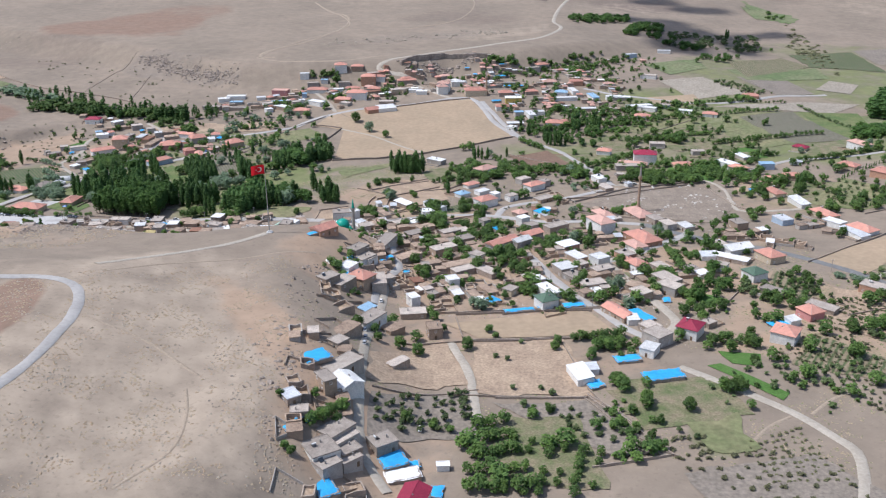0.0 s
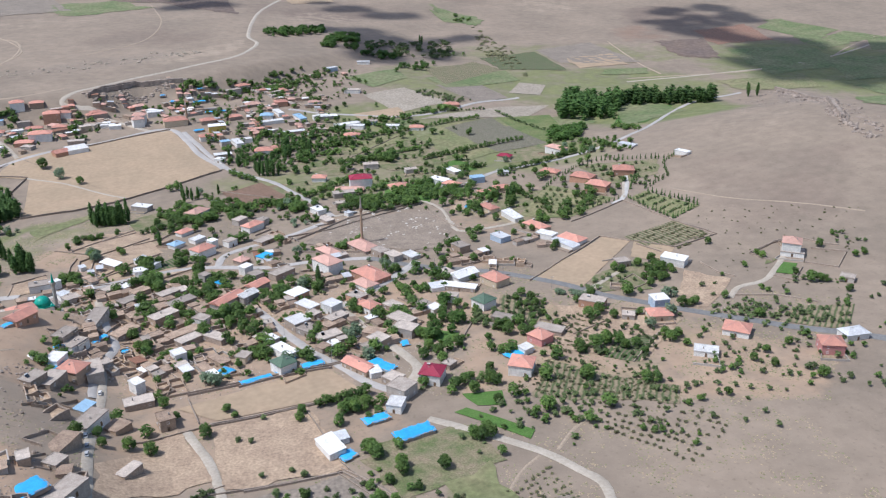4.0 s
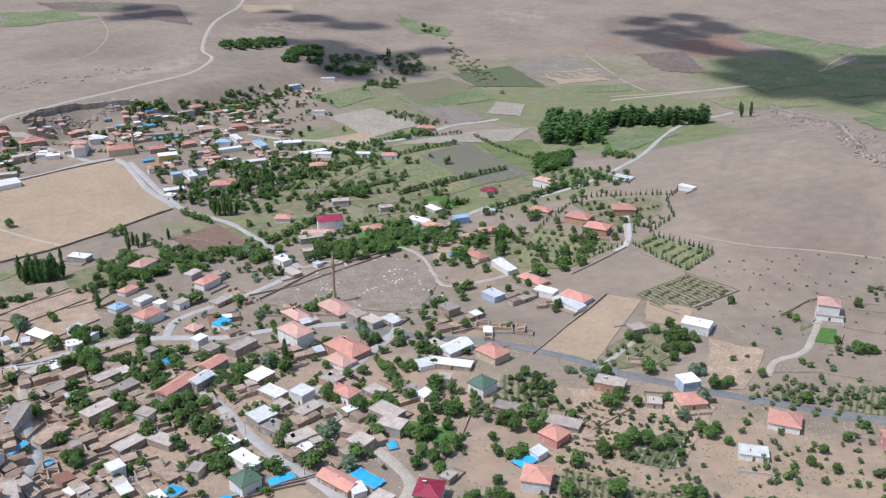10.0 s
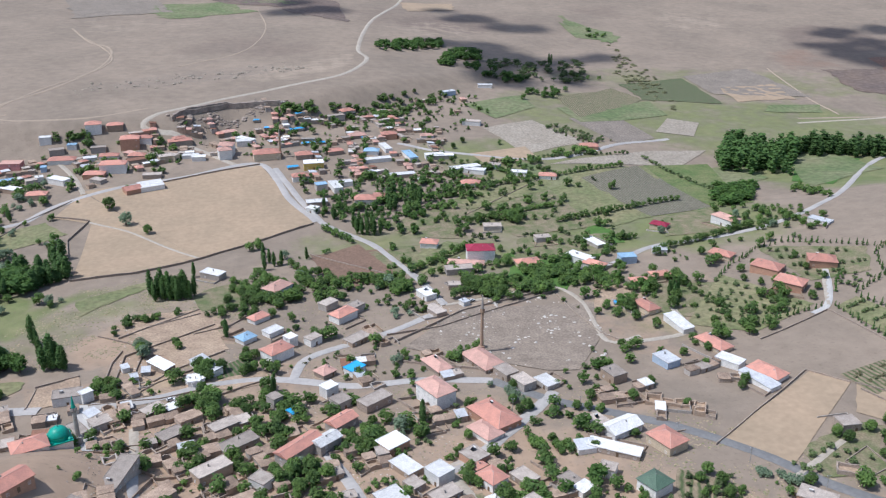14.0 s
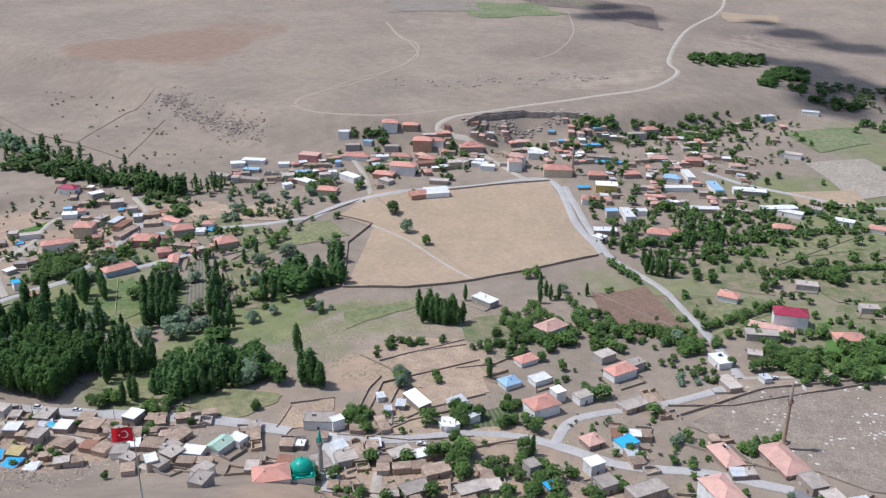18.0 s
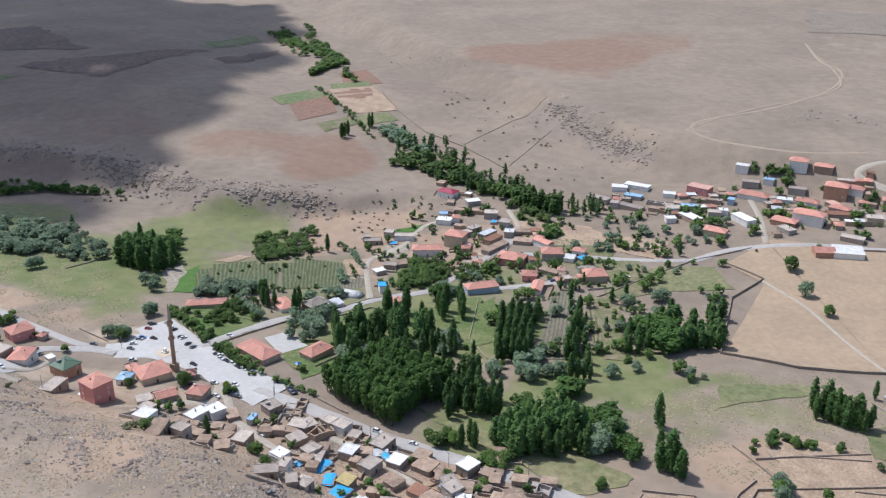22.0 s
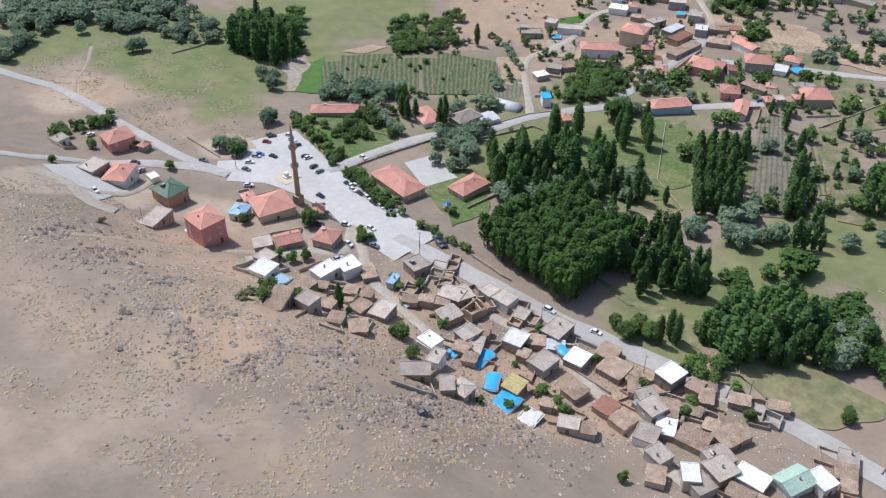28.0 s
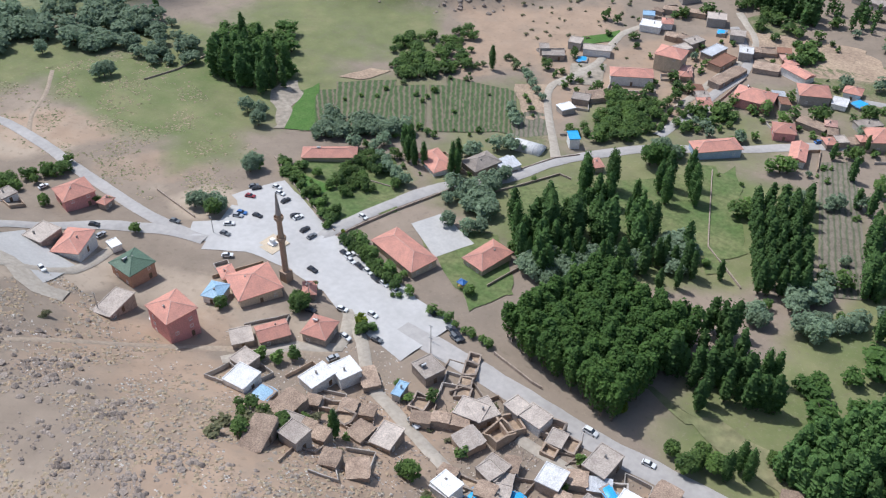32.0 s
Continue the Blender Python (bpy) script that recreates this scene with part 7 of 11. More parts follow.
house(-268.0, 571.8, 91, 5.9, 6.7, 1.8, "flat", "slab", "grey")
house(-274.0, 564.3, 114, 12.5, 6.7, 1.2, "earth", "earth", "stone")
house(-284.6, 583.8, 92, 10.1, 7.4, 1, "earth", "earth", "stone")
house(-248.7, 576.0, 42, 6.3, 6.7, 1, "earth", "earth", "stone")
house(-256.0, 573.1, 25, 5.2, 5.9, 1, "earth", "earth", "stone")
house(-261.9, 590.8, 90, 6.8, 5.9, 1, "earth", "earth", "stone")
house(-270.9, 592.9, 89, 5.7, 6.7, 1.1, "ruin", "earth", "stone")
house(-225.4, 604.6, 76, 5.1, 5.9, 1.3, "flat", "slab", "stone")
house(-229.7, 590.6, 83, 5.6, 6.7, 1.7, "flat", "white", "white")
house(-233.9, 630.8, -11, 5.8, 5.9, 1.4, "flat", "slab", "grey")
house(-227.2, 630.9, -5, 7.9, 6.7, 1.4, "flat", "slab", "white")
house(-221.3, 631.6, 2, 6.2, 6.7, 1.3, "ruin", "earth", "stone")
house(-214.0, 630.0, 9, 4.9, 5.9, 1, "ruin", "earth", "stone")
house(-210.4, 613.9, 7, 7.0, 7.4, 1.5, "flat", "white", "stone")
house(-196.6, 610.6, 84, 8.5, 6.7, 1.4, "flat", "slab", "grey")
house(-202.5, 628.6, 88, 10.3, 7.4, 1.5, "flat", "slab", "stone")
house(-189.2, 620.3, 2, 6.8, 7.4, 1.2, "flat", "white", "stone")
sheeting(-195.5, 620.8, 68, 3.6, 6, 2.9, "blue")
house(-183.1, 631.0, 1, 6.9, 7.4, 1, "earth", "earth", "stone")
house(-177.4, 625.0, -3, 9.3, 8.9, 1, "earth", "earth", "stone")
house(-160.4, 632.4, -13, 7.0, 8.1, 1.7, "flat", "white", "stone")
house(-152.2, 634.6, 2, 5.3, 5.9, 1, "earth", "earth", "stone")
house(-158.1, 615.1, 69, 6.8, 7.4, 1.5, "flat", "slab", "grey")
sheeting(-162.0, 614.3, 74, 2.7, 5, 3, "blue")
house(-154.1, 604.2, 10, 6.9, 7.4, 1.2, "flat", "slab", "white")
house(-163.0, 605.7, 79, 7.8, 6.7, 1, "earth", "earth", "adobe")
house(-170.2, 607.1, 84, 6.7, 6.7, 1, "earth", "brown", "stone")
house(-181.8, 606.9, 77, 7.1, 6.7, 1, "earth", "earth", "stone")
house(-147.1, 598.6, 72, 5.9, 6.7, 1.3, "flat", "slab", "grey")
house(-130.0, 605.1, 66, 8.1, 8.1, 1.3, "flat", "slab", "stone")
house(-131.9, 595.4, 66, 6.3, 6.7, 1.3, "flat", "slab", "grey")
house(-142.2, 612.6, 2, 9.7, 8.1, 1, "earth", "earth", "stone")
house(-133.4, 621.2, 67, 10.5, 7.4, 1, "earth", "earth", "stone")
house(-230.2, 590.7, 88, 6.4, 5.9, 1.4, "flat", "white", "white")
house(-222.0, 584.1, 14, 4.3, 6.7, 1.5, "flat", "slab", "white")
sheeting(-214.9, 599.5, 90, 11.3, 6, 1, "blue")
sheeting(-223.7, 595.6, 85, 4.7, 5, 1, "blue")
sheeting(-204.4, 591.7, 26, 5.4, 9, 2.2, "blue")
sheeting(-195.6, 587.3, -0, 8.3, 9, 1.2, "blue")
sheeting(-186.4, 586.7, 2, 6.6, 8, 1, "white")
house(-197.5, 594.4, 94, 6.9, 5.9, 1.2, "shed", "straw", "stone")
house(-220.1, 571.2, 38, 9.6, 5.9, 1, "flat", "slab", "stone")
house(-210.2, 574.9, 42, 4.5, 6.7, 1.1, "flat", "slab", "stone")
house(-206.1, 577.7, 89, 5.6, 5.9, 1.2, "hip", "slab", "grey")
house(-237.7, 611.0, 71, 7.7, 7.4, 1.1, "earth", "slab", "adobe")
house(-232.4, 619.1, 77, 8.0, 6.7, 1.7, "ruin", "earth", "adobe")
house(-225.3, 606.3, 87, 7.4, 6.7, 1.2, "flat", "slab", "stone")
house(-243.9, 620.7, 12, 8.8, 7.4, 1.2, "flat", "slab", "stone")
house(-363.8, 579.5, 106, 12.9, 7.4, 1, "flat", "slab", "stone")
sheeting(-352.0, 588.1, 28, 7.2, 6, 0.8, "white")
house(-111.3, 614.9, 66, 9.7, 7.4, 1.2, "gable", "mint", "white")
house(-104.9, 620.5, 66, 5.9, 7.4, 1.4, "flat", "white", "white")
house(-132.6, 609.6, 61, 8.0, 7.4, 1.2, "flat", "slab", "grey")
house(-121.5, 608.4, -3, 9.6, 6.7, 1, "flat", "white", "white")
house(-109.1, 588.2, 64, 8.3, 6.7, 1.5, "flat", "slab", "white")
house(-135.8, 596.2, 33, 4.9, 6.7, 1.8, "flat", "white", "grey")
house(-161.7, 618.6, 54, 6.4, 6.7, 1.4, "flat", "slab", "grey")
house(-99.6, 563.9, 79, 8.7, 6.7, 1.5, "flat", "slab", "grey")
house(-72.2, 642.7, 6, 14.1, 8.9, 1.7, "flat", "slab", "white")
house(-63.3, 641.1, -53, 4.6, 5.9, 1.9, "flat", "white", "white")
house(-29.0, 669.1, -50, 15.6, 6.7, 1.2, "shed", "white", "stone")
house(-47.8, 670.7, 23, 3.8, 4.4, 1, "shed", "tin", "white")
house(-41.8, 658.4, 14, 3.7, 5.2, 1, "flat", "tin", "white")
house(-11.1, 649.8, 5, 6.3, 8.1, 1.2, "flat", "white", "white")
house(-63.3, 609.4, -57, 12.2, 7.4, 0.6, "flat", "slab", "grey")
house(-53.7, 615.5, 47, 7.2, 5.9, 1.2, "flat", "slab", "white")
house(-58.0, 622.7, 40, 6.2, 5.9, 1, "shed", "tin", "white")
old_quarter(((-309.4, 581.0), (-284.7, 609.9), (-245.0, 587.4), (-265.0, 558.1)), 7, 20, size=0.85)
old_quarter(((-289.1, 621.1), (-237.1, 632.5), (-186.3, 625.5), (-235.4, 597.0)), 10, 20, size=0.85)
old_quarter(((-235.4, 597.0), (-186.3, 625.5), (-111.2, 621.7), (-173.3, 586.9)), 20, 20, size=0.85)
rubble(((-309.4, 581.0), (-237.1, 632.5), (-114.1, 628.9), (-216.2, 557.4)), 2600, 5)
old_quarter(((-107.0, 625.5), (-17.1, 638.9), (-13.3, 613.4), (-87.8, 586.3)), 14, 10)
old_quarter(((-185.5, 624.0), (-119.2, 643.8), (-101.0, 595.1), (-138.0, 585.6)), 12, 12)
house(-312.8, 670.1, -12, 24.0, 11.7, 1.2, "hip", "red", "cream")
house(-287.1, 688.2, 81, 15.7, 9.9, 1.2, "hip", "red", "cream")
house(-384.4, 704.2, 39, 23.2, 8.1, 1, "hip", "red", "cream")
house(-346.7, 731.3, -24, 16.1, 9.9, 1, "hip", "red", "white")
house(-331.3, 743.8, 74, 13.6, 9.9, 1.2, "hip", "slab", "stone")
house(-322.6, 750.5, 75, 7.8, 7.2, 1, "shed", "tin", "white")
quad_patch("court", ((-325.0, 688.7), (-320.9, 703.1), (-297.9, 694.4), (-303.6, 676.9)), ROAD["court"], "light concrete ball court beside the school", "court", lift=0.45)
field("grass", (-395, 695), (-364, 724), (-336, 692), (-349, 671), ragged=3)
field("grass", (-323, 689), (-295, 708), (-268, 679), (-275, 661), ragged=4)
field("grass", (-312, 740), (-243, 817), (-214, 758), (-276, 703), ragged=5)
field("meadow", (-209, 667), (-131, 670), (-96, 669), (-115, 641), ragged=6)
tree_row("lush", (-336, 662), (-302, 653), 12, 5)
tree_row("lush", (-286, 652), (-256, 649), 8, 4)
tree_row("lush", (-393, 683), (-345, 667), 10, 3)
tree("small", -385.5, 689.6, 5)
tree("small", -377.1, 688.9, 5)
tree("small", -366.9, 686.2, 5)
tree("small", -358.9, 685.7, 5)
tree("lush", -360.9, 699.8, 5.3, 1.0)
tree("lush", -359.0, 710.0, 5.3, 1.0)
tree("lush", -347.3, 705.0, 5.3, 1.0)
tree("small", -368.7, 676.6, 5)
tree("small", -359.6, 673.0, 5)
tree("lush", -350.9, 673.4, 5.3, 1.0)
tree("small", -375.9, 678.1, 4)
tree("small", -388.5, 682.8, 4)
tree("lush", -400.1, 676.7, 5.3, 1.0)
tree("lush", -387.1, 641.5, 7.9, 1.0)
tree("lush", -320.7, 623.2, 7.0, 1.0)
tree("small", -295.9, 628.6, 5)
tree("small", -399.1, 613.2, 5)
tree("small", -421.0, 572.3, 4)
tree("lush", -439.4, 601.1, 5.3, 1.0)
tree("small", -434.2, 607.0, 5)
tree("small", -422.2, 617.8, 4)
tree("small", -426.6, 616.2, 4)
tree("lush", -340.6, 605.4, 5.3, 1.0)
tree("small", -461.3, 599.4, 5)
tree("small", -463.1, 610.3, 5)
tree("small", -461.1, 615.6, 5)
tree("small", -459.2, 621.0, 5)
tree("small", -469.5, 601.2, 4)
tree("yellow", -297.6, 629.8, 5)
tree("yellow", -209.5, 652.8, 4)
tree("yellow", -339.6, 665.2, 2)
tree("poplar", -265.5, 584.0, 13)
tree("shrub", -364.5, 557.1, 2)
tree("shrub", -286.8, 562.5, 3)
tree("shrub", -285.6, 568.8, 3)
tree("shrub", -282.3, 556.4, 3)
tree("shrub", -284.5, 575.4, 3)
tree("shrub", -275.9, 586.0, 3)
tree("lush", -240.4, 587.9, 7.0, 1.0)
tree("lush", -228.8, 580.1, 5.3, 1.0)
tree("lush", -242.7, 587.6, 5.3, 1.0)
tree("small", -305.1, 598.4, 5)
tree("small", -302.5, 603.5, 5)
tree("small", -310.5, 596.0, 5)
tree("small", -190.2, 599.8, 5)
tree("small", -183.8, 598.4, 5)
tree("small", -179.6, 597.0, 5)
tree("small", -165.5, 624.2, 5)
tree("lush", -149.7, 626.5, 5.3, 1.0)
tree("small", -149.4, 621.8, 5)
tree("small", -208.2, 627.0, 4)
tree("small", -132.4, 633.9, 5)
tree("small", -151.0, 583.4, 4)
tree("small", -279.1, 570.6, 4)
tree("small", -280.7, 668.0, 5)
tree("small", -200.7, 579.6, 3)
orchard("grove", ((-258, 656), (-250, 703), (-205, 697), (-210, 645)), 16, 14, 17.5, gaps=0.03, wobble=1.6, wide=1.1)
thicket("far_wood", "poplar", ((-217, 696), (-203, 719), (-178, 688), (-192, 668)), 26, 17, "dense dark green poplar wood", wide=1.1)
tree_row("poplar", (-208, 677), (-185, 686), 10, 17, wide=1.2)
tree_row("poplar", (-181, 680), (-171, 684), 6, 16, wide=1.2)
orchard("poplar", ((-167, 658), (-145, 700), (-128, 691), (-146, 654)), 9, 6, 17, gaps=0.15, wide=1.4)
tree("broad", -107.8, 684.8, 12)
tree("broad", -103.2, 680.8, 11)
tree("broad", -112.3, 685.2, 12)
tree("willow", -117.4, 681.1, 12)
tree("willow", -119.8, 675.4, 10)
tree("willow", -118.3, 696.6, 11)
orchard("poplar", ((-228, 789), (-206, 808), (-185, 742), (-202, 735)), 5, 11, 16, gaps=0.1, wide=1.2)
tree("poplar", -282.2, 704.9, 17)
tree("poplar", -275.0, 707.9, 17)
tree("poplar", -270.7, 708.3, 17)
tree("poplar", -267.9, 710.9, 16)
tree("poplar", -262.8, 712.1, 16)
tree("poplar", -284.4, 753.0, 20)
tree("poplar", -273.7, 755.4, 18)
tree("poplar", -264.1, 760.6, 16)
tree("poplar", -262.2, 777.8, 18)
tree("poplar", -245.6, 777.9, 15)
tree("poplar", -256.5, 793.5, 14)
tree("poplar", -251.7, 715.7, 17)
tree("poplar", -246.7, 717.0, 17)
tree("poplar", -339.5, 734.5, 15)
tree("poplar", -340.0, 738.8, 15)
tree("poplar", -357.5, 725.3, 14)
tree("poplar", -353.4, 724.8, 14)
tree("poplar", -350.5, 727.9, 13)
tree("poplar", -171.3, 653.9, 15)
tree("poplar", -173.0, 648.5, 14)
tree("poplar", -168.2, 652.3, 15)
tree("poplar", -180.9, 694.2, 16)
tree("poplar", -178.2, 696.4, 15)
tree("willow", -313.9, 698.1, 8)
tree("willow", -304.8, 699.0, 8)
tree("willow", -301.1, 702.6, 8)
tree("willow", -268.0, 691.2, 8)
tree("willow", -261.7, 690.7, 8)
tree("willow", -257.3, 710.5, 8)
tree("willow", -258.3, 703.0, 8)
tree("willow", -195.7, 722.6, 10)
tree("willow", -174.9, 725.1, 11)
tree("willow", -180.5, 726.2, 10)
tree("willow", -165.2, 738.5, 7)
tree("willow", -275.9, 805.0, 11)
tree("willow", -403.8, 716.0, 7)
tree("willow", -390.8, 727.9, 7)
tree("willow", -386.7, 736.6, 7)
tree("willow", -380.2, 742.7, 8)
tree("willow", -236.7, 740.2, 9)
tree("lush", -181.8, 649.8, 7.9, 1.0)
tree("lush", -183.3, 644.2, 7.9, 1.0)
tree("lush", -177.0, 649.5, 7.9, 1.0)
tree("lush", -189.8, 647.4, 6.2, 1.0)
tree("lush", -164.6, 663.3, 5.3, 1.0)
tree("small", -141.2, 643.9, 4)
tree("lush", -107.5, 654.0, 5.3, 1.0)
tree("small", -283.5, 700.2, 5)
tree("small", -223.2, 741.7, 4)
orchard("poplar", ((-153, 801), (-140, 819), (-131, 788), (-143, 779)), 3, 5, 15, gaps=0.1, wide=1.3)
tree_row("poplar", (-189, 820), (-150, 745), 7, 14, wide=1.2)
tree_row("poplar", (-160, 737), (-147, 743), 4, 14, wide=1.2)
field("graverow", (-217, 845), (-205, 855), (-167, 760), (-183, 750))
field("vine", (-185, 827), (-175, 848), (-155, 797), (-165, 786))
stone_wall(1, (-252, 809), (-228, 754), (-207, 737))
stone_wall(1.2, (-173, 615), (-192, 617))
stone_wall(1.2, (-255, 648), (-238, 645), (-234, 645))
car(-382.7, 671.1, 8, "white")
car(-378.2, 668.7, 8, "white")
car(-359.6, 660.8, 77, "white")
car(-376.3, 640.0, 41, "white")
car(-361.3, 626.1, 41, "white")
car(-452.3, 608.4, 88, "white")
car(-392.0, 572.3, -8, "white")
car(-341.3, 678.5, -4, "white")
car(-297.2, 621.7, -5, "white")
car(-308.3, 631.7, 12, "white")
car(-298.4, 636.4, -2, "white")
car(-327.9, 656.5, 73, "white")
car(-372.4, 666.2, 85, "black")
car(-361.3, 660.9, 60, "black")
car(-351.6, 656.5, 89, "black")
car(-372.6, 651.2, 9, "black")
car(-388.4, 665.1, 60, "black")
car(-413.5, 605.4, 31, "black")
car(-331.9, 640.8, 0, "black")
car(-295.8, 627.9, 6, "black")
car(-315.8, 623.9, 13, "black")
car(-346.5, 655.2, 88, "grey")
car(-372.5, 634.7, 11, "grey")
car(-393.6, 627.7, 17, "grey")
car(-390.5, 665.5, 60, "grey")
car(-288.7, 627.6, 5, "grey")
car(-269.2, 645.3, -14, "grey")
car(-272.9, 647.7, -19, "grey")
car(-378.4, 646.2, 24, "silver")
car(-406.0, 603.0, 97, "silver")
car(-293.3, 611.5, 71, "silver")
car(-378.8, 648.6, 24, "blue")
car(-223.5, 860.9, 54, "blue")
car(-385.8, 659.3, 23, "red")
car(-325.1, 654.1, -10, "white")
car(-316.2, 653.7, -10, "white")
car(-307.2, 652.3, -11, "white")
car(-301.1, 651.7, -12, "white")
car(-192.8, 639.2, 7, "white")
car(-181.4, 886.9, 34, "white")
car(-326.1, 726.4, 55, "white")
car(-330.0, 655.8, -10, "black")
car(-320.7, 653.9, -10, "black")
car(-311.1, 652.3, -11, "black")
car(-268.2, 646.5, -18, "black")
car(-271.5, 648.1, -18, "black")
car(-283.5, 650.9, -18, "black")
car(-255.1, 606.7, -15, "white", True)
car(-212.4, 638.9, 1, "white", True)
car(-130.2, 645.6, 2, "grey")
car(-203.5, 555.1, 71, "grey")
car(-38.5, 420.4, 91, "white")
car(-9.5, 340.2, 85, "white")
car(-33.7, 470.2, 89, "white")
car(-37.4, 409.5, 91, "silver")
car(-37.2, 401.0, 91, "silver")
car(120.2, 484.3, 28, "grey")
car(17.5, 579.0, -19, "grey")
car(131.7, 487.9, -4, "grey")
car(101.9, 493.0, 42, "white")
car(-21.6, 632.5, 6, "white")
car(61.8, 506.3, 19, "white")
car(149.9, 718.8, 28, "white")
car(155.1, 720.2, 28, "white")
street_pole(-270.8, 634.3)
street_pole(-274.5, 638.9)
street_pole(-321.3, 628.7)
street_pole(-136.9, 643.9)
street_pole(-169.6, 631.6)
street_pole(-211.0, 631.2)
street_pole(-364.8, 574.4)
street_pole(-376.8, 632.6)
street_pole(210.8, 544.4)
street_pole(232.7, 517.6)
street_pole(252.7, 490.9)
street_pole(275.6, 466.3)
street_pole(301.5, 437.9)
street_pole(64.1, 511.4)
street_pole(82.1, 468.5)
street_pole(175.4, 577.6)
street_pole(143.0, 583.6)
thicket("far_wood", "poplar", ((-282, 698), (-269, 719), (-245, 719), (-267, 690)), 20, 16, "dense dark green poplar wood", wide=1.1)
thicket("far_wood", "poplar", ((-252, 711), (-233, 744), (-213, 739), (-235, 708)), 18, 16, "dense dark green poplar wood", wide=1.1)
thicket("far_wood", "poplar", ((-287, 747), (-262, 763), (-257, 755), (-281, 737)), 12, 15, "dense dark green poplar wood", wide=1.1)

# ---- north quarters ----
house(-313.9, 887.5, 9, 14.1, 11.9, 3, "hip", "red", "cream")
house(-322.4, 861.5, 32, 21.2, 9.3, 1.8, "hip", "red", "white")
house(-262.7, 877.3, 9, 18.6, 13.6, 1.6, "hip", "red", "pink")
house(-241.1, 897.5, 28, 14.4, 11.9, 1.8, "hip", "red", "grey")
house(-255.7, 914.2, -20, 15.9, 6.8, 1.4, "gable", "red", "white")
house(-226.2, 911.2, 9, 8.1, 7.6, 1.3, "hip", "red", "white")
house(-227.9, 898.5, 10, 7.0, 6.8, 1, "shed", "white", "white")
sheeting(-220.1, 904.4, 65, 7.8, 7, 2, "blue")
house(-239.7, 858.3, 27, 9.6, 9.3, 1.4, "hip", "red", "pink")
house(-258.0, 823.9, 47, 21.3, 9.3, 1.5, "hip", "red", "blue")
house(-226.5, 842.3, 106, 14.8, 6.8, 1.3, "gable", "red", "white")
house(-200.3, 875.7, 36, 14.7, 12.8, 1.8, "hip", "red", "cream")
house(-210.2, 886.7, 52, 11.8, 6.8, 1, "flat", "slab", "grey")
house(-293.2, 776.9, 52, 5.7, 6.8, 1, "hip", "red", "stone")
house(-311.4, 788.0, 43, 4.5, 6.8, 1.8, "flat", "blue", "white")
house(-321.5, 752.2, 68, 6.6, 6.8, 1, "shed", "tin", "white")
house(-331.2, 827.3, 22, 8.5, 6.8, 1, "flat", "slab", "stone")
house(-326.2, 835.2, 49, 10.5, 8.5, 1, "earth", "earth", "stone")
house(-331.5, 813.6, 62, 7.3, 6, 1, "flat", "white", "grey")
sheeting(-353.7, 865.0, 28, 5.9, 6, 1.2, "blue")
house(-351.6, 876.2, 28, 14.6, 6.8, 1.2, "flat", "slab", "white")
house(-365.0, 876.1, 17, 6.7, 7.6, 1.3, "flat", "slab", "grey")
house(-368.2, 858.6, 36, 11.8, 6.8, 1, "flat", "slab", "stone")
house(-375.0, 860.2, 37, 4.9, 6, 1.4, "flat", "slab", "grey")
house(-342.3, 919.1, 17, 11.4, 8.5, 1.2, "flat", "white", "white")
house(-336.4, 927.1, 26, 5.7, 6.8, 1.2, "hip", "red", "white")
house(-350.1, 930.7, 27, 6.4, 6, 1, "flat", "bluetin", "white")
house(-315.4, 945.3, 25, 10.3, 8.5, 1.6, "flat", "slab", "grey")
house(-297.7, 934.6, 21, 7.8, 7.6, 1.4, "flat", "slab", "grey")
house(-285.8, 918.8, 22, 7.0, 7.6, 1.7, "flat", "white", "grey")
house(-292.2, 904.2, 81, 15.2, 7.6, 1.2, "flat", "brown", "adobe")
house(-300.7, 912.0, 80, 14.3, 6.8, 1.2, "flat", "tin", "stone")
house(-314.1, 915.2, 70, 10.2, 6.8, 1.3, "flat", "slab", "stone")
house(-315.8, 905.0, 64, 8.7, 6.8, 1.2, "flat", "slab", "stone")
sheeting(-307.3, 935.4, 15, 5.0, 6, 2, "blue")
house(-283.3, 891.9, 80, 24.5, 6.8, 1.1, "earth", "earth", "stone")
house(-271.3, 912.4, 17, 13.2, 8.5, 1, "earth", "earth", "stone")
house(-231.2, 872.2, -5, 14.1, 6.8, 1, "earth", "earth", "stone")
old_quarter(((-429.8, 1000.7), (-357.2, 980.0), (-283.5, 921.7), (-348.5, 896.2)), 14, 10)
house(-367.7, 967.3, -3, 15.2, 9.5, 1.6, "hip", "maroon", "white")
house(-341.4, 963.0, 49, 10.8, 7.6, 1.2, "flat", "white", "grey")
house(-245.8, 1041.8, 19, 12.7, 8.5, 1.1, "flat", "white", "white")
house(-233.4, 1049.9, 0, 20.7, 8.5, 1.1, "flat", "white", "white")
house(-228.9, 1028.6, 3, 14.0, 7.6, 1, "flat", "bluetin", "grey")
house(-204.0, 1042.9, 14, 9.7, 7.6, 1, "flat", "white", "white")
house(-252.9, 1014.0, -13, 19.2, 8.5, 1.2, "flat", "slab", "grey")
house(-224.1, 1006.5, -7, 22.8, 7.6, 1, "flat", "slab", "stone")
house(-236.2, 1005.6, 15, 6.6, 7.6, 1.6, "flat", "slab", "grey")
house(-189.9, 1010.5, 35, 10.7, 8.5, 1.6, "flat", "slab", "white")
house(-186.7, 993.0, 34, 7.6, 6.6, 1.2, "flat", "white", "white")
house(-174.1, 1002.2, -32, 17.9, 8.5, 1.2, "flat", "white", "adobe")
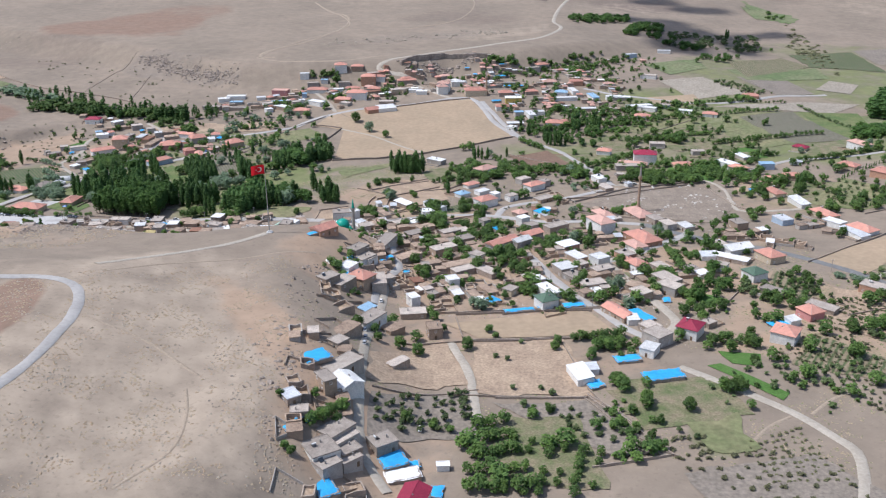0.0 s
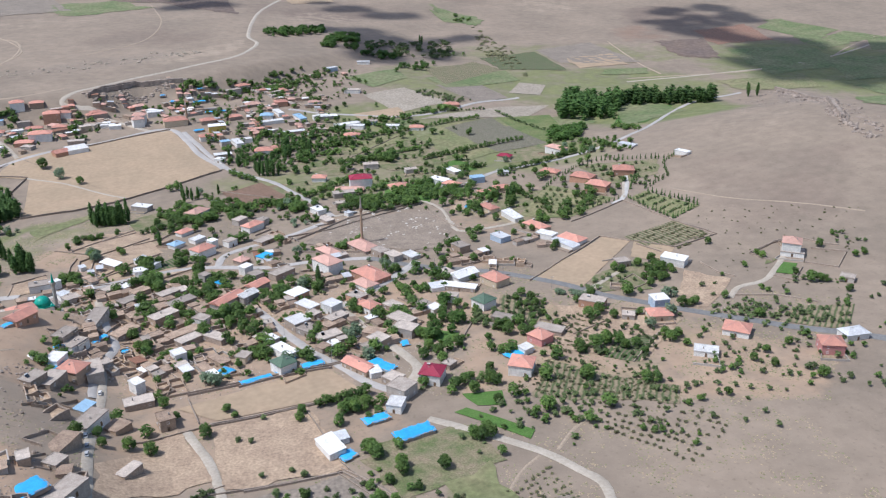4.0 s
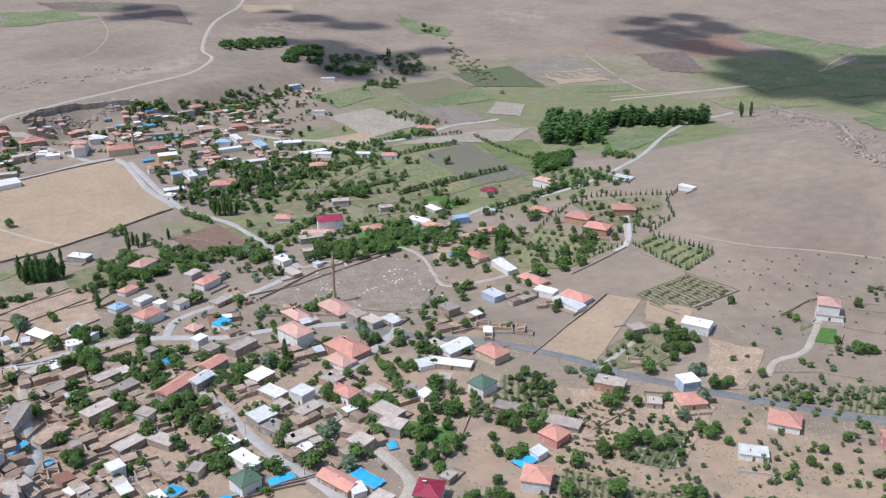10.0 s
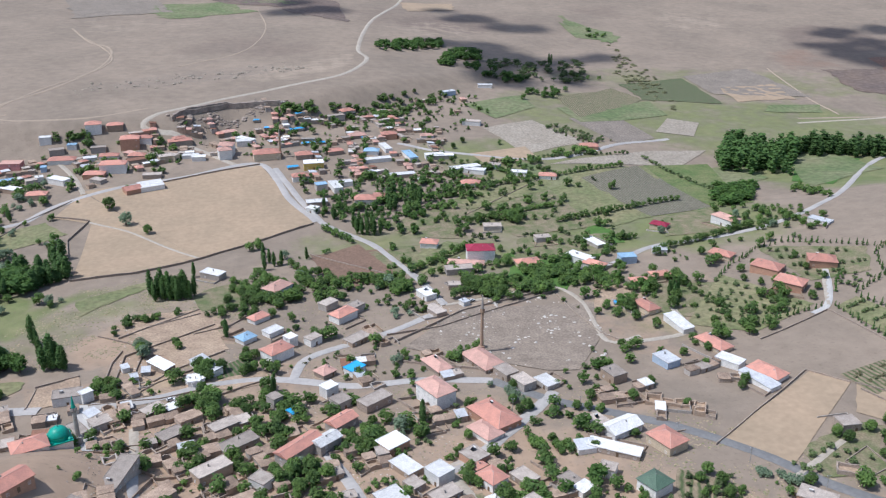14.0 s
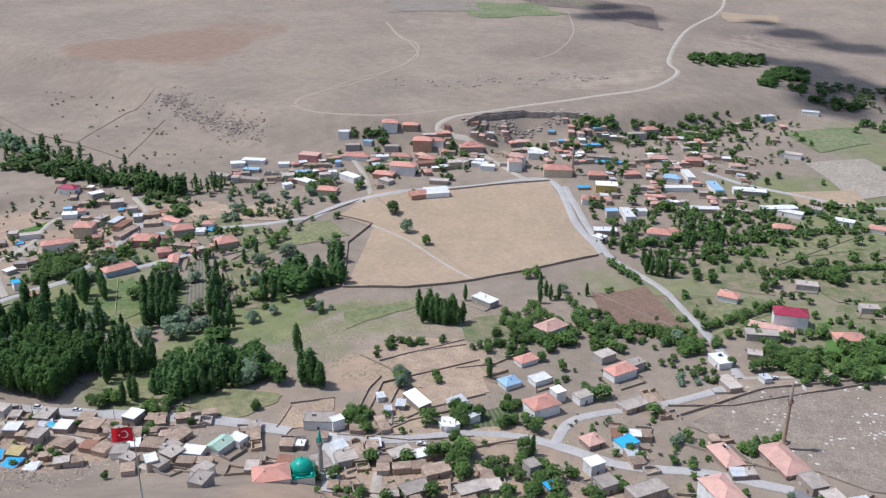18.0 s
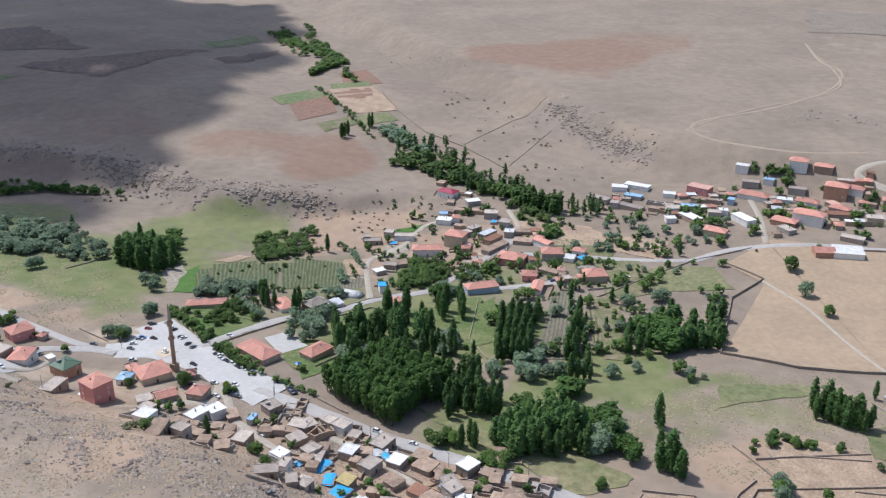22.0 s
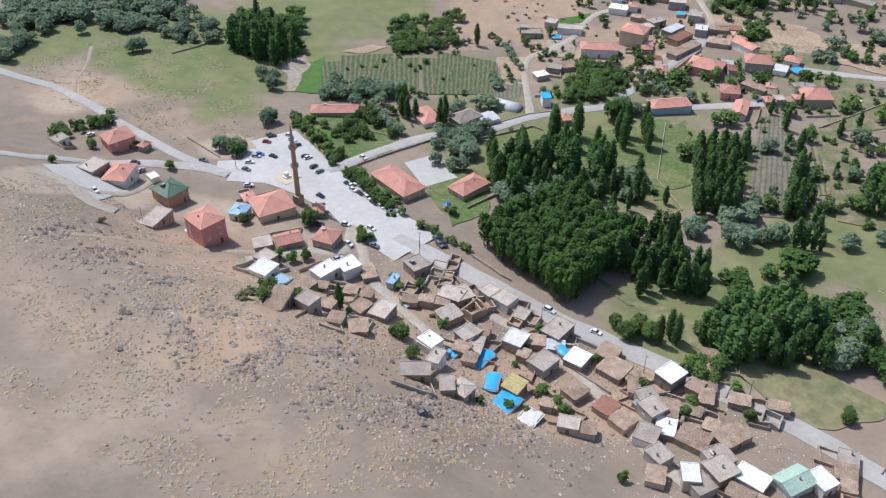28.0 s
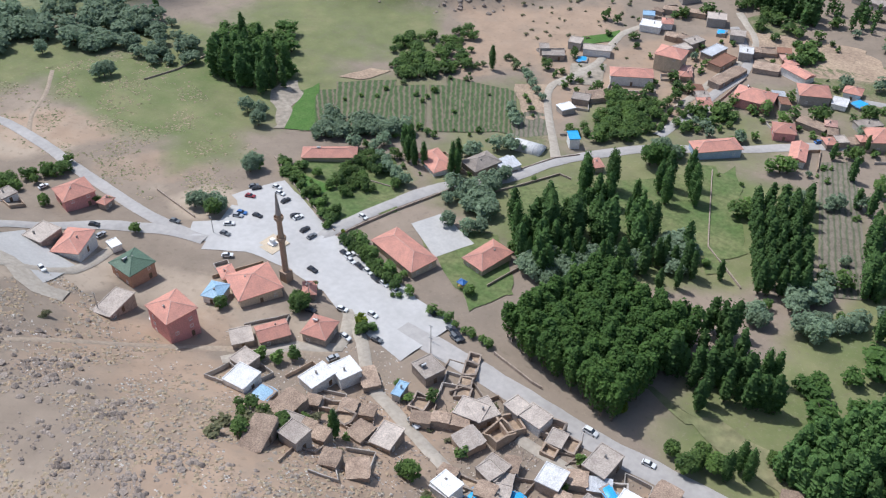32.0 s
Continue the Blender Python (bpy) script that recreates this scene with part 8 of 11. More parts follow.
house(-181.7, 1022.8, 22, 12.3, 6.6, 1, "flat", "bluetin", "grey")
house(-183.9, 1058.4, -7, 17.9, 11.4, 2, "flat", "pale", "pink")
house(-160.3, 1017.2, 21, 9.4, 7.6, 1.3, "flat", "slab", "grey")
house(-155.1, 1023.6, 19, 6.6, 6.6, 1.2, "flat", "white", "white")
house(-137.3, 1013.1, -37, 18.8, 8.5, 1.5, "flat", "white", "white")
house(-154.9, 1044.7, 5, 4.8, 6.6, 1.4, "flat", "bluetin", "blue")
house(-149.5, 982.1, -2, 15.8, 9.5, 1.4, "hip", "red", "cream")
house(-161.5, 1100.6, 3, 10.3, 7.6, 1.6, "flat", "white", "white")
house(-150.4, 1086.0, 13, 13.0, 8.5, 1.3, "flat", "slab", "grey")
house(-142.0, 1062.0, -3, 23.2, 10.4, 1.3, "hip", "red", "white")
house(-137.4, 1092.5, -2, 8.2, 6.6, 1, "flat", "bluetin", "white")
house(-119.4, 1110.1, 6, 14.2, 10.4, 2.4, "hip", "red", "white")
house(-100.1, 1112.2, 2, 14.3, 8.5, 1.3, "hip", "red", "adobe")
house(-85.2, 1088.8, 1, 16.9, 11.4, 3, "hip", "red", "orange")
house(-118.4, 1063.6, 12, 11.7, 7.6, 1.2, "flat", "white", "white")
house(-102.0, 1065.7, -2, 16.8, 8.5, 1.3, "hip", "red", "white")
house(-113.7, 1086.2, 4, 13.0, 7.6, 1.3, "flat", "slab", "grey")
house(-94.0, 1029.6, -3, 21.8, 11.4, 2.8, "hip", "red", "white")
house(-109.1, 1019.9, -7, 17.3, 9.5, 1.2, "hip", "red", "orange")
house(-76.2, 1050.2, 22, 17.5, 9.5, 1.2, "flat", "brown", "stone")
house(-61.2, 1059.4, 26, 10.1, 7.6, 1.3, "flat", "slab", "white")
house(-51.9, 1049.6, 19, 11.6, 8.5, 1.8, "flat", "slab", "cream")
house(-80.8, 1067.6, -40, 17.7, 7.6, 1.2, "hip", "pale", "stone")
house(-104.6, 1006.6, -34, 12.0, 7.6, 1, "flat", "slab", "grey")
house(-40.7, 1092.7, 12, 21.7, 8.5, 1.2, "hip", "red", "stone")
house(-29.7, 1055.7, -7, 14.4, 7.6, 1, "flat", "white", "white")
house(2.8, 1060.7, -11, 13.4, 10.4, 3.4, "hip", "pale", "white")
house(-46.7, 1053.1, -30, 12.6, 8.5, 1.6, "flat", "slab", "cream")
house(-22.3, 1049.1, -2, 12.0, 7.6, 1.2, "flat", "white", "white")
house(-41.0, 1095.5, 21, 11.9, 7.6, 1.2, "hip", "red", "orange")
house(-72.6, 1095.9, -8, 13.7, 8.5, 1.3, "hip", "red", "white")
house(-77.3, 1061.7, -10, 14.7, 8.5, 1.2, "hip", "red", "grey")
house(-60.5, 1012.6, -2, 15.7, 7.6, 1, "flat", "slab", "stone")
house(20.2, 1093.0, -47, 20.5, 7.6, 1.5, "flat", "white", "white")
house(38.5, 1044.0, 5, 24.0, 13.3, 2, "hip", "red", "cream")
minaret(50.9, 1043.9, 27, 1, 1.2)
house(72.1, 1040.3, 5, 15.6, 10.4, 1.3, "hip", "red", "stone")
house(78.8, 1012.9, 0, 17.6, 11.4, 2, "flat", "white", "yellow")
house(65.2, 985.1, 3, 13.7, 9.5, 1.5, "hip", "red", "white")
sheeting(60.6, 1015.8, 10, 10.9, 7, 2, "blue")
house(81.0, 961.4, 11, 9.3, 7.6, 1.8, "flat", "bluetin", "grey")
house(93.1, 960.9, -80, 21.4, 7.6, 1.3, "flat", "white", "white")
house(74.7, 927.2, 3, 16.7, 8.5, 1.3, "flat", "white", "stone")
house(70.4, 913.5, -35, 8.7, 7.6, 1.3, "flat", "white", "white")
house(114.2, 926.4, -7, 17.2, 11.4, 1.4, "hip", "red", "white")
house(126.1, 930.3, -15, 9.4, 9.5, 1.3, "hip", "red", "white")
house(101.2, 1046.8, 13, 14.4, 8.5, 1.2, "hip", "red", "stone")
house(127.6, 1091.8, 6, 16.7, 9.5, 1, "hip", "pale", "stone")
sheeting(79.1, 1079.8, -1, 13.3, 7, 1.8, "blue")
sheeting(92.0, 1080.6, -18, 8.7, 6, 1.6, "blue")
sheeting(69.3, 1123.0, 17, 18.1, 7, 1.8, "blue")
sheeting(45.1, 1126.0, -4, 13.1, 7, 1.6, "blue")
sheeting(31.9, 1137.6, -5, 7.1, 6, 1.5, "blue")
house(125.8, 1165.5, 21, 15.3, 9.5, 1.5, "hip", "red", "grey")
house(112.2, 1154.3, 18, 19.1, 7.6, 1.3, "flat", "slab", "grey")
sheeting(75.2, 1147.4, 20, 10.0, 7, 1.8, "blue")
house(157.8, 1083.6, 3, 14.5, 9.5, 1.8, "hip", "red", "orange")
house(135.1, 1041.3, -15, 13.6, 9.5, 1.2, "hip", "bluetin", "white")
house(137.2, 1020.7, 8, 25.6, 7.6, 1, "flat", "white", "white")
house(149.5, 1051.3, -80, 22.2, 6.6, 1, "flat", "white", "white")
house(168.5, 1024.8, -81, 25.1, 7.6, 1.3, "flat", "bluetin", "white")
house(152.1, 978.6, 5, 25.8, 7.6, 1, "flat", "white", "stone")
house(190.7, 1020.6, 2, 17.1, 7.6, 1.3, "flat", "white", "white")
house(211.7, 985.1, 12, 27.9, 8.5, 1.2, "flat", "white", "white")
house(205.8, 946.9, -4, 12.2, 9.5, 1.3, "hip", "red", "white")
house(195.2, 1080.6, -2, 12.4, 7.6, 1, "hip", "pale", "white")
sheeting(135.0, 1086.9, -18, 7.7, 7, 2, "blue")
house(18.7, 1083.7, 2, 13.5, 8.5, 1.8, "flat", "white", "white")
house(5.0, 1118.3, 19, 12.6, 7.6, 1.4, "hip", "pale", "grey")
house(1.0, 1050.2, 12, 11.3, 10.4, 3, "hip", "pale", "white")
house(102.6, 967.3, 10, 11.1, 7.6, 1.2, "flat", "white", "white")
house(251.2, 1240.5, 21, 14.7, 7.6, 1.4, "flat", "tin", "blue")
house(301.2, 1267.4, -12, 17.1, 7.6, 1.1, "flat", "white", "white")
house(256.3, 965.6, -24, 14.3, 7.6, 1.1, "flat", "white", "white")
house(279.5, 954.2, -20, 15.2, 8.5, 1.1, "hip", "red", "white")
house(215.0, 979.9, -27, 27.9, 7.6, 1.1, "flat", "white", "white")
house(209.8, 948.5, -22, 12.8, 8.5, 1.1, "hip", "red", "white")
house(198.4, 1017.8, -5, 19.2, 7.6, 1.2, "flat", "white", "grey")
house(239.7, 987.4, -28, 10.2, 7.6, 1.2, "flat", "slab", "blue")
house(249.2, 1116.9, -22, 18.8, 8.5, 1.4, "flat", "slab", "white")
old_quarter(((1.1, 1138.5), (271.2, 1250.6), (228.2, 1046.6), (52.8, 1021.3)), 60, 6, (("earth", 0.3), ("ruin", 0.1), ("flat", 0.4), ("shed", 0.08), ("hip", 0.12)))
old_quarter(((80.2, 1038.2), (233.5, 1072.5), (212.1, 966.8), (85.7, 952.0)), 26, 6, (("earth", 0.25), ("ruin", 0.1), ("flat", 0.45), ("shed", 0.08), ("hip", 0.12)))
old_quarter(((-170.1, 1103.6), (-9.0, 1133.0), (-2.9, 1046.2), (-128.6, 1009.8)), 26, 6, (("earth", 0.25), ("ruin", 0.08), ("flat", 0.4), ("shed", 0.1), ("hip", 0.17)))
old_quarter(((-259.2, 1048.2), (-158.9, 1057.3), (-148.6, 1014.6), (-231.8, 999.6)), 8, 6)
field("meadow", (-180, 902), (-137, 929), (-113, 901), (-155, 873), ragged=3)
field("weedy", (-223, 898), (-186, 918), (-155, 873), (-180, 852), ragged=3)
field("tan", (-220, 953), (-175, 956), (-170, 925), (-206, 926), ragged=2)
field("tan", (-300, 946), (-238, 963), (-210, 936), (-265, 913), ragged=4)
field("weedy", (-270, 935), (-210, 936), (-194, 890), (-231, 896), ragged=3)
field("grass", (-260, 807), (-253, 814), (-217, 741), (-220, 736), ragged=2)
field("weedy", (-192, 850), (-176, 852), (-135, 774), (-152, 771), ragged=3)
field("tan", (-53, 717), (-14, 744), (3, 719), (-27, 706), ragged=4)
field("tan", (-31, 693), (1, 707), (4, 684), (-21, 667), ragged=3)
field("stubble", (-45, 651), (-22, 670), (-14, 650), (-46, 641), ragged=2)
field("tan", (-91, 660), (-71, 670), (-69, 640), (-92, 638), ragged=3)
field("crop", (-1, 665), (15, 674), (22, 658), (2, 651), ragged=2)
field("weedy", (-17, 768), (13, 787), (19, 748), (-11, 741), ragged=2)
field("weedy", (127, 876), (196, 925), (198, 882), (131, 852), ragged=4)
field("meadow", (133, 809), (164, 833), (185, 821), (134, 772), ragged=4)
stone_wall(1, (-46, 641), (-21, 667), (4, 684))
stone_wall(1, (-91, 660), (-92, 638))
stone_wall(1, (-68, 717), (-40, 697), (-44, 646))
stone_wall(1, (-42, 723), (-11, 738))
stone_wall(1, (-188, 850), (-151, 933), (-120, 969))
stone_wall(1, (-71, 670), (-92, 662))
tree("poplar", -93.7, 689.6, 17)
tree("poplar", -88.1, 682.1, 16)
tree("poplar", -83.2, 683.2, 16)
tree("poplar", -99.9, 711.0, 13)
tree("poplar", -39.7, 763.9, 14)
tree("poplar", -34.4, 765.1, 18)
tree("poplar", -31.1, 764.2, 18)
tree("poplar", -27.9, 764.0, 17)
tree("poplar", -23.9, 763.3, 18)
tree("poplar", -20.4, 763.2, 18)
tree("poplar", -18.1, 762.1, 14)
tree("poplar", -17.5, 800.2, 12)
tree("poplar", 29.3, 802.8, 13)
tree("poplar", 29.1, 827.7, 12)
tree("poplar", 35.8, 808.2, 12)
tree("poplar", 41.1, 809.4, 12)
tree("poplar", 58.8, 818.5, 10)
tree("poplar", 4.8, 701.4, 13)
tree("poplar", 100.0, 862.1, 14)
tree("poplar", 103.6, 862.9, 14)
tree("poplar", 107.0, 859.2, 15)
tree("poplar", 112.5, 860.3, 15)
tree("poplar", 111.0, 864.4, 14)
tree("poplar", 85.2, 894.7, 14)
tree("poplar", 131.6, 903.2, 13)
tree("poplar", 135.5, 903.9, 13)
tree("poplar", 158.9, 918.6, 14)
tree("poplar", 154.8, 917.7, 12)
tree("poplar", -164.0, 941.4, 10)
tree("poplar", -161.3, 936.6, 11)
tree("willow", -39.4, 685.3, 9)
tree("willow", -72.4, 910.4, 12)
tree("willow", -140.5, 752.3, 9)
tree("willow", -176.1, 732.8, 8)
tree("willow", -185.7, 738.9, 8)
tree("willow", -169.7, 734.0, 8)
tree("willow", -115.2, 691.0, 11)
tree("willow", -119.5, 677.2, 10)
tree("lush", -88.3, 943.3, 11.4, 1.0)
tree("lush", -54.7, 889.2, 7.9, 1.0)
tree("lush", -7.9, 656.0, 7.9, 1.0)
tree("lush", -3.6, 652.3, 7.0, 1.0)
tree("lush", -52.8, 644.1, 7.0, 1.0)
tree("lush", -58.3, 650.7, 6.2, 1.0)
tree("lush", 16.6, 656.6, 6.2, 1.0)
tree("lush", 14.2, 670.8, 5.3, 1.0)
tree("lush", -3.7, 622.7, 8.8, 1.0)
tree("lush", 25.6, 633.8, 7.9, 1.0)
tree("lush", 35.8, 745.1, 5.3, 1.0)
tree("lush", 31.9, 724.7, 6.2, 1.0)
tree("lush", 61.2, 737.2, 6.2, 1.0)
tree("lush", 66.5, 766.2, 6.2, 1.0)
tree("lush", 76.1, 740.5, 6.2, 1.0)
tree("lush", 43.7, 714.4, 5.3, 1.0)
tree("small", -52.4, 731.1, 5)
tree("small", -43.5, 733.3, 5)
tree("small", -36.2, 735.2, 5)
tree("small", -58.5, 716.0, 4)
tree("small", -23.2, 698.2, 5)
tree("lush", 2.1, 731.4, 6.2, 1.0)
tree("lush", 7.4, 738.9, 5.3, 1.0)
tree("lush", 3.4, 716.4, 5.3, 1.0)
tree("lush", 15.1, 737.3, 5.3, 1.0)
tree("small", 120.9, 822.5, 5)
tree("small", 127.4, 792.9, 5)
tree("lush", 154.1, 776.8, 5.3, 1.0)
tree("lush", -163.7, 903.0, 5.3, 1.0)
tree("lush", -162.8, 914.6, 5.3, 1.0)
tree("small", -149.2, 927.6, 4)
tree("small", -108.6, 657.8, 4)
tree("small", -252.5, 938.3, 5)
tree("small", -214.2, 935.8, 5)
tree("lush", -199.1, 931.6, 5.3, 1.0)
tree("small", -197.3, 953.9, 4)
tree("lush", 177.7, 990.7, 5.3, 1.0)
tree("lush", 163.1, 1010.5, 5.3, 1.0)
tree("lush", 145.5, 973.3, 6.2, 1.0)
tree("lush", 129.3, 980.7, 6.2, 1.0)
tree("lush", 115.5, 967.2, 6.2, 1.0)
tree("lush", 101.5, 944.1, 6.2, 1.0)
tree("lush", 98.7, 964.4, 6.2, 1.0)
tree("lush", 128.6, 930.7, 6.2, 1.0)
tree("lush", 146.2, 944.0, 6.2, 1.0)
tree("lush", 158.9, 947.1, 6.2, 1.0)
tree("lush", 182.7, 942.3, 6.2, 1.0)
tree("lush", 197.6, 934.8, 6.2, 1.0)
tree("lush", 80.1, 911.8, 5.3, 1.0)
tree("lush", 95.9, 915.2, 6.2, 1.0)
tree("small", 65.4, 967.6, 5)
tree("small", 72.3, 909.9, 5)
tree("lush", 131.1, 1156.0, 5.3, 1.0)
tree("lush", 160.4, 1189.2, 6.2, 1.0)
tree("lush", 190.4, 1171.1, 6.2, 1.0)
tree("lush", 172.5, 1202.5, 6.2, 1.0)
tree("lush", 110.1, 1169.0, 6.2, 1.0)
tree("lush", 83.2, 1155.3, 6.2, 1.0)
tree("lush", 62.0, 1151.3, 5.3, 1.0)
tree("lush", 209.3, 1229.6, 5.3, 1.0)
tree("lush", 201.4, 1053.4, 6.2, 1.0)
tree("lush", 213.6, 1043.6, 6.2, 1.0)
tree("lush", 225.8, 1058.1, 6.2, 1.0)
tree_row("lush", (23, 797), (52, 756), 16, 6)
tree_row("lush", (75, 874), (95, 843), 10, 6)
tree_row("lush", (52, 771), (120, 762), 14, 7)
thicket("far_wood", "poplar", ((-479, 1037), (-444, 1089), (-335, 1024), (-367, 978)), 26, 14, "dense dark green poplar wood", wide=1.3)
thicket("far_wood", "poplar", ((-399, 1012), (-319, 1012), (-289, 967), (-357, 980)), 24, 14, "dense dark green poplar wood", wide=1.3)
thicket("far_wood", "lush", ((-498, 1072), (-367, 1032), (-355, 1008), (-451, 1008)), 26, 5.95, "dense bright green thicket", wide=1.2)
thicket("far_wood", "poplar", ((-294, 991), (-242, 999), (-235, 980), (-279, 968)), 22, 14, "dense dark green poplar wood", wide=1.1)
thicket("far_wood", "poplar", ((-148, 849), (-110, 854), (-99, 812), (-125, 792)), 34, 15, "dense dark green poplar wood", wide=1.8)
thicket("far_wood", "broad", ((-162, 845), (-134, 829), (-122, 793), (-146, 807)), 22, 12, "dense dark green leafy thicket", wide=1.4)
thicket("far_wood", "broad", ((-148, 738), (-173, 702), (-150, 657), (-105, 687)), 34, 9, "dense dark green leafy thicket", wide=1.4)
thicket("far_wood", "poplar", ((-163, 666), (-124, 689), (-105, 687), (-148, 652)), 30, 16, "dense dark green poplar wood", wide=1.2)
thicket("far_wood", "lush", ((-386, 866), (-290, 876), (-271, 837), (-346, 819)), 22, 5.95, "dense bright green thicket", wide=1)
thicket("far_wood", "lush", ((-315, 817), (-269, 871), (-256, 848), (-315, 796)), 26, 5.95, "dense bright green thicket", wide=1)
thicket("far_wood", "shrub", ((-431, 923), (-203, 1001), (-296, 1088), (-426, 1068)), 36, 1.6, "dense low dusty scrub")
thicket("far_wood", "lush", ((128, 925), (265, 996), (259, 937), (140, 881)), 90, 5.1, "dense bright green thicket")
thicket("far_wood", "lush", ((112, 1162), (278, 1235), (286, 1159), (159, 1103)), 60, 5.1, "dense bright green thicket")
thicket("far_wood", "broad", ((87, 955), (163, 896), (143, 845), (84, 896)), 60, 7, "dense dark green leafy thicket")

house(270, 501, -30, 10, 7, 1, "ruin", "earth", "stone")
# ---- east gardens and plain ----
field("grave", (103, 668), (148, 713), (229, 702), (176, 621))
field("grave", (173, 622), (229, 702), (214, 653), (190, 619))
field("graverow", (308, 947), (373, 976), (385, 852), (329, 845))
field("grass", (379, 976), (445, 979), (423, 864), (385, 852))
field("weedy", (192, 890), (272, 926), (284, 839), (216, 830), ragged=3)
field("meadow", (272, 926), (308, 947), (329, 845), (286, 829), ragged=3)
field("weedy", (328, 841), (385, 852), (364, 793), (319, 797), ragged=3)
field("meadow", (195, 933), (281, 955), (272, 926), (194, 895), ragged=4)
field("pale", (258, 1102), (316, 1124), (345, 1043), (277, 1015))
field("stubble", (226, 1026), (283, 1037), (286, 1007), (235, 991))
field("pale", (291, 986), (397, 1018), (465, 1021), (416, 974))
field("grey", (358, 1128), (421, 1145), (428, 1061), (380, 1040))
field("far_green", (259, 1199), (334, 1229), (336, 1175), (279, 1134))
field("far_green", (540, 1004), (589, 999), (585, 915), (484, 874))
field("far_green", (360, 1175), (486, 1211), (482, 1149), (367, 1114))
field("weedy", (145, 879), (182, 890), (179, 837), (143, 845), ragged=3)
field("weedy", (102, 822), (140, 829), (139, 785), (106, 769), ragged=3)
field("meadow", (322, 719), (352, 657), (303, 637), (270, 657))
field("weedy", (365, 754), (427, 718), (407, 683), (367, 686), ragged=3)
field("weedy", (271, 720), (317, 708), (292, 658), (257, 676), ragged=3)
field("tan", (323, 508), (341, 484), (322, 469), (291, 470), ragged=3)
field("tan", (291, 470), (322, 469), (305, 457), (283, 463), ragged=2)
field("vine", (351, 438), (384, 426), (359, 402), (334, 423))
field("lush", (385, 492), (392, 487), (378, 474), (370, 481))
field("weedy", (378, 500), (387, 499), (379, 495), (372, 494))
field("stubble", (319, 567), (337, 544), (316, 527), (302, 543), ragged=2)
field("weedy", (260, 523), (298, 536), (290, 493), (258, 500), ragged=3)
field("lush", (138, 494), (157, 477), (148, 468), (135, 481), ragged=2)
field("weedy", (100, 518), (112, 520), (119, 502), (104, 502), ragged=2)
field("vine", (199, 518), (221, 502), (205, 476), (184, 484), ragged=3)
field("tan", (227, 493), (281, 448), (236, 411), (197, 443), ragged=4)
field("crop", (235, 438), (256, 432), (234, 412), (219, 423), ragged=2)
field("vine", (188, 430), (239, 380), (231, 369), (166, 397), ragged=4)
field("tan", (-52, 744), (-9, 744), (7, 686), (-43, 686), ragged=4)
field("tan", (-52, 662), (20, 663), (32, 639), (-41, 641), ragged=3)
field("brown", (62, 826), (116, 826), (122, 763), (70, 767))
field("lush", (200, 777), (269, 784), (218, 722), (184, 750), ragged=3)
field("weedy", (215, 827), (283, 821), (276, 779), (202, 784), ragged=3)
field("tan", (237, 725), (271, 720), (254, 690), (225, 692), ragged=3)
field("red", (-643, 1097), (-643, 1168), (-594, 1117), (-596, 1055))
field("tan", (-661, 1190), (-623, 1225), (-539, 1155), (-577, 1118))
field("far_green", (-665, 1116), (-669, 1179), (-641, 1170), (-643, 1099))
field("red", (-699, 1262), (-679, 1293), (-619, 1242), (-651, 1209))
field("crop", (-445, 740), (-400, 790), (-370, 753), (-413, 713))
field("crop", (-399, 791), (-366, 814), (-341, 780), (-368, 755))
field("weedy", (-341, 780), (-324, 793), (-316, 778), (-331, 766), ragged=2)
field("tan", (-366, 820), (-354, 832), (-333, 800), (-342, 792), ragged=2)
field("crop", (-398, 804), (-361, 814), (-337, 778), (-372, 769))
field("far_green", (-720, 716), (-689, 767), (-597, 762), (-611, 690), ragged=6)
field("far_green", (1093, 1433), (1131, 1314), (1035, 1260), (1011, 1374))
field("far_green", (879, 990), (956, 978), (893, 917), (880, 950))
field("far_green", (1112, 1227), (1259, 1273), (1130, 1148), (1060, 1159))
field("far_green", (525, 1671), (591, 1599), (574, 1532), (520, 1569))
field("pale", (475, 1135), (502, 1113), (472, 1064), (439, 1085))
field("far_green", (619, 1169), (667, 1164), (655, 1132), (597, 1145))
thicket("far_wood", "broad", ((385, 852), (417, 852), (447, 896), (414, 905)), 40, 9, "dense dark green leafy thicket", wide=1.3)
thicket("far_wood", "lush", ((379, 781), (423, 755), (441, 784), (412, 821)), 30, 5.1, "dense bright green thicket")
thicket("far_wood", "fruit", ((331, 1106), (376, 1046), (351, 1032), (317, 1083)), 60, 4, "dense scattered green orchard trees")
thicket("far_wood", "shrub", ((556, 1535), (548, 1335), (495, 1145), (488, 1314)), 90, 2.5, "dense low dusty scrub", wide=1.5)
thicket("far_wood", "willow", ((-603, 648), (-583, 757), (-516, 714), (-635, 667)), 50, 10, "dense silvery green thicket", wide=1.3)
thicket("far_wood", "willow", ((-566, 734), (-517, 745), (-494, 726), (-518, 712)), 20, 9, "dense silvery green thicket", wide=1.3)
thicket("far_wood", "broad", ((-488, 723), (-449, 746), (-500, 793), (-532, 766)), 40, 9, "dense dark green leafy thicket", wide=1.2)
thicket("far_wood", "lush", ((-426, 793), (-403, 839), (-421, 856), (-449, 819)), 34, 5.95, "dense bright green thicket", wide=1.2)
thicket("far_wood", "broad", ((-720, 716), (-689, 808), (-593, 840), (-753, 804)), 70, 8, "dense dark green leafy thicket", wide=1.1)
thicket("far_wood", "shrub", ((-619, 802), (-582, 843), (-588, 862), (-673, 859)), 40, 1.4, "dense low dusty scrub", wide=1.2)
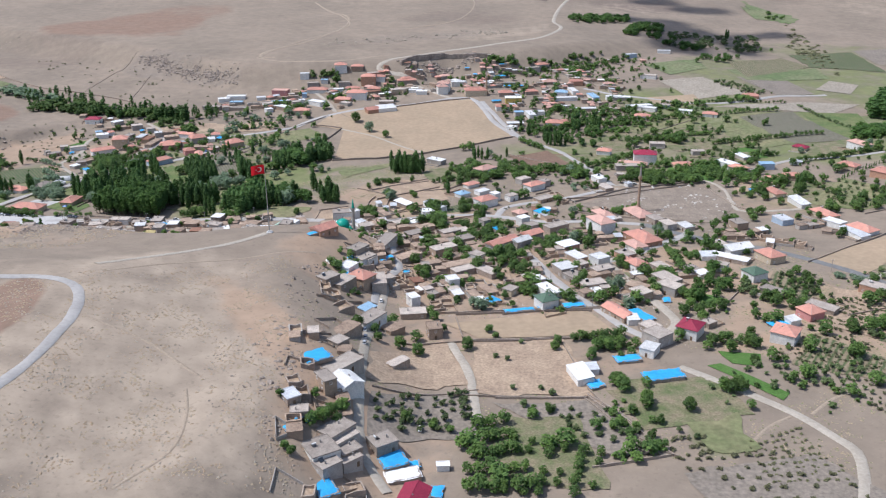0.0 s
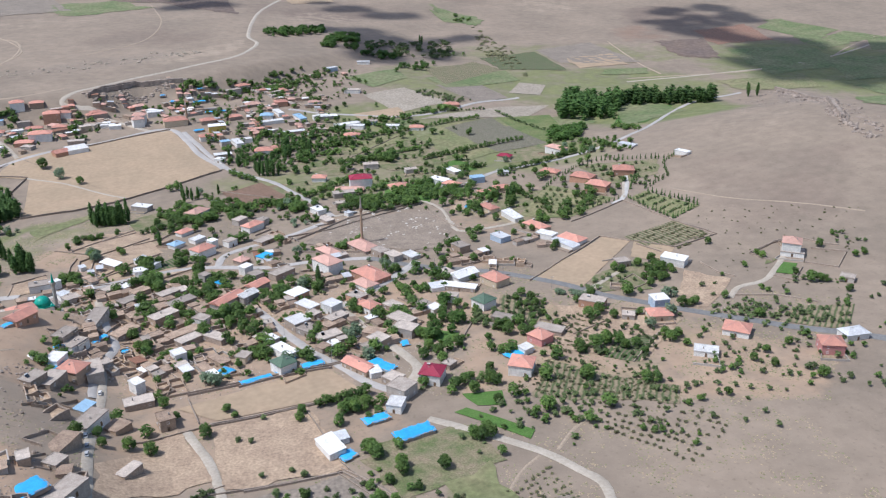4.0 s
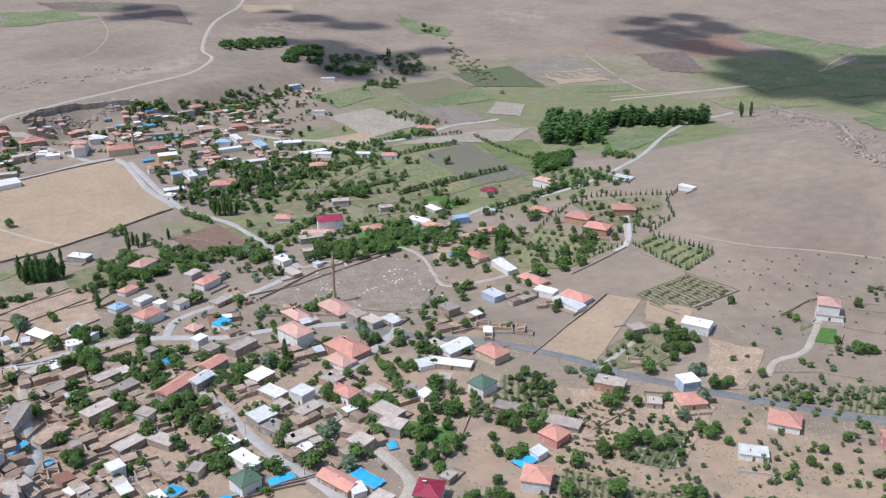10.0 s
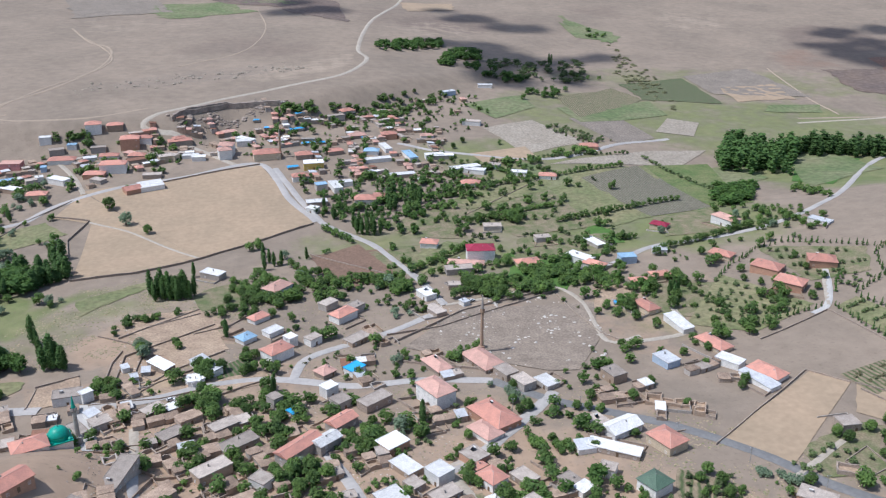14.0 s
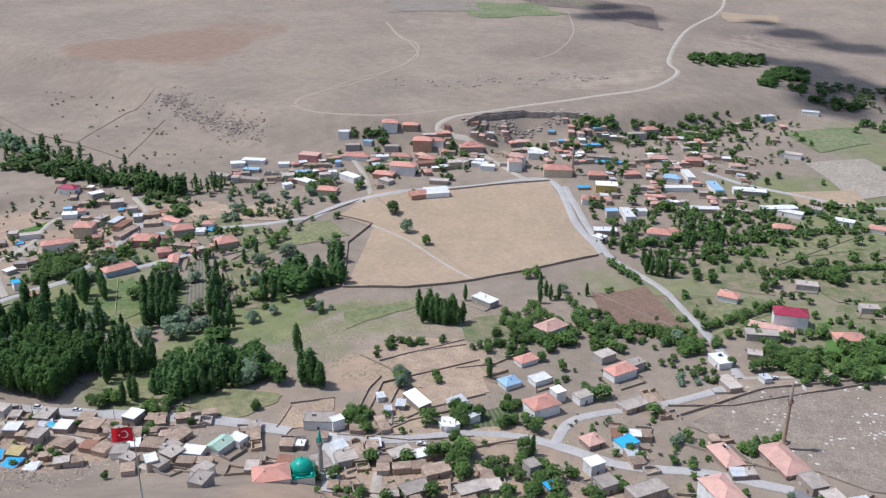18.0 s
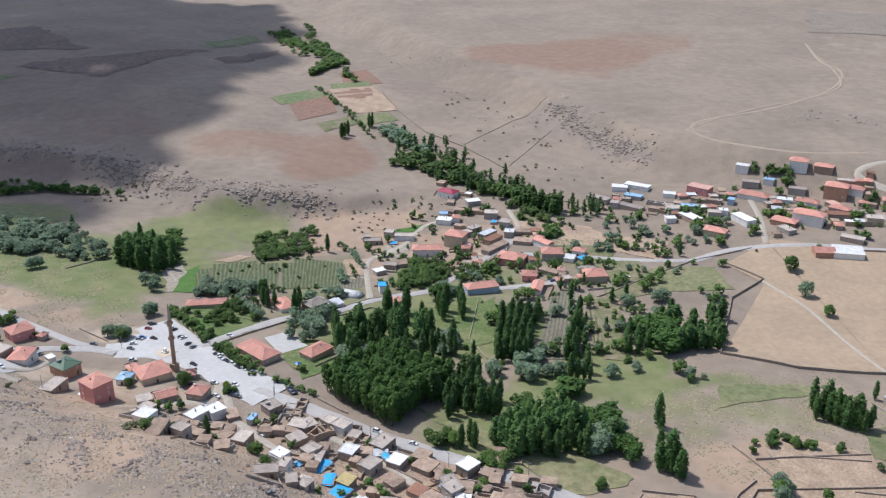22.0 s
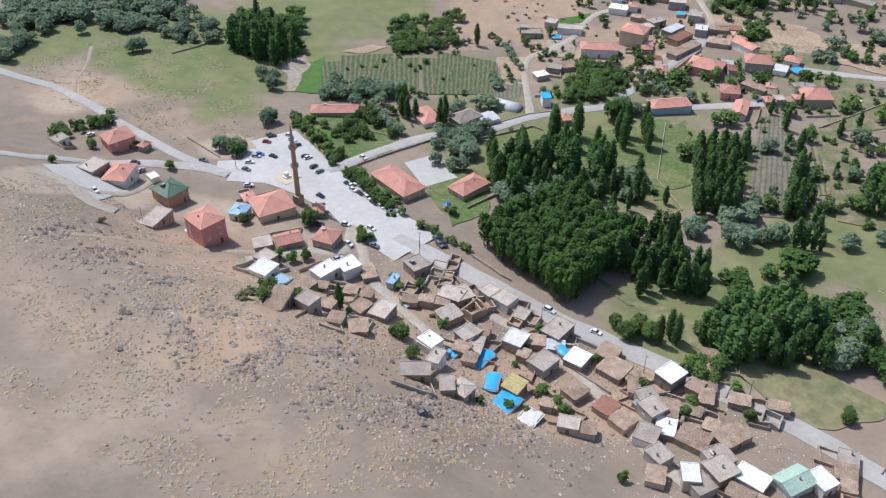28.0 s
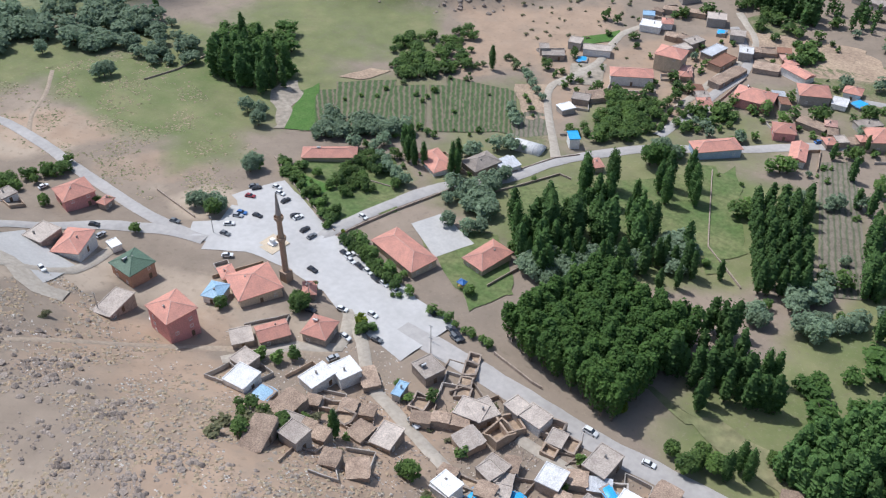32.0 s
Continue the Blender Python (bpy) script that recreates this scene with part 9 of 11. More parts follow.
thicket("far_wood", "lush", ((-953, 1420), (-693, 1232), (-727, 1324), (-961, 1468)), 60, 6.8, "dense bright green thicket", wide=1.6)
thicket("far_wood", "lush", ((-690, 1195), (-570, 1108), (-467, 1028), (-620, 1157)), 40, 5.1, "dense bright green thicket", wide=1)
thicket("far_wood", "shrub", ((-422, 907), (-367, 986), (-327, 870), (-377, 832)), 50, 1.4, "dense low dusty scrub", wide=1)
thicket("far_wood", "shrub", ((-448, 1097), (-243, 1096), (-395, 1214), (-539, 1248)), 40, 1.6, "dense low dusty scrub", wide=1)
thicket("far_wood", "lush", ((-414, 782), (-392, 817), (-405, 828), (-429, 798)), 40, 5.95, "dense bright green thicket", wide=1.2)
thicket("far_wood", "willow", ((-600, 663), (-518, 721), (-551, 743), (-636, 684)), 34, 8, "dense silvery green thicket", wide=1.3)
thicket("far_wood", "poplar", ((-471, 713), (-447, 737), (-481, 766), (-506, 743)), 16, 15, "dense dark green poplar wood", wide=1.2)
tree("poplar", -532.6, 1044.2, 16)
tree("poplar", -532.2, 1052.7, 14)
tree("poplar", -529.9, 1088.6, 13)
tree("poplar", -573.5, 757.4, 13)
tree("poplar", -384.5, 825.4, 15)
tree("poplar", -463.8, 755.3, 16)
tree("poplar", -335.0, 731.5, 14)
tree("poplar", -336.9, 729.6, 13)
tree("poplar", -243.6, 1091.1, 1)
tree_row("cypress", (452, 715), (443, 715), 2, 4.5)
tree_row("cypress", (443, 715), (425, 705), 5, 4.5)
tree_row("cypress", (425, 705), (411, 675), 8, 4.5)
tree_row("cypress", (411, 675), (379, 659), 9, 4.5)
tree_row("cypress", (379, 656), (388, 631), 6, 4.5)
tree_row("cypress", (388, 631), (395, 604), 7, 4.5)
tree_row("cypress", (395, 604), (380, 598), 4, 4.5)
tree_row("cypress", (380, 598), (366, 592), 4, 4.5)
tree_row("cypress", (366, 592), (362, 619), 6, 4.5)
tree_row("cypress", (362, 619), (360, 651), 8, 4.5)
tree_row("cypress", (342, 732), (365, 749), 7, 4.5)
tree_row("cypress", (365, 749), (387, 751), 5, 4.5)
tree_row("cypress", (387, 751), (410, 736), 7, 4.5)
tree_row("cypress", (410, 736), (436, 711), 9, 4.5)
tree_row("cypress", (302, 643), (327, 648), 6, 4.5)
tree_row("cypress", (327, 648), (355, 652), 7, 4.5)
tree_row("cypress", (340, 733), (314, 709), 8, 4.5)
tree_row("cypress", (371, 665), (381, 681), 4, 4.5)
tree_row("cypress", (381, 681), (394, 690), 4, 4.5)
ribbon("road", "court", 4, (385, 698), (374, 677), (358, 653), (344, 646))
orchard("fruit", ((363, 649), (378, 653), (393, 606), (369, 599)), 9, 5, 2.6, gaps=0.25)
orchard("fruit", ((393, 691), (407, 678), (381, 665), (378, 673)), 8, 3, 3, gaps=0.3)
field("vine", (316, 577), (364, 589), (371, 555), (322, 545))
field("meadow", (361, 649), (379, 656), (395, 603), (366, 592), ragged=2)
stone_wall(1.0, (300, 627), (354, 647), (364, 590), (370, 551))
orchard("fruit", ((316, 717), (350, 658), (307, 644), (275, 660)), 9, 6, 3.4, gaps=0.3)
orchard("fruit", ((367, 748), (425, 715), (407, 686), (368, 688)), 12, 4, 3.4, gaps=0.3)
tree("lush", 378.2, 722.9, 5.3, 1.0)
tree("lush", 374.2, 702.9, 5.3, 1.0)
tree("lush", 364.6, 674.1, 5.3, 1.0)
tree("lush", 346.9, 693.3, 5.3, 1.0)
tree("lush", 354.7, 681.6, 5.3, 1.0)
tree("lush", 376.8, 686.3, 5.3, 1.0)
tree("small", 337.2, 693.1, 5)
tree("lush", 347.9, 722.4, 5.3, 1.0)
tree("lush", 271.9, 680.8, 8.8, 1.0)
tree("lush", 278.5, 690.5, 8.8, 1.0)
tree("lush", 298.3, 526.9, 6.2, 1.0)
tree("lush", 310.0, 529.9, 7.0, 1.0)
tree("lush", 307.7, 514.5, 7.0, 1.0)
tree("lush", 295.7, 505.0, 6.2, 1.0)
tree("lush", 302.9, 501.6, 6.2, 1.0)
tree("lush", 290.0, 496.3, 6.2, 1.0)
tree("lush", 313.6, 511.8, 5.3, 1.0)
tree("lush", 291.4, 507.0, 5.3, 1.0)
tree("lush", 281.4, 527.3, 6.2, 1.0)
tree("lush", 283.9, 522.1, 6.2, 1.0)
tree("lush", 377.7, 504.2, 5.3, 1.0)
tree("lush", 420.9, 502.4, 6.2, 1.0)
tree("small", 377.1, 508.8, 5)
tree("small", 380.1, 474.1, 5)
tree("lush", 382.1, 461.9, 7.9, 1.0)
tree("lush", 389.8, 458.4, 5.3, 1.0)
tree("lush", 386.8, 459.8, 6.2, 1.0)
tree("lush", 393.5, 441.6, 5.3, 1.0)
tree("lush", 360.1, 539.9, 5.3, 1.0)
tree("small", 338.8, 491.8, 3)
tree("small", 359.1, 497.0, 4)
tree("lush", 291.3, 463.2, 7.0, 1.0)
tree("lush", 321.3, 463.6, 5.3, 1.0)
tree("lush", 324.0, 433.9, 6.2, 1.0)
tree("lush", 295.5, 461.5, 5.3, 1.0)
tree("lush", 300.2, 462.9, 6.2, 1.0)
tree("small", 438.7, 481.1, 5)
tree("small", 431.5, 481.0, 5)
tree("small", 440.3, 513.4, 4)
tree("lush", 233.7, 469.7, 7.9, 1.0)
tree("lush", 241.7, 472.2, 7.9, 1.0)
tree("lush", 226.8, 436.0, 8.8, 1.0)
tree("lush", 219.2, 433.5, 8.8, 1.0)
tree("lush", 209.3, 432.0, 7.9, 1.0)
tree("lush", 248.9, 496.5, 6.2, 1.0)
tree("lush", 233.1, 433.4, 7.9, 1.0)
tree("lush", 234.2, 427.6, 6.2, 1.0)
tree("lush", 240.5, 427.7, 6.2, 1.0)
tree("small", 241.5, 419.3, 5)
tree("lush", 261.4, 432.4, 6.2, 1.0)
tree("lush", 262.1, 426.2, 7.0, 1.0)
tree("lush", 199.3, 404.0, 8.8, 1.0)
tree("lush", 226.9, 392.5, 7.0, 1.0)
tree("lush", 231.4, 390.4, 6.2, 1.0)
tree("lush", 212.9, 466.8, 5.3, 1.0)
tree("lush", 246.4, 463.3, 6.2, 1.0)
tree("small", 257.3, 367.5, 5)
tree("lush", 311.0, 365.1, 7.0, 1.0)
tree("small", 266.4, 418.3, 5)
tree("lush", 289.3, 391.6, 5.3, 1.0)
tree("lush", 296.0, 383.3, 5.3, 1.0)
tree("lush", 318.3, 400.9, 5.3, 1.0)
tree("small", 333.7, 405.6, 5)
tree("small", 300.9, 397.2, 5)
tree("small", 262.5, 462.1, 5)
tree("lush", 267.6, 429.3, 6.2, 1.0)
tree("lush", 210.2, 513.5, 6.2, 1.0)
tree("lush", 213.0, 505.5, 6.2, 1.0)
tree("lush", 211.7, 496.1, 6.2, 1.0)
tree("lush", 204.8, 508.9, 5.3, 1.0)
tree("lush", 179.2, 473.8, 7.9, 1.0)
tree("lush", 182.1, 466.8, 7.9, 1.0)
tree("lush", 184.3, 474.9, 7.0, 1.0)
tree("lush", 189.8, 463.9, 7.0, 1.0)
tree("lush", 192.4, 459.9, 7.0, 1.0)
tree("lush", 166.1, 450.7, 5.3, 1.0)
tree("lush", 169.9, 446.5, 5.3, 1.0)
tree("lush", 175.8, 446.8, 5.3, 1.0)
tree("small", 168.7, 463.2, 5)
tree("lush", 153.2, 421.3, 7.0, 1.0)
tree("lush", 154.7, 415.9, 7.0, 1.0)
tree("small", 165.3, 498.6, 5)
tree("small", 175.6, 501.0, 5)
tree("small", 159.0, 498.0, 5)
tree("lush", 147.5, 499.6, 5.3, 1.0)
tree("lush", 154.9, 503.2, 5.3, 1.0)
tree("lush", 135.0, 480.7, 7.0, 1.0)
tree("lush", 134.7, 463.8, 7.0, 1.0)
tree("lush", 137.7, 457.0, 7.0, 1.0)
tree("lush", 144.3, 459.5, 7.0, 1.0)
tree("lush", 150.9, 462.1, 7.0, 1.0)
tree("lush", 129.0, 455.5, 7.0, 1.0)
tree("lush", 136.8, 447.0, 7.0, 1.0)
tree("lush", 134.3, 420.0, 7.0, 1.0)
tree("lush", 140.3, 422.1, 7.0, 1.0)
tree("lush", 141.6, 412.6, 7.0, 1.0)
tree("lush", 144.2, 425.1, 5.3, 1.0)
tree("small", 164.8, 547.8, 5)
tree("small", 158.0, 547.2, 5)
tree("small", 153.4, 553.0, 5)
tree("small", 146.6, 552.2, 4)
tree("lush", 184.3, 573.2, 5.3, 1.0)
tree("lush", 184.0, 586.7, 6.2, 1.0)
tree("lush", 150.3, 608.2, 5.3, 1.0)
tree("small", 151.8, 584.4, 5)
tree("lush", 146.0, 582.3, 5.3, 1.0)
tree("small", 158.0, 576.9, 3)
tree("small", 219.7, 593.8, 5)
tree("lush", 262.2, 578.8, 5.3, 1.0)
tree("small", 191.7, 548.0, 5)
tree("small", 228.0, 570.5, 4)
tree("small", 169.3, 542.0, 5)
tree("lush", 143.6, 488.7, 5.3, 1.0)
tree("lush", -4.1, 663.2, 7.9, 1.0)
tree("lush", 2.7, 661.0, 7.9, 1.0)
tree("lush", -2.0, 626.4, 7.9, 1.0)
tree("lush", -6.6, 637.7, 7.0, 1.0)
tree("lush", -21.2, 692.6, 5.3, 1.0)
tree("lush", -40.9, 690.0, 7.9, 1.0)
tree("small", -24.7, 739.0, 5)
tree("small", -43.8, 735.3, 4)
tree("small", -51.1, 727.2, 4)
tree("lush", 20.8, 671.9, 6.2, 1.0)
tree("lush", 15.9, 678.1, 5.3, 1.0)
tree("lush", 25.7, 623.7, 6.2, 1.0)
tree("lush", 29.3, 546.4, 7.9, 1.0)
tree("lush", 35.6, 550.3, 8.8, 1.0)
tree("lush", 43.0, 550.6, 8.8, 1.0)
tree("lush", 49.6, 544.8, 7.9, 1.0)
tree("lush", 43.2, 541.1, 7.9, 1.0)
tree("lush", 37.0, 537.4, 7.0, 1.0)
tree("lush", 27.2, 553.4, 6.2, 1.0)
tree("lush", 16.6, 610.1, 5.3, 1.0)
tree("lush", 20.1, 592.3, 5.3, 1.0)
tree("lush", 28.7, 601.7, 5.3, 1.0)
tree("lush", 30.6, 588.7, 5.3, 1.0)
tree("lush", 64.2, 591.5, 5.3, 1.0)
tree("lush", 69.7, 576.9, 6.2, 1.0)
tree("lush", 73.6, 563.1, 5.3, 1.0)
tree("lush", 65.0, 566.8, 6.2, 1.0)
tree("lush", 60.4, 577.0, 5.3, 1.0)
tree("lush", 74.6, 586.7, 5.3, 1.0)
tree("small", 93.1, 633.3, 5)
tree("small", 101.1, 629.7, 5)
tree("lush", -10.6, 512.2, 7.0, 1.0)
tree("lush", -14.3, 518.4, 7.0, 1.0)
tree("lush", 16.7, 503.1, 5.3, 1.0)
tree("lush", 11.1, 499.8, 5.3, 1.0)
tree("small", 5.6, 496.6, 5)
tree("small", 35.1, 480.7, 5)
tree("small", 46.4, 486.6, 4)
tree("small", 50.5, 479.7, 4)
tree("small", 38.5, 469.3, 4)
tree("lush", 68.5, 478.2, 5.3, 1.0)
tree("lush", 71.1, 472.1, 5.3, 1.0)
tree("lush", 66.5, 481.6, 5.3, 1.0)
tree("small", 62.6, 503.0, 3)
tree("small", 54.2, 556.1, 5)
tree("lush", 46.3, 615.7, 6.2, 1.0)
tree("lush", -12.9, 574.7, 5.3, 1.0)
tree("lush", -9.7, 580.5, 5.3, 1.0)
tree("small", -54.7, 606.3, 3)
tree("small", -49.8, 541.5, 4)
tree_row("poplar", (-41, 769), (-13, 768), 5, 14, wide=1.2)
tree("poplar", 29.7, 630.9, 12)
tree("poplar", 4.7, 707.5, 10)
tree("poplar", 97.3, 576.4, 13)
tree("poplar", 98.3, 583.9, 13)
tree("poplar", 28.7, 815.8, 12)
tree("poplar", 32.9, 814.1, 12)
tree("poplar", 41.2, 810.9, 10)
tree("poplar", 103.1, 859.8, 14)
tree("poplar", 107.5, 858.1, 14)
tree("poplar", 112.0, 856.4, 14)
tree("poplar", 116.9, 857.5, 13)
tree("poplar", 99.7, 868.7, 13)
tree("poplar", 130.6, 908.5, 13)
tree("poplar", 156.1, 915.0, 12)
tree("poplar", 79.9, 919.5, 12)
tree("poplar", 716.8, 987.8, 14)
tree("poplar", 730.1, 985.4, 13)
tree("poplar", 277.4, 691.0, 13)
tree_row("lush", (159, 875), (251, 862), 12, 6)
tree_row("lush", (176, 740), (299, 720), 16, 7)
tree_row("lush", (207, 799), (256, 728), 12, 6)
tree_row("lush", (150, 794), (169, 730), 10, 6)
tree_row("lush", (144, 728), (180, 738), 8, 7)
tree_row("lush", (222, 759), (269, 695), 12, 6)
tree_row("lush", (125, 776), (174, 815), 14, 6)
tree_row("lush", (83, 780), (111, 748), 8, 6)
tree_row("lush", (47, 808), (69, 736), 10, 6)
tree_row("lush", (-9, 733), (34, 750), 10, 5)
tree_row("lush", (291, 724), (300, 665), 10, 5)
tree("lush", 219.5, 867.9, 8.8, 1.0)
tree("lush", 224.2, 857.9, 8.8, 1.0)
tree("lush", 197.1, 869.2, 7.9, 1.0)
tree("lush", 208.2, 872.9, 7.0, 1.0)
tree("lush", 286.0, 654.9, 5.3, 1.0)
tree("lush", 295.4, 656.3, 5.3, 1.0)
tree("lush", 240.4, 814.3, 5.3, 1.0)
tree("lush", 256.8, 798.3, 6.2, 1.0)
tree("lush", 283.7, 810.6, 5.3, 1.0)
tree("lush", 176.9, 726.6, 7.9, 1.0)
tree("lush", 168.8, 743.6, 7.9, 1.0)
tree("lush", 157.3, 749.0, 7.9, 1.0)
tree("lush", 134.6, 732.6, 6.2, 1.0)
tree("small", 124.2, 713.1, 5)
orchard("fruit", ((218, 484), (271, 434), (236, 411), (194, 439)), 14, 8, 3, gaps=0.6)
orchard("fruit", ((190, 424), (234, 382), (227, 371), (175, 394)), 10, 5, 3, gaps=0.5)
orchard("fruit", ((202, 517), (220, 499), (203, 471), (182, 479)), 8, 6, 3.4, gaps=0.3)
orchard("fruit", ((323, 456), (346, 437), (331, 425), (308, 442)), 9, 4, 3.2, gaps=0.3)
orchard("fruit", ((349, 436), (384, 425), (361, 404), (337, 422)), 8, 3, 3, gaps=0.5)
orchard("shrub", ((319, 576), (360, 586), (371, 552), (340, 538)), 16, 6, 1.4, gaps=0.3)
orchard("shrub", ((186, 426), (239, 380), (232, 369), (166, 397)), 14, 5, 1, gaps=0.6)
orchard("fruit", ((287, 429), (339, 379), (309, 356), (257, 396)), 8, 4, 3.2, gaps=0.45)
orchard("fruit", ((224, 404), (292, 362), (261, 330), (202, 369)), 10, 4, 3, gaps=0.5)
orchard("fruit", ((171, 398), (210, 390), (187, 359), (163, 379)), 8, 4, 3.4, gaps=0.35)
orchard("fruit", ((247, 513), (294, 529), (285, 502), (252, 502)), 8, 3, 3.4, gaps=0.4)
orchard("fruit", ((446, 519), (462, 501), (446, 485), (430, 502)), 10, 3, 3, gaps=0.5)
orchard("shrub", ((42, 673), (103, 668), (87, 636), (47, 651)), 12, 4, 1.2, gaps=0.6)
stone_wall(1.4, (99, 675), (147, 708), (188, 722), (213, 731))
stone_wall(1.4, (100, 651), (142, 630))
stone_wall(1.2, (225, 534), (302, 586), (316, 568))
stone_wall(1.2, (376, 513), (396, 519), (408, 520))
stone_wall(1.2, (414, 502), (431, 488), (411, 472), (397, 486))
stone_wall(1.2, (366, 477), (373, 466), (391, 481))
stone_wall(1, (318, 567), (338, 545), (374, 550), (363, 591))
stone_wall(1, (273, 508), (289, 516), (290, 500), (276, 495), (273, 508))
stone_wall(1, (231, 413), (262, 438), (271, 446))
stone_wall(1, (-61, 635), (-28, 635), (2, 644))
stone_wall(1.2, (-2, 721), (-50, 688), (-52, 653))
stone_wall(1.2, (62, 826), (122, 763))
stone_wall(1.2, (32, 458), (87, 467))
stone_wall(1.2, (-2, 461), (86, 465))
stone_wall(1, (181, 506), (157, 471))
stone_wall(1, (284, 962), (192, 887))
ribbon("road", "track", 3, (-205, 1155), (-223, 1161), (-192, 1245), (-142, 1339), (-138, 1419), (-194, 1556))
ribbon("road", "dirt", 4, (101, 541), (121, 552))
ribbon("road", "dirt", 4, (1177, 1242), (996, 1152), (857, 1110), (709, 1096), (608, 1093))
ribbon("road", "asphalt", 5, (222, 759), (259, 758), (301, 780), (353, 783), (412, 792), (486, 836), (602, 950), (708, 990))
ribbon("road", "asphalt", 5, (164, 1065), (210, 1031), (302, 1000), (380, 1040), (441, 1058))
ribbon("road", "dirt", 3.5, (324, 462), (338, 473), (357, 474), (377, 488), (392, 501))
ribbon("road", "dirt", 3.5, (245, 502), (271, 517), (282, 523))
ribbon("road", "track", 2.5, (148, 713), (177, 727), (218, 761))
ribbon("road", "dirt", 3, (138, 719), (168, 724), (209, 733), (222, 707), (218, 651), (238, 651))
ribbon("road", "dirt", 4, (231, 644), (265, 648), (272, 681))
ribbon("road", "dirt", 3, (377, 686), (358, 652))
ribbon("road", "dirt", 4, (-175, 441), (-147, 470), (-123, 497), (-104, 519))
ribbon("road", "dirt", 4, (-400, 561), (-394, 569), (-390, 581), (-397, 602))
ribbon("road", "dirt", 4, (-307, 633), (-292, 624), (-278, 612), (-266, 608), (-250, 603), (-227, 596))
ribbon("road", "dirt", 4, (-228, 623), (-209, 622), (-191, 618), (-170, 610), (-150, 600), (-134, 595))
ribbon("road", "dirt", 4, (-319, 587), (-307, 608), (-296, 617), (-305, 632))
ribbon("road", "dirt", 4, (-311, 773), (-341, 812), (-352, 834), (-345, 859))
ribbon("road", "dirt", 4, (-291, 853), (-288, 900), (-286, 933), (-310, 965))
ribbon("road", "dirt", 4, (-33, 569), (-37, 607))
ribbon("road", "asphalt", 4, (-37, 465), (-37, 478), (-33, 503), (-26, 523), (-30, 542), (-33, 569))

ribbon("track", "track", 2.4, (-493, 627), (-512, 640), (-527, 657), (-545, 672))
ribbon("track", "track", 1.6, (-168, 430), (-135, 462), (-72, 498))
ribbon("track", "track", 1.6, (-102, 330), (-97, 310), (-97, 287), (-110, 265))
ribbon("track", "track", 1.6, (-157, 376), (-129, 364), (-100, 341))
ribbon("track", "track", 2, (399, 648), (420, 603), (450, 571), (484, 532))
stone_wall(0.5, (-420, 1084), (-417, 1128), (-411, 1176), (-395, 1217))
stone_wall(0.5, (-354, 1052), (-359, 1118), (-363, 1163))
# the poplar wood and plots of the eastern valley
thicket("far_wood", "poplar", ((444, 962), (501, 927), (546, 997), (489, 1028)), 110, 20, "dense dark green poplar wood", wide=1.7)
thicket("far_wood", "poplar", ((533, 983), (640, 947), (658, 975), (561, 1013)), 120, 18, "dense dark green poplar wood", wide=1.7)
thicket("far_wood", "broad", ((394, 867), (413, 840), (438, 886), (416, 908)), 30, 9, "dense dark green leafy thicket", wide=1.3)
thicket("far_wood", "lush", ((464, 866), (473, 828), (485, 850), (478, 888)), 20, 6, "dense bright green thicket", wide=1.2)
tree("poplar", 704, 969, 17)
tree("poplar", 716, 968, 17)
field("grass", (400, 978), (440, 968), (420, 849), (383, 854), ragged=3)
field("lush", (541, 985), (593, 960), (507, 874), (489, 907), ragged=3)
field("far_green", (612, 1166), (677, 1162), (659, 1128), (606, 1140), ragged=4)
field("grey", (579, 1323), (685, 1350), (690, 1197), (577, 1227), ragged=4)
field("crop", (481, 1294), (574, 1312), (568, 1184), (482, 1218), ragged=4)
field("vine", (376, 1226), (465, 1275), (482, 1218), (374, 1135), ragged=4)
field("far_green", (265, 1000), (314, 934), (322, 851), (264, 888), ragged=4)
field("meadow", (291, 968), (392, 973), (392, 945), (309, 919), ragged=6)
field("graverow", (337, 946), (384, 970), (393, 874), (340, 854), ragged=3)
field("far_green", (1064, 1429), (1103, 1431), (1078, 1272), (1004, 1241), ragged=8)
field("far_green", (999, 1234), (1134, 1304), (1160, 1245), (993, 1187), ragged=8)
field("far_green", (858, 1233), (994, 1219), (954, 1092), (810, 1065), ragged=10)
field("far_green", (950, 1131), (1083, 1124), (995, 1005), (891, 1013), ragged=10)
field("far_green", (831, 929), (894, 933), (675, 707), (670, 746), ragged=8)
field("meadow", (722, 1062), (847, 1044), (835, 990), (718, 1000), ragged=8)
field("red", (895, 1381), (1013, 1407), (970, 1279), (862, 1272), ragged=10)
field("dark", (788, 1326), (874, 1320), (813, 1182), (763, 1212), ragged=8)
field("stubble", (599, 1254), (678, 1268), (665, 1192), (591, 1188), ragged=8)
ribbon("track", "track", 4, (619, 1112), (699, 1102), (800, 1098), (939, 1125), (1039, 1187), (1151, 1248), (1273, 1276))
ribbon("track", "track", 3, (717, 1348), (685, 1202), (674, 1116))
# the far plain: strips of grass and red soil, and dark ones painting cloud shade
field("far_green", (-128, 1741), (-47, 1781), (54, 1703), (-84, 1656), ragged=12)
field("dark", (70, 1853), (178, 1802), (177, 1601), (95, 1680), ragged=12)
field("stubble", (292, 1834), (386, 1845), (374, 1780), (287, 1738), ragged=10)
field("far_green", (546, 1721), (586, 1562), (559, 1519), (519, 1611), ragged=12)
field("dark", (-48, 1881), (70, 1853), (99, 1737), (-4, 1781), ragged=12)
field("far_green", (-3, 1871), (69, 1834), (119, 1765), (22, 1793), ragged=10)
field("grey", (-259, 1857), (-116, 1860), (-85, 1720), (-218, 1687), ragged=12)
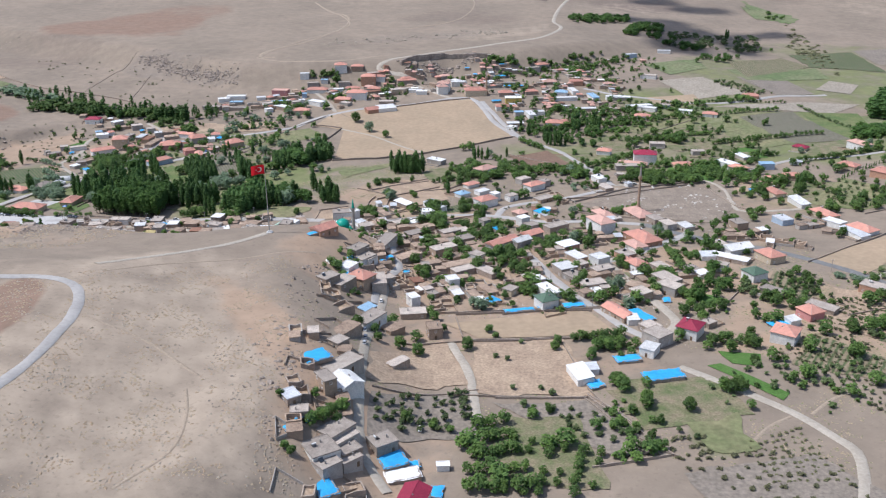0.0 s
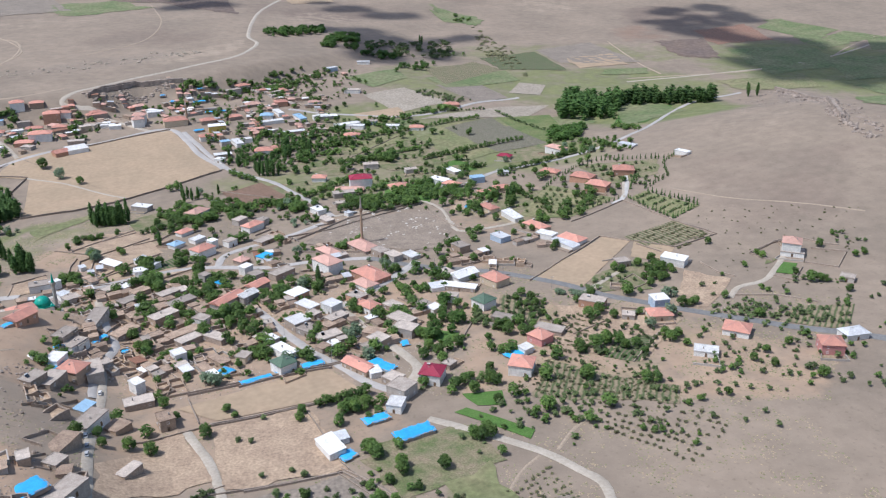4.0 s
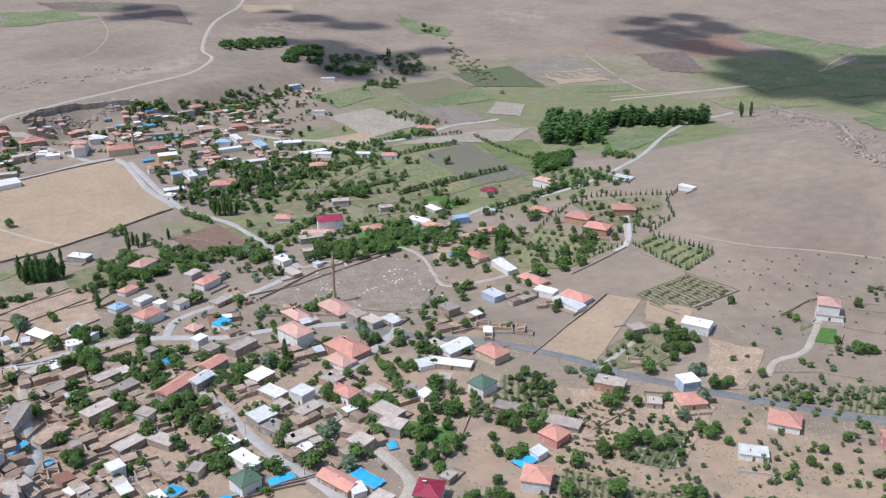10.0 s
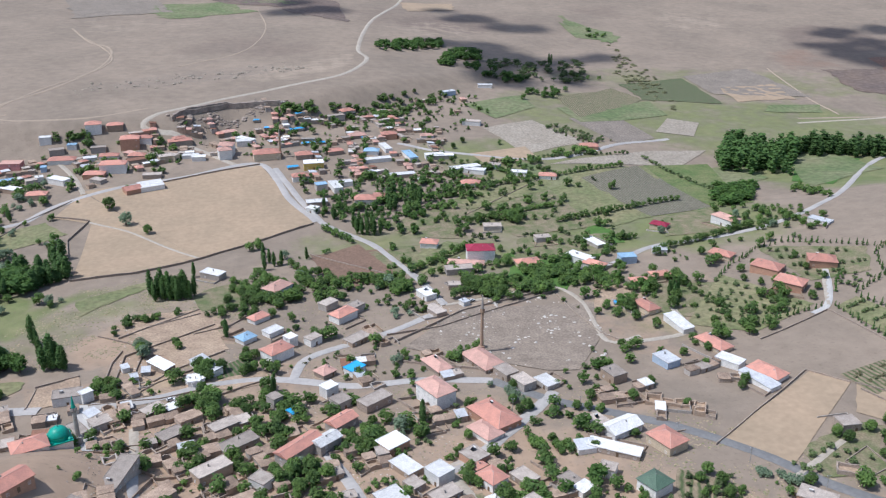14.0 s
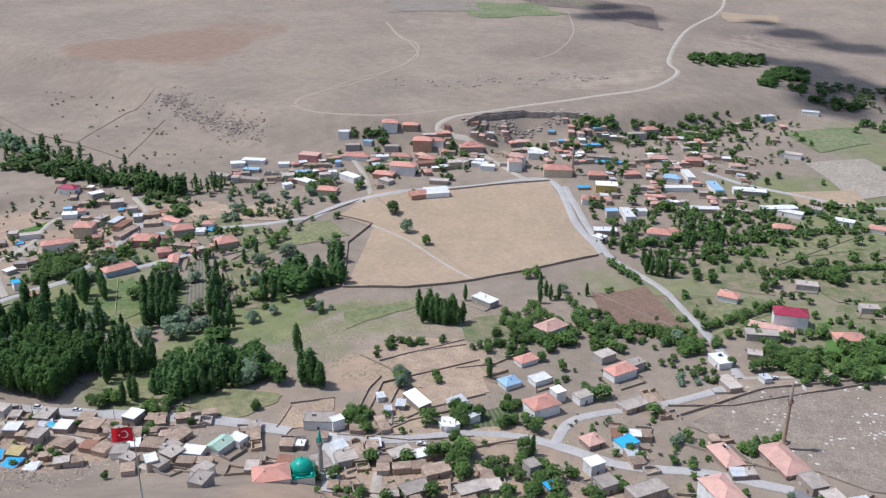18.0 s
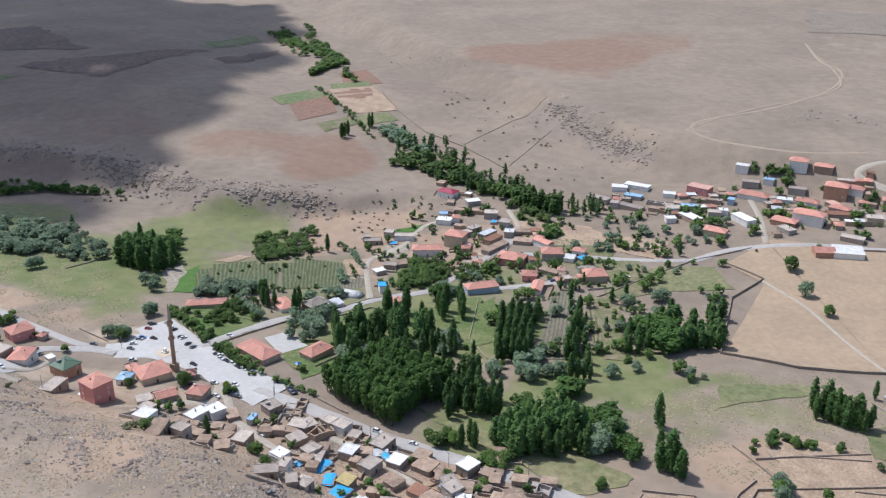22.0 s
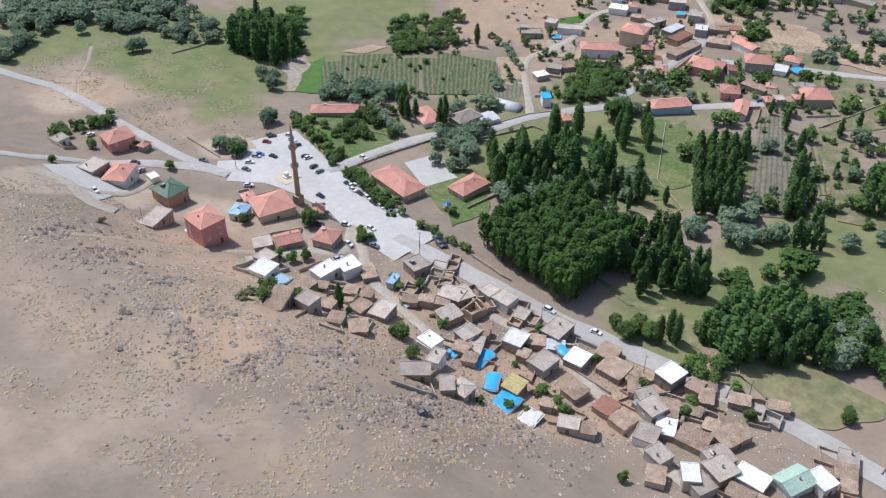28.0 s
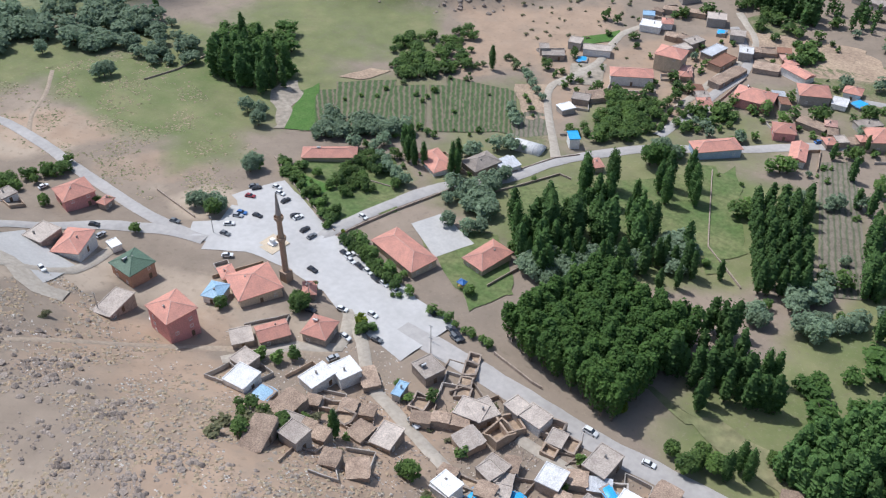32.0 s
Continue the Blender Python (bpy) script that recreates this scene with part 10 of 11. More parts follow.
field("far_green", (-120, 1783), (13, 1800), (23, 1699), (-96, 1669), ragged=12)
ribbon("track", "track", 4, (-210, 1603), (-173, 1502), (-144, 1459), (-137, 1394), (-147, 1330), (-177, 1256), (-221, 1186), (-224, 1156))
ribbon("track", "track", 4, (-227, 1155), (-190, 1133), (-129, 1129), (-73, 1153))
ribbon("track", "track", 3, (48, 1725), (55, 1556), (22, 1414), (-52, 1339))
# the wood on the plain
thicket("far_wood", "broad", ((192, 1439), (292, 1489), (293, 1437), (200, 1400)), 70, 9, "dense dark green leafy thicket", wide=1.4)
thicket("far_wood", "broad", ((254, 1330), (307, 1323), (340, 1441), (291, 1428)), 60, 9, "dense dark green leafy thicket", wide=1.4)
thicket("far_wood", "fruit", ((313, 1292), (443, 1304), (477, 1424), (340, 1396)), 90, 6, "dense scattered green orchard trees", wide=1.5)
thicket("far_wood", "broad", ((293, 1304), (354, 1277), (368, 1322), (311, 1344)), 24, 9, "dense dark green leafy thicket", wide=1.3)
thicket("far_wood", "broad", ((323, 1197), (374, 1220), (403, 1260), (344, 1243)), 14, 8, "dense dark green leafy thicket", wide=1.2)
tree_row("lush", (425, 1373), (442, 1325), 4, 7)
tree_row("lush", (442, 1325), (473, 1319), 2, 7)
tree("poplar", 426, 1409, 15)
tree("poplar", 428, 1405, 15)
thicket("far_wood", "lush", ((536, 1575), (558, 1555), (577, 1589), (555, 1614)), 10, 6, "dense bright green thicket", wide=1.3)
# brook belt and its terraced plots
thicket("far_wood", "lush", ((-932, 1408), (-935, 1432), (-728, 1322), (-728, 1291)), 70, 8, "dense bright green thicket", wide=1.6)
thicket("far_wood", "lush", ((-718, 1227), (-723, 1245), (-723, 1315), (-752, 1304)), 50, 8, "dense bright green thicket", wide=1.5)
thicket("far_wood", "willow", ((-514, 1082), (-517, 1101), (-437, 1051), (-438, 1030)), 40, 9, "dense silvery green thicket", wide=1.4)
thicket("far_wood", "lush", ((-453, 1006), (-437, 1051), (-366, 1010), (-370, 993)), 60, 9, "dense bright green thicket", wide=1.4)
thicket("far_wood", "lush", ((-366, 996), (-311, 998), (-296, 988), (-348, 992)), 60, 8, "dense bright green thicket", wide=1.4)
thicket("far_wood", "poplar", ((-309, 974), (-270, 971), (-273, 983), (-310, 986)), 40, 16, "dense dark green poplar wood", wide=1.3)
tree("poplar", -531, 1040, 16)
tree("poplar", -531, 1046, 16)
tree("poplar", -534, 1055, 16)
tree("poplar", -533, 1090, 16)
tree("poplar", -532, 1094, 16)
field("red", (-646, 1103), (-648, 1168), (-598, 1119), (-599, 1058), ragged=3)
field("far_green", (-676, 1104), (-678, 1177), (-651, 1153), (-648, 1091), ragged=3)
field("far_green", (-673, 1208), (-640, 1242), (-624, 1225), (-657, 1192), ragged=3)
field("red", (-653, 1185), (-621, 1218), (-592, 1184), (-620, 1156), ragged=3)
field("tan", (-615, 1149), (-586, 1178), (-556, 1150), (-577, 1121), ragged=3)
field("weedy", (-578, 1060), (-574, 1123), (-551, 1105), (-554, 1043), ragged=3)
field("meadow", (-573, 1111), (-545, 1142), (-520, 1127), (-540, 1095), ragged=3)
stone_wall(1.2, (-597, 1208), (-536, 1150), (-471, 1101), (-422, 1083), (-348, 1041))
# dark patches beneath the western cloud, deepening its shade in the ground colour
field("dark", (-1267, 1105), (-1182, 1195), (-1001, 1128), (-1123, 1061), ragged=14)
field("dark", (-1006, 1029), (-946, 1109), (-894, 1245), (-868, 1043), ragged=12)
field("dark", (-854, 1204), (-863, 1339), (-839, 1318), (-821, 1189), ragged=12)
field("far_green", (-1063, 970), (-1056, 1008), (-963, 1001), (-983, 966), ragged=12)
field("far_green", (-947, 1278), (-964, 1401), (-926, 1370), (-910, 1261), ragged=12)
# the scarp
rocks("boulders", 200, (-872, 825), (-731, 859), 5, 1.1, ROCKY, seed=131)
rocks("boulders", 200, (-731, 859), (-644, 863), 5, 1.1, ROCKY, seed=132)
rocks("boulders", 200, (-644, 863), (-593, 856), 5, 1.1, ROCKY, seed=133)
rocks("boulders", 220, (-593, 856), (-519, 855), 4, 1.1, ROCKY, seed=141)
rocks("boulders", 220, (-519, 855), (-484, 869), 4, 1.1, ROCKY, seed=142)
rocks("boulders", 220, (-484, 869), (-436, 895), 4, 1.1, ROCKY, seed=143)
rocks("boulders", 260, (-384, 1206), (-344, 1172), 5, 1.1, ROCKY, seed=151)
rocks("boulders", 260, (-344, 1172), (-295, 1134), 5, 1.1, ROCKY, seed=152)
rocks("boulders", 260, (-295, 1134), (-239, 1102), 5, 1.1, ROCKY, seed=153)
rocks("boulders", 90, (-700, 1372), (-570, 1311), 12, 1.2, ROCKY, seed=161)
rocks("boulders", 200, (764, 995), (765, 953), 4, 2.4, ROCKY, seed=171)
rocks("boulders", 200, (765, 953), (745, 890), 4, 2.4, ROCKY, seed=172)
rocks("boulders", 200, (745, 890), (618, 724), 4, 2.4, ROCKY, seed=173)
rocks("boulders", 200, (618, 724), (596, 690), 4, 2.4, ROCKY, seed=174)
rocks("boulders", 80, (596, 690), (585, 660), 3, 2.0, ROCKY, seed=181)
rocks("boulders", 80, (585, 660), (585, 637), 3, 2.0, ROCKY, seed=182)
rocks("boulders", 100, (713, 963), (610, 774), 14, 1.2, ROCKY, seed=191)
# the western meadow and stream
field("pale", (-457, 740), (-451, 751), (-417, 712), (-423, 706), ragged=5)
field("lush", (-419, 710), (-442, 744), (-442, 755), (-408, 717), ragged=2)
field("crop", (-436, 762), (-414, 783), (-382, 737), (-398, 722), ragged=2)
field("tan", (-438, 768), (-433, 786), (-424, 790), (-428, 771), ragged=3)
stone_wall(0.9, (-505, 697), (-504, 716), (-508, 745))
stone_wall(0.9, (-402, 688), (-380, 678), (-343, 664))
stone_wall(1.0, (-340, 663), (-336, 692), (-330, 719), (-322, 741), (-311, 772), (-304, 782))
stone_wall(0.8, (-367, 699), (-349, 704))
stone_wall(1.0, (-418, 638), (-391, 635))
tree("willow", -522, 683, 9)
tree("willow", -522, 686, 9)
tree("willow", -521, 689, 9)
tree("willow", -566, 680, 9)
tree("willow", -558, 700, 9)
tree("willow", -397, 640, 8)
tree("willow", -395, 642, 8)
tree("willow", -392, 643, 8)
tree("willow", -391, 646, 8)
tree("willow", -387, 645, 8)
tree("willow", -443, 709, 9)
tree("willow", -430, 704, 9)
tree("willow", -436, 711, 9)
tree("willow", -401, 673, 9)
tree("willow", -401, 676, 9)
thicket("far_wood", "willow", ((-404, 712), (-375, 738), (-384, 752), (-415, 732)), 22, 8, "dense silvery green thicket", wide=1.3)
thicket("far_wood", "poplar", ((-483, 718), (-445, 723), (-469, 750), (-502, 740)), 34, 19, "dense dark green poplar wood", wide=1.4)
tree("poplar", -460, 750, 20)
tree("poplar", -362, 729, 17)
tree("poplar", -361, 732, 17)
tree("poplar", -360, 729, 17)
thicket("far_wood", "small", ((-400, 686), (-398, 691), (-343, 668), (-343, 661)), 30, 3.5, "dense low bushy garden trees", wide=1.2)
thicket("far_wood", "lush", ((-362, 684), (-355, 691), (-370, 709), (-374, 701)), 18, 4, "dense bright green thicket", wide=1.0)
thicket("far_wood", "lush", ((-421, 787), (-400, 801), (-420, 828), (-444, 813)), 16, 5, "dense bright green thicket", wide=1.2)
# poplars and willows behind the grove
thicket("far_wood", "poplar", ((-283, 705), (-264, 718), (-276, 737), (-291, 724)), 26, 21, "dense dark green poplar wood", wide=1.3)
thicket("far_wood", "poplar", ((-263, 723), (-255, 726), (-264, 741), (-270, 736)), 14, 20, "dense dark green poplar wood", wide=1.3)
thicket("far_wood", "poplar", ((-251, 724), (-241, 730), (-251, 753), (-259, 746)), 16, 18, "dense dark green poplar wood", wide=1.2)
tree("poplar", -287, 758, 21)
tree("poplar", -280, 768, 21)
tree("poplar", -278, 766, 21)
tree("poplar", -256, 772, 21)
tree("poplar", -261, 784, 21)
tree("poplar", -254, 790, 21)
tree("poplar", -248, 781, 21)
tree("poplar", -287, 707, 21)
tree("poplar", -294, 715, 21)
tree("poplar", -247, 743, 21)
thicket("far_wood", "willow", ((-273, 690), (-263, 699), (-259, 714), (-274, 703)), 26, 8, "dense silvery green thicket", wide=1.3)
thicket("far_wood", "willow", ((-234, 727), (-226, 734), (-236, 750), (-243, 744)), 16, 8, "dense silvery green thicket", wide=1.3)
thicket("far_wood", "willow", ((-319, 712), (-304, 712), (-312, 725), (-324, 721)), 12, 8, "dense silvery green thicket", wide=1.2)
tree("willow", -274, 808, 8)
tree("willow", -276, 803, 8)
tree("willow", -270, 807, 8)
thicket("far_wood", "willow", ((-187, 736), (-176, 744), (-182, 752), (-191, 747)), 14, 8, "dense silvery green thicket", wide=1.3)
tree("willow", -196, 721, 8)
tree("willow", -193, 721, 8)
thicket("far_wood", "poplar", ((-168, 753), (-163, 757), (-176, 794), (-182, 794)), 20, 16, "dense dark green poplar wood", wide=1.2)
thicket("far_wood", "lush", ((-306, 812), (-294, 813), (-313, 847), (-322, 840)), 20, 6, "dense bright green thicket", wide=1.1)
tree_row("willow", (-371, 835), (-360, 826), 2, 7)
tree_row("willow", (-360, 826), (-344, 813), 3, 7)

# walls and plots of the eastern gardens
stone_wall(1.2, (375, 514), (401, 521), (412, 519))
stone_wall(1.2, (419, 516), (426, 503), (433, 498))
stone_wall(1.2, (374, 513), (380, 496))
stone_wall(1.2, (317, 561), (325, 541))
stone_wall(1.1, (271, 446), (239, 420))
stone_wall(1.1, (338, 515), (339, 497), (345, 487))
stone_wall(1.1, (329, 464), (351, 453), (367, 437))
stone_wall(1.0, (214, 489), (214, 475), (202, 459))
stone_wall(1.0, (202, 547), (217, 548))
stone_wall(1.0, (242, 462), (216, 453))
stone_wall(1.1, (4, 370), (31, 369), (63, 368), (75, 342), (87, 325), (94, 321))
stone_wall(1.0, (65, 371), (72, 361), (82, 341), (87, 321))
stone_wall(1.0, (-23, 418), (13, 425), (58, 427), (88, 428))
thicket("far_wood", "lush", ((288, 505), (306, 496), (321, 518), (308, 530)), 26, 4.5, "dense bright green thicket", wide=1.2)
thicket("far_wood", "willow", ((230, 506), (245, 494), (248, 500), (234, 513)), 16, 4, "dense silvery green thicket", wide=1.4)
field("crop", (232, 436), (248, 439), (257, 434), (239, 420), ragged=2)
field("lush", (221, 436), (232, 438), (234, 445), (225, 444), ragged=2)
field("weedy", (271, 523), (289, 507), (308, 530), (291, 538), ragged=3)
orchard("shrub", ((231, 478), (244, 461), (207, 428), (186, 451)), 16, 9, 1.2, gaps=0.35)
orchard("shrub", ((203, 440), (215, 415), (182, 392), (157, 411)), 14, 10, 1.2, gaps=0.35)
orchard("shrub", ((208, 390), (248, 349), (210, 319), (183, 361)), 14, 8, 1.3, gaps=0.3)
orchard("fruit", ((290, 457), (328, 458), (362, 431), (333, 403)), 9, 7, 3, gaps=0.35)
tree("small", 202, 499, 4)
tree("small", 207, 500, 4)
tree("small", 207, 491, 4)
tree("small", 218, 498, 4)
tree("small", 212, 484, 4)
tree("small", 204, 482, 4)
tree("small", 211, 476, 4)
tree("small", 196, 482, 4)
field("grey", (54, 365), (64, 367), (87, 325), (71, 323), ragged=2)
field("crop", (29, 350), (52, 347), (50, 330), (26, 328), ragged=2)

# ---- rocks and landmarks ----
rocks("boulders", 220, (-70.4, 403.2), (-61.1, 303.3), 7, 0.9, ROCKY, seed=5)
rocks("boulders", 160, (-69.8, 484.1), (-64.4, 379.0), 6, 0.9, ROCKY, seed=6)
rocks("boulders", 520, (-664.2, 872.1), (-537.2, 851.5), 9, 1.5, ROCKY, seed=7)
rocks("boulders", 520, (-536.3, 850.5), (-428.4, 904.1), 9, 1.3, ROCKY, seed=8)
rocks("boulders", 420, (-906.3, 824.3), (-664.2, 872.1), 9, 1.5, ROCKY, seed=9)
rocks("boulders", 420, (759.5, 990.0), (630.8, 719.5), 6, 1.5, ROCKY, seed=10)
rocks("boulders", 160, (630.8, 719.5), (598.5, 645.6), 4, 1.5, ROCKY, seed=11)
rocks("boulders", 520, (-389.5, 1207.7), (-237.8, 1096.8), 9, 0.95, ROCKY, seed=12)
rocks("boulders", 50, (-734.3, 1378.6), (-513.1, 1284.4), 26, 0.8, ROCKY, seed=13)
rocks("pale_rocks", 380, (-153.0, 1229.1), (94.8, 1321.1), 14, 1.5, "pale limestone rocks scattered on the tableland", EARTH["pale"], seed=14)
rocks("quarry_stones", 300, (-51.3, 1117.4), (46.4, 1158.0), 5, 2.0, ROCKY, seed=15)
rocks("white_gravestones", 330, (138.7, 674.2), (215.8, 690.5), 18, 0.75, "white gravestones among dry grass in the graveyard", STONE_PALE, seed=16)
rocks("white_gravestones", 60, (193.0, 672.1), (200.1, 625.2), 10, 0.75, "white gravestones among dry grass in the graveyard", STONE_PALE, seed=17)
cliff(5, (-47.1, 1118.4), (-33.0, 1134.4), (2.6, 1156.1), (57.1, 1156.1))
cliff(4, (-48.8, 1117.6), (-39.7, 1127.9), (4.9, 1156.2), (43.8, 1159.6))
cliff(4, (763, 995), (767, 956), (760, 907), (629, 741), (598, 692))
rocks("white_gravestones", 420, (116, 684), (203, 666), 26, 0.75, "white gravestones among dry grass in the graveyard", STONE_PALE, seed=18)
rocks("boulders", 330, (-365, 542), (-334, 541), 8, 0.83, ROCKY, seed=201)
rocks("boulders", 330, (-334, 541), (-293, 534), 8, 0.83, ROCKY, seed=202)
rocks("boulders", 330, (-293, 534), (-260, 535), 8, 0.83, ROCKY, seed=203)
rocks("boulders", 330, (-260, 535), (-236, 542), 9, 0.77, ROCKY, seed=211)
rocks("boulders", 330, (-236, 542), (-217, 551), 9, 0.77, ROCKY, seed=212)
rocks("boulders", 330, (-217, 551), (-196, 558), 9, 0.77, ROCKY, seed=213)
rocks("boulders", 200, (-318, 525), (-267, 522), 11, 0.55, ROCKY, seed=221)
rocks("boulders", 200, (-267, 522), (-227, 529), 11, 0.55, ROCKY, seed=222)
rocks("boulders", 260, (-351, 534), (-285, 528), 10, 0.50, ROCKY, seed=231)
rocks("boulders", 260, (-285, 528), (-243, 536), 10, 0.50, ROCKY, seed=232)
rocks("boulders", 260, (-243, 536), (-200, 549), 10, 0.50, ROCKY, seed=233)
rocks("boulders", 160, (-212, 569), (-187, 576), 8, 0.72, ROCKY, seed=241)
rocks("boulders", 160, (-187, 576), (-160, 578), 8, 0.72, ROCKY, seed=242)
rocks("boulders", 240, (-939, 816), (-872, 825), 2.4, 1.5, ROCKY, seed=301)
rocks("boulders", 240, (-872, 825), (-796, 843), 2.4, 1.5, ROCKY, seed=302)
rocks("boulders", 240, (-796, 843), (-731, 859), 2.4, 1.5, ROCKY, seed=303)
rocks("boulders", 240, (-731, 859), (-681, 863), 2.4, 1.5, ROCKY, seed=304)
rocks("boulders", 240, (-681, 863), (-645, 865), 2.4, 1.5, ROCKY, seed=305)
rocks("boulders", 240, (-645, 865), (-594, 857), 2.4, 1.5, ROCKY, seed=306)
rocks("boulders", 200, (-593, 856), (-550, 853), 2.2, 1.2, ROCKY, seed=311)
rocks("boulders", 200, (-550, 853), (-519, 855), 2.2, 1.2, ROCKY, seed=312)
rocks("boulders", 200, (-519, 855), (-484, 869), 2.2, 1.2, ROCKY, seed=313)
rocks("boulders", 200, (-484, 869), (-460, 882), 2.2, 1.2, ROCKY, seed=314)
rocks("boulders", 200, (-460, 882), (-433, 897), 2.2, 1.2, ROCKY, seed=315)
rocks("boulders", 200, (-387, 1209), (-363, 1187), 2.5, 1.4, ROCKY, seed=321)
rocks("boulders", 200, (-363, 1187), (-327, 1157), 2.5, 1.4, ROCKY, seed=322)
rocks("boulders", 200, (-327, 1157), (-288, 1129), 2.5, 1.4, ROCKY, seed=323)
rocks("boulders", 200, (-288, 1129), (-243, 1100), 2.5, 1.4, ROCKY, seed=324)
flagpole(-102.1, 521.2, 42)
domed_mosque(-66.9, 591.9, 20)
greenhouse(-325.0, 771.9, 10)
playground(-284.7, 669.3)
fountain(-354.1, 642.1)
rocks("stones", 300, (-101.3, 373.1), (-60.3, 297.4), 14, 0.4, "small grey stones strewn over the dry slope", seed=23)
quad_patch("yard", ((-416.8, 564.3), (-418.0, 581.5), (-391.5, 583.6), (-381.8, 564.0)), ROAD["court"], "pale yard of trodden rubble beside houses", "yard", lift=0.4, ragged=3.0)

QUARTER_MIX = (("flat", 0.34), ("earth", 0.22), ("hip", 0.3), ("shed", 0.14))
old_quarter(((-13, 1074), (55, 1045), (64, 1133), (-11, 1123)), 26, 20, QUARTER_MIX)
old_quarter(((55, 1088), (164, 1067), (179, 1182), (64, 1139)), 30, 20, QUARTER_MIX)
old_quarter(((75, 969), (187, 991), (228, 1081), (82, 1051)), 26, 10, QUARTER_MIX)
old_quarter(((-120, 986), (-65, 1021), (-70, 1094), (-139, 1078)), 16, 30, QUARTER_MIX)
old_quarter(((-250, 984), (-139, 1010), (-151, 1060), (-253, 1049)), 14, 30, QUARTER_MIX)
old_quarter(((-335, 853), (-218, 854), (-207, 919), (-323, 935)), 18, 30, QUARTER_MIX)
scatter(((62, 927), (187, 991), (221, 1191), (90, 1153)), 60, ("lush", "lush", "small",))
scatter(((-120, 1011), (55, 1045), (64, 1133), (-122, 1096)), 40, ("lush", "small",))
scatter(((73, 891), (201, 927), (215, 996), (88, 972)), 40, ("lush", "lush", "broad",))
scatter(((-305, 794), (-209, 834), (-217, 897), (-329, 899)), 30, ("lush", "small",))
scatter(((-200, 899), (-131, 973), (-155, 1033), (-255, 971)), 30, ("lush", "willow",))
scatter(((152, 901), (244, 720), (317, 827), (229, 955)), 40, ("lush", "small", "fruit",))
scatter(((143, 769), (221, 681), (300, 719), (235, 801)), 40, ("lush", "broad", "small",))

scatter(((-42, 665), (58, 653), (72, 475), (-33, 512)), 60, ("lush", "lush", "small",))
scatter(((58, 653), (161, 642), (138, 448), (61, 480)), 60, ("lush", "lush", "small",))
scatter(((149, 612), (211, 618), (167, 445), (136, 458)), 40, ("lush", "broad", "small",))
scatter(((-62, 627), (2, 636), (44, 421), (-48, 430)), 40, ("lush", "lush", "small",))
thicket("far_wood", "lush", ((17, 603), (34, 596), (38, 619), (21, 630)), 16, 5, "dense bright green thicket", wide=1.2)
thicket("far_wood", "lush", ((65, 558), (77, 555), (82, 574), (70, 580)), 12, 5, "dense bright green thicket", wide=1.2)
thicket("far_wood", "lush", ((122, 511), (137, 505), (142, 517), (129, 524)), 14, 5, "dense bright green thicket", wide=1.2)
thicket("far_wood", "lush", ((32, 492), (54, 482), (56, 496), (36, 505)), 14, 5, "dense bright green thicket", wide=1.2)
thicket("far_wood", "lush", ((142, 740), (173, 711), (199, 723), (164, 766)), 26, 6, "dense bright green thicket", wide=1.2)
thicket("far_wood", "lush", ((40, 751), (64, 734), (93, 765), (58, 798)), 24, 6, "dense bright green thicket", wide=1.2)
thicket("far_wood", "lush", ((2, 727), (22, 721), (26, 755), (6, 770)), 20, 6, "dense bright green thicket", wide=1.2)

thicket("far_wood", "lush", ((110, 1156), (197, 1155), (199, 1201), (118, 1173)), 30, 6, "dense bright green thicket", wide=1.3)
thicket("far_wood", "lush", ((158, 1190), (242, 1209), (250, 1245), (168, 1208)), 24, 6, "dense bright green thicket", wide=1.3)
thicket("far_wood", "lush", ((236, 981), (341, 1006), (357, 1031), (254, 1003)), 30, 6, "dense bright green thicket", wide=1.3)
thicket("far_wood", "lush", ((136, 953), (205, 947), (213, 979), (147, 983)), 26, 6, "dense bright green thicket", wide=1.2)
thicket("far_wood", "lush", ((50, 1143), (91, 1151), (93, 1161), (54, 1153)), 20, 6, "dense bright green thicket", wide=1.2)
thicket("far_wood", "poplar", ((128, 907), (161, 895), (167, 926), (133, 936)), 10, 14, "dense dark green poplar wood", wide=1.2)
thicket("far_wood", "lush", ((-154, 1096), (-123, 1099), (-124, 1107), (-153, 1104)), 16, 6, "dense bright green thicket", wide=1.2)
thicket("far_wood", "lush", ((54, 1135), (95, 1155), (90, 1166), (59, 1150)), 20, 6, "dense bright green thicket", wide=1.2)
thicket("far_wood", "lush", ((106, 1146), (195, 1152), (198, 1208), (111, 1169)), 30, 7, "dense bright green thicket", wide=1.2)

thicket("far_wood", "lush", ((-308, 793), (-287, 817), (-298, 848), (-323, 838)), 44, 6, "dense bright green thicket", wide=1.2)
thicket("far_wood", "lush", ((-279, 830), (-263, 858), (-270, 866), (-281, 851)), 16, 5, "dense bright green thicket", wide=1.1)
tree("broad", -276, 796, 12)
tree("broad", -274, 799, 12)
tree("poplar", -286, 755, 20)
tree("poplar", -286, 758, 20)
field("lush", (-371, 883), (-354, 907), (-350, 898), (-364, 875), ragged=2)
field("pale", (-357, 859), (-341, 870), (-333, 849), (-346, 840), ragged=2)
field("graverow", (-351, 795), (-336, 808), (-325, 788), (-337, 775), ragged=2)
stone_wall(1.2, (-279, 845), (-277, 874), (-276, 899))
stone_wall(1.0, (-322, 719), (-312, 738), (-302, 762), (-296, 762))
field("weedy", (-236, 934), (-222, 950), (-208, 906), (-222, 903), ragged=3)
field("weedy", (-305, 963), (-287, 983), (-271, 961), (-292, 940), ragged=3)
